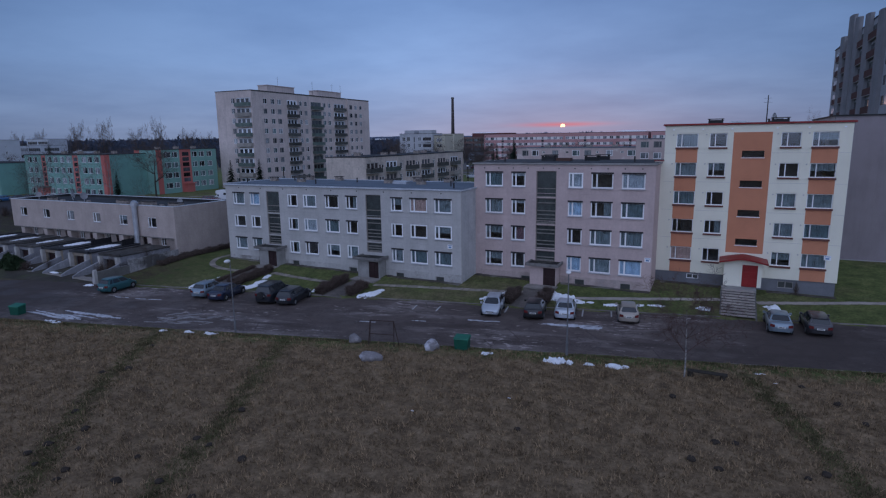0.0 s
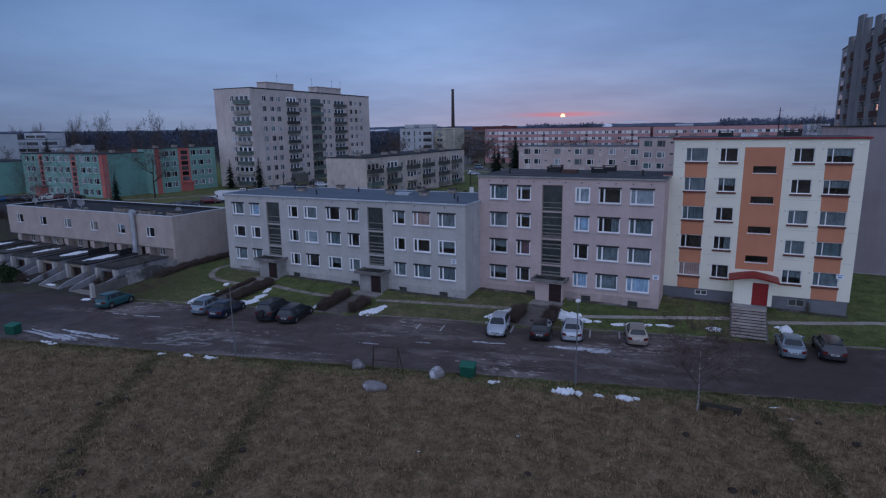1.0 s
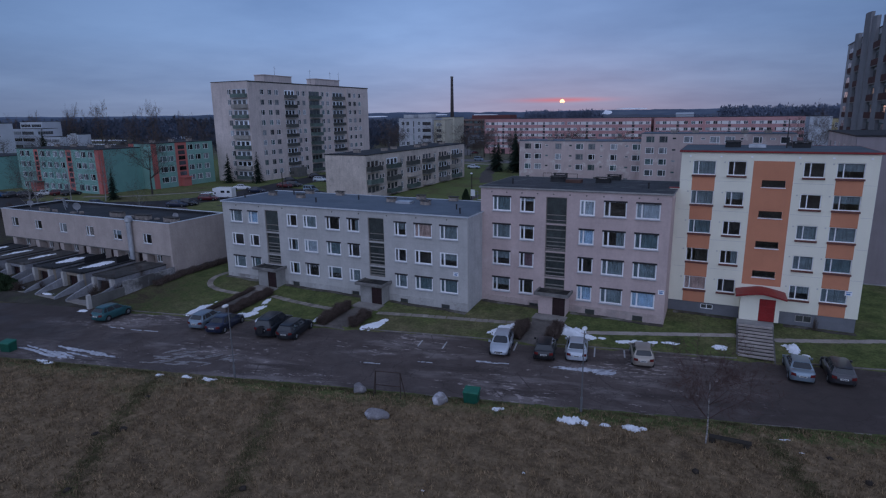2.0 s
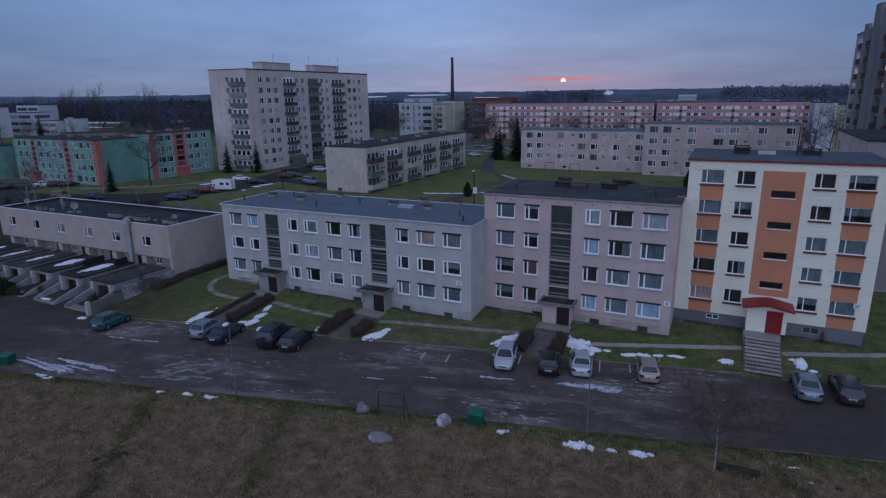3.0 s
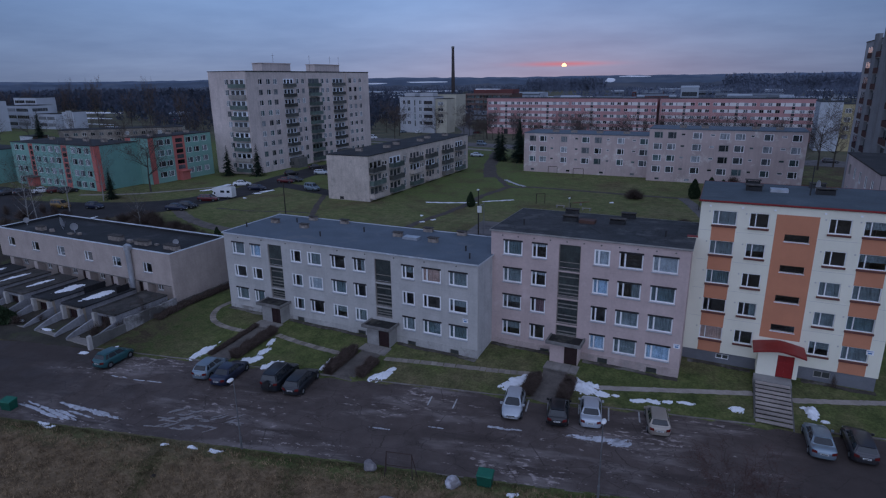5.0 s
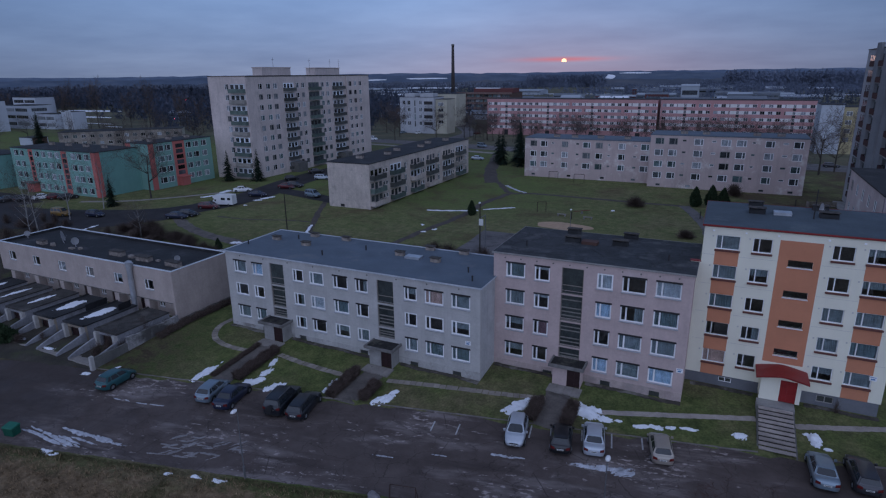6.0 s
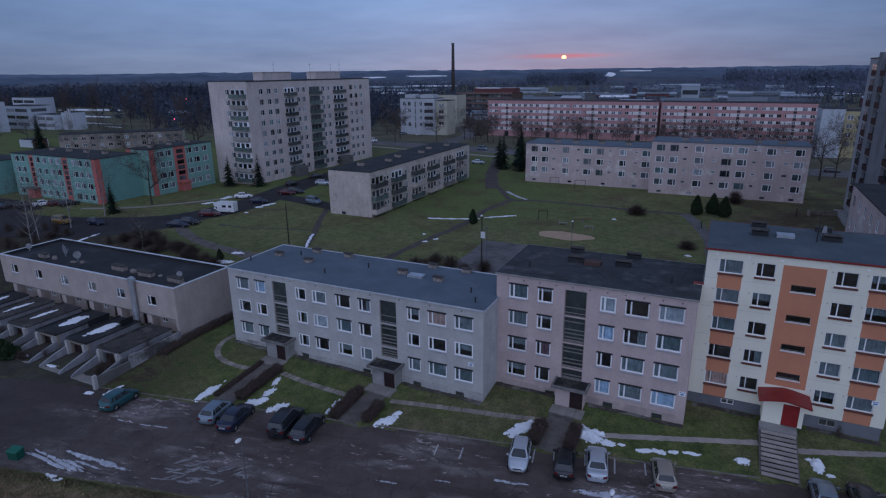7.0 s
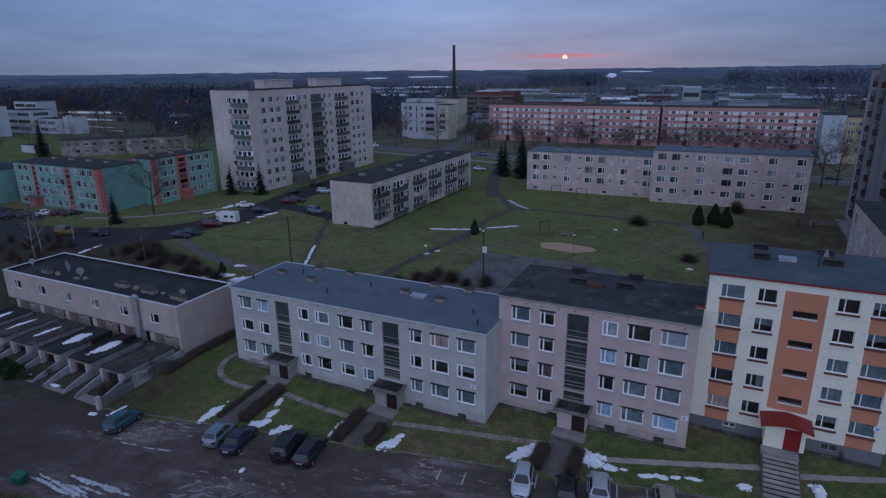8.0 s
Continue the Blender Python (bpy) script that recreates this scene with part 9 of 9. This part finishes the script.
def shoots(name, spans, count, length, key, seed, up=0.6, wide=0.012):
    """A mass of thin twigs that fills boxes (x0, x1, y0, y1, height)."""
    rng = np.random.default_rng(seed)
    co = []
    for x0, x1, y0, y1, h in spans:
        n = int(count * max(0.4, (x1 - x0) * (y1 - y0)))
        px, py = rng.uniform(x0, x1, n), rng.uniform(y0, y1, n)
        pz = ground_z(px, py) + rng.uniform(0.0, 1.0, n) ** 0.8 * h * (0.8 + 0.2 * np.sin(px * 2.3 + py * 3.1))
        d = np.stack([rng.normal(0, 1, n), rng.normal(0, 1, n), rng.uniform(-0.1, 1.0, n) + up], -1)
        d /= np.linalg.norm(d, axis=1)[:, None]
        s = np.cross(d, rng.normal(0, 1, (n, 3)))
        s /= np.linalg.norm(s, axis=1)[:, None]
        b = np.stack([px, py, pz], -1)
        le = rng.uniform(0.5, 1.2, n)[:, None] * length
        co.append(np.stack([b - s * wide, b + s * wide, b + d * le], 1).reshape(-1, 3))
    co = np.concatenate(co)
    return raw_mesh(name, co, np.arange(len(co)).reshape(-1, 3), M[key])


def hedge(x0, x1, y0, y1, h, seed, label="leafless brown clipped hedge beside a walk", count=1500):
    cx, cy = (x0 + x1) / 2, (y0 + y1) / 2
    t = thing("hedge", Matrix(), label, "hedge", "leafless hedges")
    put("crown", shoots("crown", [(x0 - 0.16, x1 + 0.16, y0 - 0.15, y1 + 0.15, h * 0.95)], count * 2.0, min(0.42, 0.18 + 0.28 * h), "hedge_twigs", seed, 0.6, 0.013), t)
    bm = bmesh.new()
    bmesh.ops.create_cube(bm, size=1.0)
    bmesh.ops.subdivide_edges(bm, edges=bm.edges[:], cuts=6, use_grid_fill=True)
    for v in bm.verts:
        px, py = cx + v.co.x * (x1 - x0) * 0.66, cy + v.co.y * (y1 - y0) * 0.97
        k = noise.noise(Vector((px, py, v.co.z)) * 1.6) * 0.14
        v.co = Vector((px + k, py + k * 0.6, gz(px, py) - 0.05 + (v.co.z + 0.5) * h * 0.52 + k))
    part("core", bm, M["earth"], t, smooth=True)
    settle(t, cx, cy, gz(cx, cy))


for k, (x0, x1, y0, y1, h) in enumerate([(-49.4, -49.1, 44.9, 51.6, 0.26), (-46.9, -46.1, 45.4, 51.2, 0.72), (-36.2, -35.5, 46.6, 51.0, 0.92), (-33.0, -32.4, 47.3, 49.9, 0.9), (-17.7, -17.0, 50.6, 53.3, 0.95), (-14.6, -13.9, 50.9, 53.7, 0.95)]):
    hedge(x0, x1, y0, y1, h, 40 + k)
hedge(-61.6, -60.9, 48.5, 61.5, 0.62, 50, "straggling leafless hedge below a blank gable", 700)


def bush(x, y, r, h, seed, label="leafless brown bush", key="hedge_twigs", n=900):
    rng = random.Random(seed)
    segs = []
    for _ in range(n):
        a, e = rng.uniform(0, 2 * math.pi), rng.uniform(0.15, 1.45)
        d = Vector((math.cos(a) * math.cos(e), math.sin(a) * math.cos(e), math.sin(e)))
        f0, f1 = rng.uniform(0.0, 0.6), rng.uniform(0.75, 1.1)
        p, q = Vector((d.x * r * f0, d.y * r * f0, d.z * h * f0)), Vector((d.x * r * f1, d.y * r * f1, d.z * h * f1))
        q += Vector((rng.uniform(-1, 1), rng.uniform(-1, 1), rng.uniform(-0.3, 0.6))) * 0.2 * r
        segs.append((p, q, 0.011 * r, 0.004, 3))
    ob = new("bush", tubes_mesh("bush", segs, M[key]))
    ob.location = (x, y, gz(x, y))
    tagged(ob, label, "bush", "leafless bushes")


bush(-20.7, 135.7, 2.6, 2.2, 1, "dark round leafless bush on the grass")
bush(-9.0, 113.0, 1.9, 1.5, 2, "dark round leafless bush on the grass")
for k, (x, y, r_, h_) in enumerate([(-44.9, 84.6, 2.4, 2.4), (-47.6, 85.6, 2.0, 1.9), (-42.3, 87.1, 2.2, 2.3), (-45.6, 88.6, 1.8, 1.8), (-39.6, 86.4, 1.5, 1.5), (-36.6, 87.4, 2.0, 2.2), (-50.4, 84.2, 1.4, 1.3)]):
    bush(x, y, r_, h_, 700 + k, "leafless brown bush at the edge of a court", n=430)
bush(-1.5, 155.5, 2.2, 3.0, 5, "leafless shrub against a pink wall")
rr = random.Random(17)
for k in range(22):
    bush(rr.uniform(-150, -98), rr.uniform(62, 77), rr.uniform(1.0, 2.2), rr.uniform(1.2, 2.8), 300 + k, "leafless scrub beyond the row house", n=260)
for k in range(16):
    bush(-98 + 2.6 * k + rr.uniform(-1.5, 1.5), 67 + rr.uniform(-1.5, 7.5), rr.uniform(1.2, 2.4), rr.uniform(1.2, 2.8), 60 + k, "leafless scrub behind the row house", n=420)
for k in range(20):
    x = -107 + 1.3 * k + rr.uniform(-0.8, 0.8)
    bush(x, 82.5 - 0.22 * (x + 107) - rr.uniform(0.0, 5.5), rr.uniform(1.4, 2.6), rr.uniform(1.2, 2.3), 760 + k, "brown leafless thicket beside a lane", n=420)
for k, (x, y) in enumerate([(-63.4, 43.6), (-64.2, 46.6), (-66.0, 50.6), (-76.0, 41.4), (-78.6, 41.2), (-63.5, 49.0)]):
    bush(x, y, 1.0, 1.1, 90 + k, "leafless shrub between ramp walls", n=300)

bush(6.9, 61.9, 0.38, 1.35, 120, "small dark leafless shrub before a plinth", n=140)
for k, (x, y, r) in enumerate(((-79.6, 41.4, 0.75), (-77.7, 41.1, 0.85))):
    ob = dense_shrub(70 + k, 1.5, 2.2 * r, "low clipped round evergreen between ramp walls")
    ob.matrix_basis = Matrix.Translation((x, y, gz(x, y)))
# beds of bare soil along the house fronts, and the gardens round the garages
M["bed_soil"] = mat("bed_soil", (0.072, 0.062, 0.052), 0.95, 0.35, 1.2, 12, 0.6, stain=(0.19, 0.175, 0.155), cover=0.50)
M["garden_soil"] = mat("garden_soil", (0.052, 0.046, 0.036), 0.95, 0.35, 0.5, 8, 0.6, stain=(0.060, 0.066, 0.034), cover=0.52)
for k, (xa, xb, y) in enumerate(((GX0, -49.9, GY0), (-46.7, -35.8, GY0), (-32.6, GX1, GY0), (PX0 + 0.3, -17.4, PY0), (-14.2, PX1, PY0), (WX0 + 0.3, 0.4, WY0), (4.5, WX1, WY0))):
    n = max(3, int((xb - xa) / 2))
    strip(f"soil_bed_{k + 1}", [(xa + (xb - xa) * i / n, y - 0.32 + 0.10 * math.sin(i * 2.3 + k)) for i in range(n + 1)], 0.5, M["bed_soil"], "bare soil and broken concrete apron along a house front", "soil", 0.05, 0.14)
gu, gv = np.meshgrid(np.linspace(-99, -62.4, 60), np.linspace(0, 1, 24))
yy = kerb_y(gu) - 0.25 + (52.1 - kerb_y(gu) + 0.25) * gv
q0 = (np.arange(23)[:, None] * 60 + np.arange(59)[None, :]).ravel()
soil = raw_mesh("garden", np.stack([gu, yy, ground_z(gu, yy) + 0.05 + 0.04 * np.sin(gu * 3.1 + yy * 2.0) * np.sin(yy * 2.7)], -1).reshape(-1, 3), np.stack([q0, q0 + 1, q0 + 61, q0 + 60], -1), M["garden_soil"], True)
tagged(new("garden", soil), "dark bare garden soil round the garages", "garden", kind="structure")

rr = random.Random(77)
for k in range(16):
    bush(-62.9 - rr.uniform(0, 1.6), 42.5 + 0.55 * k, rr.uniform(0.6, 1.1), rr.uniform(1.2, 2.4), 400 + k, "straggling leafless shrub beside a garden wall", n=170)
for k in range(14):
    x = -95.5 + 5.62 * (k % 6) + rr.uniform(3.9, 5.2)
    bush(x, rr.uniform(42.5, 51.0), rr.uniform(0.4, 0.8), rr.uniform(0.5, 1.1), 430 + k, "low leafless shrub between garages", n=120)
# young birch at the roadside
M["birch_twigs"] = leafy("birch_twigs", [(0.075, 0.045, 0.04), (0.12, 0.075, 0.066), (0.09, 0.055, 0.05)])
limbs, tw = grow(15, 6.4, lean=-0.03, fork=0.3, levels=4, thick=0.55)
birch = thing("birch", Matrix.Translation((-1.2, 38.9, gz(-1.2, 38.9))), "young leafless birch with white bark at the roadside", "tree")
put("trunk", tubes_mesh("trunk", [s for s in limbs if s[4] == 7], M["young_bark"]), birch)
put("crown", tubes_mesh("crown", [s for s in limbs if s[4] != 7] + tw, M["birch_twigs"]), birch)

# ---------------------------------------------------------------- the field: tracks, molehills and dead grass
TRACKS = [[(-26.7, 13.2), (-30.1, 16.8), (-34.0, 21.5), (-37.5, 26.6), (-40.3, 31.2)], [(-21.0, 14.6), (-22.6, 19.0), (-24.4, 23.4), (-27.0, 28.5), (-29.9, 34.4)], [(2.4, 40.3), (4.1, 36.0), (5.5, 32.4), (6.9, 27.5)]]
MOLES = [(-28.7, 15.0), (-30.2, 16.5), (-32.5, 19.4), (-28.2, 16.8), (-23.8, 15.7), (-22.0, 16.5), (-22.5, 19.9), (-19.9, 19.5), (-23.9, 23.6), (-19.8, 16.4), (-24.7, 17.5), (-23.7, 20.2), (-26.9, 15.3), (-26.4, 14.6), (-29.9, 18.3), (-30.2, 15.5),
         (1.7, 30.9), (0.8, 30.6), (-0.2, 28.3), (1.0, 27.9), (4.6, 28.7), (5.4, 29.5), (7.9, 35.7), (5.4, 40.0), (7.0, 38.2), (-1.6, 35.4), (-8.7, 27.9), (-35.6, 25.1), (-36.8, 24.0), (-38.1, 28.9)]
mole_me = []
for s in range(3):
    bm = bmesh.new()
    bmesh.ops.create_icosphere(bm, subdivisions=2, radius=1.0)
    for v in bm.verts:
        k = 1 + 0.35 * noise.noise(v.co * 1.7 + Vector((s * 4.0, 0, 0)))
        v.co = Vector((v.co.x * 0.21 * k, v.co.y * 0.18 * k, v.co.z * 0.13 * k))
    mole_me.append(mesh_of("molehill", bm, M["earth"], True))
for k, (x, y) in enumerate(MOLES):
    ob = new("molehill", mole_me[k % 3])
    ob.matrix_basis = pose(x, y, float(ground_sheet(np.array(x), np.array(y))) + 0.04, 0, 0, 47 * k)
    sc = 0.8 + 0.5 * ((k * 37) % 10) / 10
    ob.scale = (sc, sc, sc)
    tagged(ob, "dark fresh molehill in dead grass", "molehill", "molehills")


def tufts(x, y):
    """Uneven growth, from hand-sized to stride-sized tufts, with no regular pattern."""
    rng = np.random.default_rng(99)
    out = 0
    for size in (0.35, 0.42, 0.5, 0.6, 0.75, 0.95, 1.6, 3.0):
        a, p = rng.uniform(0, np.pi, 2), rng.uniform(0, 6.3, 2)
        out = out + np.sin((x * np.cos(a[0]) + y * np.sin(a[0])) * 6.283 / size + p[0] + 1.3 * np.sin((x * np.cos(a[1]) + y * np.sin(a[1])) * 3.7 / size + p[1]))
    return out / 2.0


def blades(name, n, inside, zf, length, key, seed, wide=0.016, clump=0.6):
    rng = np.random.default_rng(seed)
    pts = inside(rng, n)
    px, py = pts[:, 0], pts[:, 1]
    n = len(px)
    z = zf(px, py)
    lump_ = 0.55 + 0.34 * tufts(px, py)
    a = rng.uniform(0, 2 * np.pi, n)
    le = length * rng.uniform(0.5, 1.3, n) * (1 - clump + clump * 2 * np.clip(lump_, 0, 1))
    tilt = rng.uniform(0.25, 1.15, n)
    tip = np.stack([px + np.cos(a) * np.sin(tilt) * le, py + np.sin(a) * np.sin(tilt) * le, z + np.cos(tilt) * le], -1)
    b = a + rng.uniform(0.8, 2.2, n)
    sx, sy = np.cos(b) * wide, np.sin(b) * wide
    co = np.stack([np.stack([px - sx, py - sy, z - 0.01], -1), np.stack([px + sx, py + sy, z - 0.01], -1), tip], 1).reshape(-1, 3)
    return raw_mesh(name, co, np.arange(len(co)).reshape(-1, 3), M[key])


TRACK_PTS = np.array([tuple(p) for pts in TRACKS for p in smooth_line(pts, 10)])


def in_field(rng, n):
    p = np.stack([rng.uniform(-66, 26, n), rng.uniform(6, 48, n)], -1)
    keep = (p[:, 1] < field_y(p[:, 0]) - 0.15 - rng.uniform(0, 0.8, n)) & (p[:, 1] > 14 - 0.35 * p[:, 0] * 0 - 0.42 * np.abs(p[:, 0] + 8))
    p = p[keep]
    d = np.min(np.hypot(p[:, None, 0] - TRACK_PTS[None, :, 0], p[:, None, 1] - TRACK_PTS[None, :, 1]), axis=1)
    return p[d > rng.normal(0.38, 0.40, len(p))]


def in_tracks(rng, n):
    """Short green and dark growth along the worn tracks and the road's edge."""
    k = n // 2
    q = TRACK_PTS[rng.integers(0, len(TRACK_PTS), k)] + rng.normal(0, 0.45, (k, 2))
    x = rng.uniform(-60, 16, n - k)
    e = np.stack([x, field_y(x) - 0.05 - np.abs(rng.normal(0, 0.5, n - k))], -1)
    e = e[np.sin(e[:, 0] * 0.7) + np.sin(e[:, 0] * 0.23 + 1) > rng.uniform(-2.2, 1.0, len(e))]
    return np.concatenate([q, e])


def in_lawn(rng, n):
    p = np.stack([rng.uniform(-61, 16, n), rng.uniform(40, 66, n)], -1)
    x, y = p[:, 0], p[:, 1]
    front = np.where(x < GX1, GY0, np.where(x < PX1, PY0, np.where(x < WX1, WY0, 78.0)))
    return p[(y > kerb_y(x) + 0.15) & (y < front - 0.1) & ~((x > 0.3) & (x < 4.1)) & ~((np.abs(x + 47.95) < 1.0) | (np.abs(x + 34.2) < 1.15) | (np.abs(x + 15.8) < 1.0))]


tagged(new("track_grass", blades("track_grass", 56000, in_tracks, ground_sheet, 0.12, "track_grass", 5, 0.026, 0.4)), "low dark green growth on worn tracks", "grass", kind="stuff")
tagged(new("dead_grass", blades("dead_grass", 400000, in_field, ground_sheet, 0.17, "dead_grass", 1, 0.024, 0.9)), "matted dead brown grass of a winter field", "grass", kind="stuff")
tagged(new("lawn_grass", blades("lawn_grass", 150000, in_lawn, ground_z, 0.07, "lawn_grass", 2, 0.014, 0.3)), "short thin winter lawn before the houses", "grass", kind="stuff")

# ---------------------------------------------------------------- woods to the horizon


def woods(name, boxes, seed, key="woods", tris=54):
    """Far trees: uneven crowns of loose clumps, spruces pointed, others round."""
    rng = np.random.default_rng(seed)
    co = []
    for x0, x1, y0, y1, n, h in boxes:
        px, py = rng.uniform(x0, x1, n), rng.uniform(y0, y1, n)
        hh = h * rng.uniform(0.6, 1.15, n)
        pointed = rng.random(n) < 0.22
        z = ground_z(px, py)
        k = tris
        f = rng.uniform(0.05, 1.0, (n, k))
        prof = np.where(pointed[:, None], (1 - f) * 0.22, 0.30 * np.sqrt(np.clip(1 - (2 * f - 1.1) ** 2, 0.02, 1)))
        a = rng.uniform(0, 2 * np.pi, (n, k))
        r = prof * hh[:, None] * rng.uniform(0.4, 1.0, (n, k))
        c = np.stack([px[:, None] + np.cos(a) * r, py[:, None] + np.sin(a) * r, z[:, None] + f * hh[:, None]], -1)
        size = (0.055 * hh)[:, None, None, None] * rng.uniform(0.6, 1.4, (n, k, 1, 1))
        tri = c[:, :, None, :] + rng.normal(0, 1, (n, k, 3, 3)) * size * np.array([0.75, 0.75, 1.15])
        co.append(tri.reshape(-1, 3))
    co = np.concatenate(co)
    return raw_mesh(name, co, np.arange(len(co)).reshape(-1, 3), M[key])


# paler and bluer than the nearer woods, to paint in more haze
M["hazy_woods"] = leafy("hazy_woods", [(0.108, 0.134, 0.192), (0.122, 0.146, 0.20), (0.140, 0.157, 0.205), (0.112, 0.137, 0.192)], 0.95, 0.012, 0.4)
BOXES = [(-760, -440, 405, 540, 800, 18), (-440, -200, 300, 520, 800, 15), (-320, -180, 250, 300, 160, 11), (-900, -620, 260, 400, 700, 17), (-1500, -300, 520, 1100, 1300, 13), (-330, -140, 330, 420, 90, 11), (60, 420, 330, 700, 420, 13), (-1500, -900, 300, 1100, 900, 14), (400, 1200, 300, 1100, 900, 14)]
tagged(new("woods", woods("woods", BOXES, 3)), "dark leafless and spruce woods stretching to the horizon, tinted blue for haze", "woods", kind="stuff")
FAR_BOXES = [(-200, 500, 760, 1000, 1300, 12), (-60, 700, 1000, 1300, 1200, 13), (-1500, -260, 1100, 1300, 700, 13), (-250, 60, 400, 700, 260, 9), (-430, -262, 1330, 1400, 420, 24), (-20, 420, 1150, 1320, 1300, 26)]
tagged(new("woods", woods("woods", FAR_BOXES, 4, "hazy_woods")), "woods beyond the town, painted blue-grey for haze", "woods", kind="stuff")

# wooded backdrop ridges on the horizon; their blue haze is painted as a glow
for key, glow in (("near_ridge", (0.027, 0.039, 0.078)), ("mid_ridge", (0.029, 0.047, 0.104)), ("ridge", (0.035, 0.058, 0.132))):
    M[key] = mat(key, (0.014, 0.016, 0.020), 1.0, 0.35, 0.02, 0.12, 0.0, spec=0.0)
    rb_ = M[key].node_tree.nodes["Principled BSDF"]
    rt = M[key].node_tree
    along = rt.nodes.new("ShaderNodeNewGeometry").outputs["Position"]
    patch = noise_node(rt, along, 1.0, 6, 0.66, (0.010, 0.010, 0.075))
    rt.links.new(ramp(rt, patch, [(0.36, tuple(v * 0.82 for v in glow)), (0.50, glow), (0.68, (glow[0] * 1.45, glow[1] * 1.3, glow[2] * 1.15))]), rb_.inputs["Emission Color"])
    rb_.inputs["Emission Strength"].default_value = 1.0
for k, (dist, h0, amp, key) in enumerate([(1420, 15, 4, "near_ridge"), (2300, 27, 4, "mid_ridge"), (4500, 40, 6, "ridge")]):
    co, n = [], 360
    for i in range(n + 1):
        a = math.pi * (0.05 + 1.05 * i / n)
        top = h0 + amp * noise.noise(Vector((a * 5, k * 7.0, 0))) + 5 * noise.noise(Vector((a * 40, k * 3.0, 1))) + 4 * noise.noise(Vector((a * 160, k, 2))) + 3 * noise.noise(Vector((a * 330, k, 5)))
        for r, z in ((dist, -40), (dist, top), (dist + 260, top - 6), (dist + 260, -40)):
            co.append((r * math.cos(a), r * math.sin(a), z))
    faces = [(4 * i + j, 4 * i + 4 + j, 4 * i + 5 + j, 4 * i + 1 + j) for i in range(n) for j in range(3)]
    tagged(new(f"backdrop_{k + 1}", raw_mesh("backdrop", co, faces, M[key], True)), "wooded backdrop ridge on the horizon, glowing blue for haze", "backdrop", kind="structure")

# boarded barrier over a cellar stair, and a stump of a post
M["old_board"] = mat("old_board", (0.24, 0.205, 0.175), 0.9, 0.3, 1.5, 14, 0.3)
barrier = thing("barrier", pose(12.6, 149.2, 1.9, 0, 0, 12), "low weathered plank barrier on trodden soil", "barrier")
for z in (0.12, 0.48, 0.84):
    bm = bmesh.new()
    box(bm, 0.0, 5.4, -0.03, 0.03, z, z + 0.27)
    part("plank", bm, M["old_board"], barrier)
for x in (0.0, 2.6, 5.3):
    bm = bmesh.new()
    box(bm, x - 0.09, x + 0.09, 0.035, 0.2, -0.2, 1.2)
    part("post", bm, M["old_board"], barrier)
bm = bmesh.new()
box(bm, -0.28, -0.1, -1.4, 0.2, -0.2, 1.15)
part("end_board", bm, M["old_board"], barrier)
stump = thing("post", pose(10.1, 146.8, 1.8), "short dark wooden post on trodden soil", "post")
bm = bmesh.new()
tube(bm, (0, 0, -0.2), (0, 0, 1.9), 0.16, 0.13, 10)
part("shaft", bm, M["bark"], stump)

# snowy clearings far off
for k, (x, y, w, d) in enumerate([(-420, 800, 120, 26), (-250, 900, 150, 22), (-120, 1300, 90, 60), (30, 620, 30, 8), (-210, 470, 34, 5), (-120, 560, 40, 5), (90, 480, 30, 4), (160, 640, 50, 8), (-60, 700, 60, 7), (-330, 480, 50, 6), (-260, 560, 60, 6), (110, 900, 90, 20), (-560, 700, 90, 16), (-566, 383, 76, 24), (-486, 322, 64, 13), (-398, 274, 34, 3), (-350, 255, 14, 3), (-277, 457, 26, 5)]):
    n = 24
    bm = bmesh.new()
    pts = [(x + w / 2 * math.cos(t) * (1 + 0.3 * math.sin(3 * t + k)), y + d / 2 * math.sin(t) * (1 + 0.3 * math.sin(2 * t + k))) for t in (2 * math.pi * i / n for i in range(n))]
    prism(bm, [(a, b, gz(a, b) - 0.5) for a, b in pts], [(a, b, gz(a, b) + 0.25) for a, b in pts])
    structure(f"snow_field_{k + 1}", bm, M["snow"], "snowy clearing in the distance", "snow")

# snowy slopes on the wooded ridges
for k, (x, z, w, d) in enumerate([(-1181, 13.3, 88, 3.0), (-978, 16.8, 146, 3.4), (-346, 17.5, 26, 14.0), (-274, 27.6, 80, 2.4)]):
    bm = bmesh.new()
    n = 20
    rim_ = [(w / 2 * math.cos(t) * (1 + 0.25 * math.sin(3 * t + k)), d / 2 * math.sin(t) * (1 + 0.3 * math.sin(2 * t + k))) for t in (2 * math.pi * i / n for i in range(n))]
    f = 0.735
    prism(bm, [((x + a) * f, 1900 * f + 2.5 * b, 33.7 + (z + b - 33.7) * f - 1.0) for a, b in rim_], [((x + a) * f, 1900 * f + 2.5 * b, 33.7 + (z + b - 33.7) * f) for a, b in rim_])
    structure(f"snow_slope_{k + 1}", bm, M["snow"], "snowy clearing on a far wooded slope", "snow")
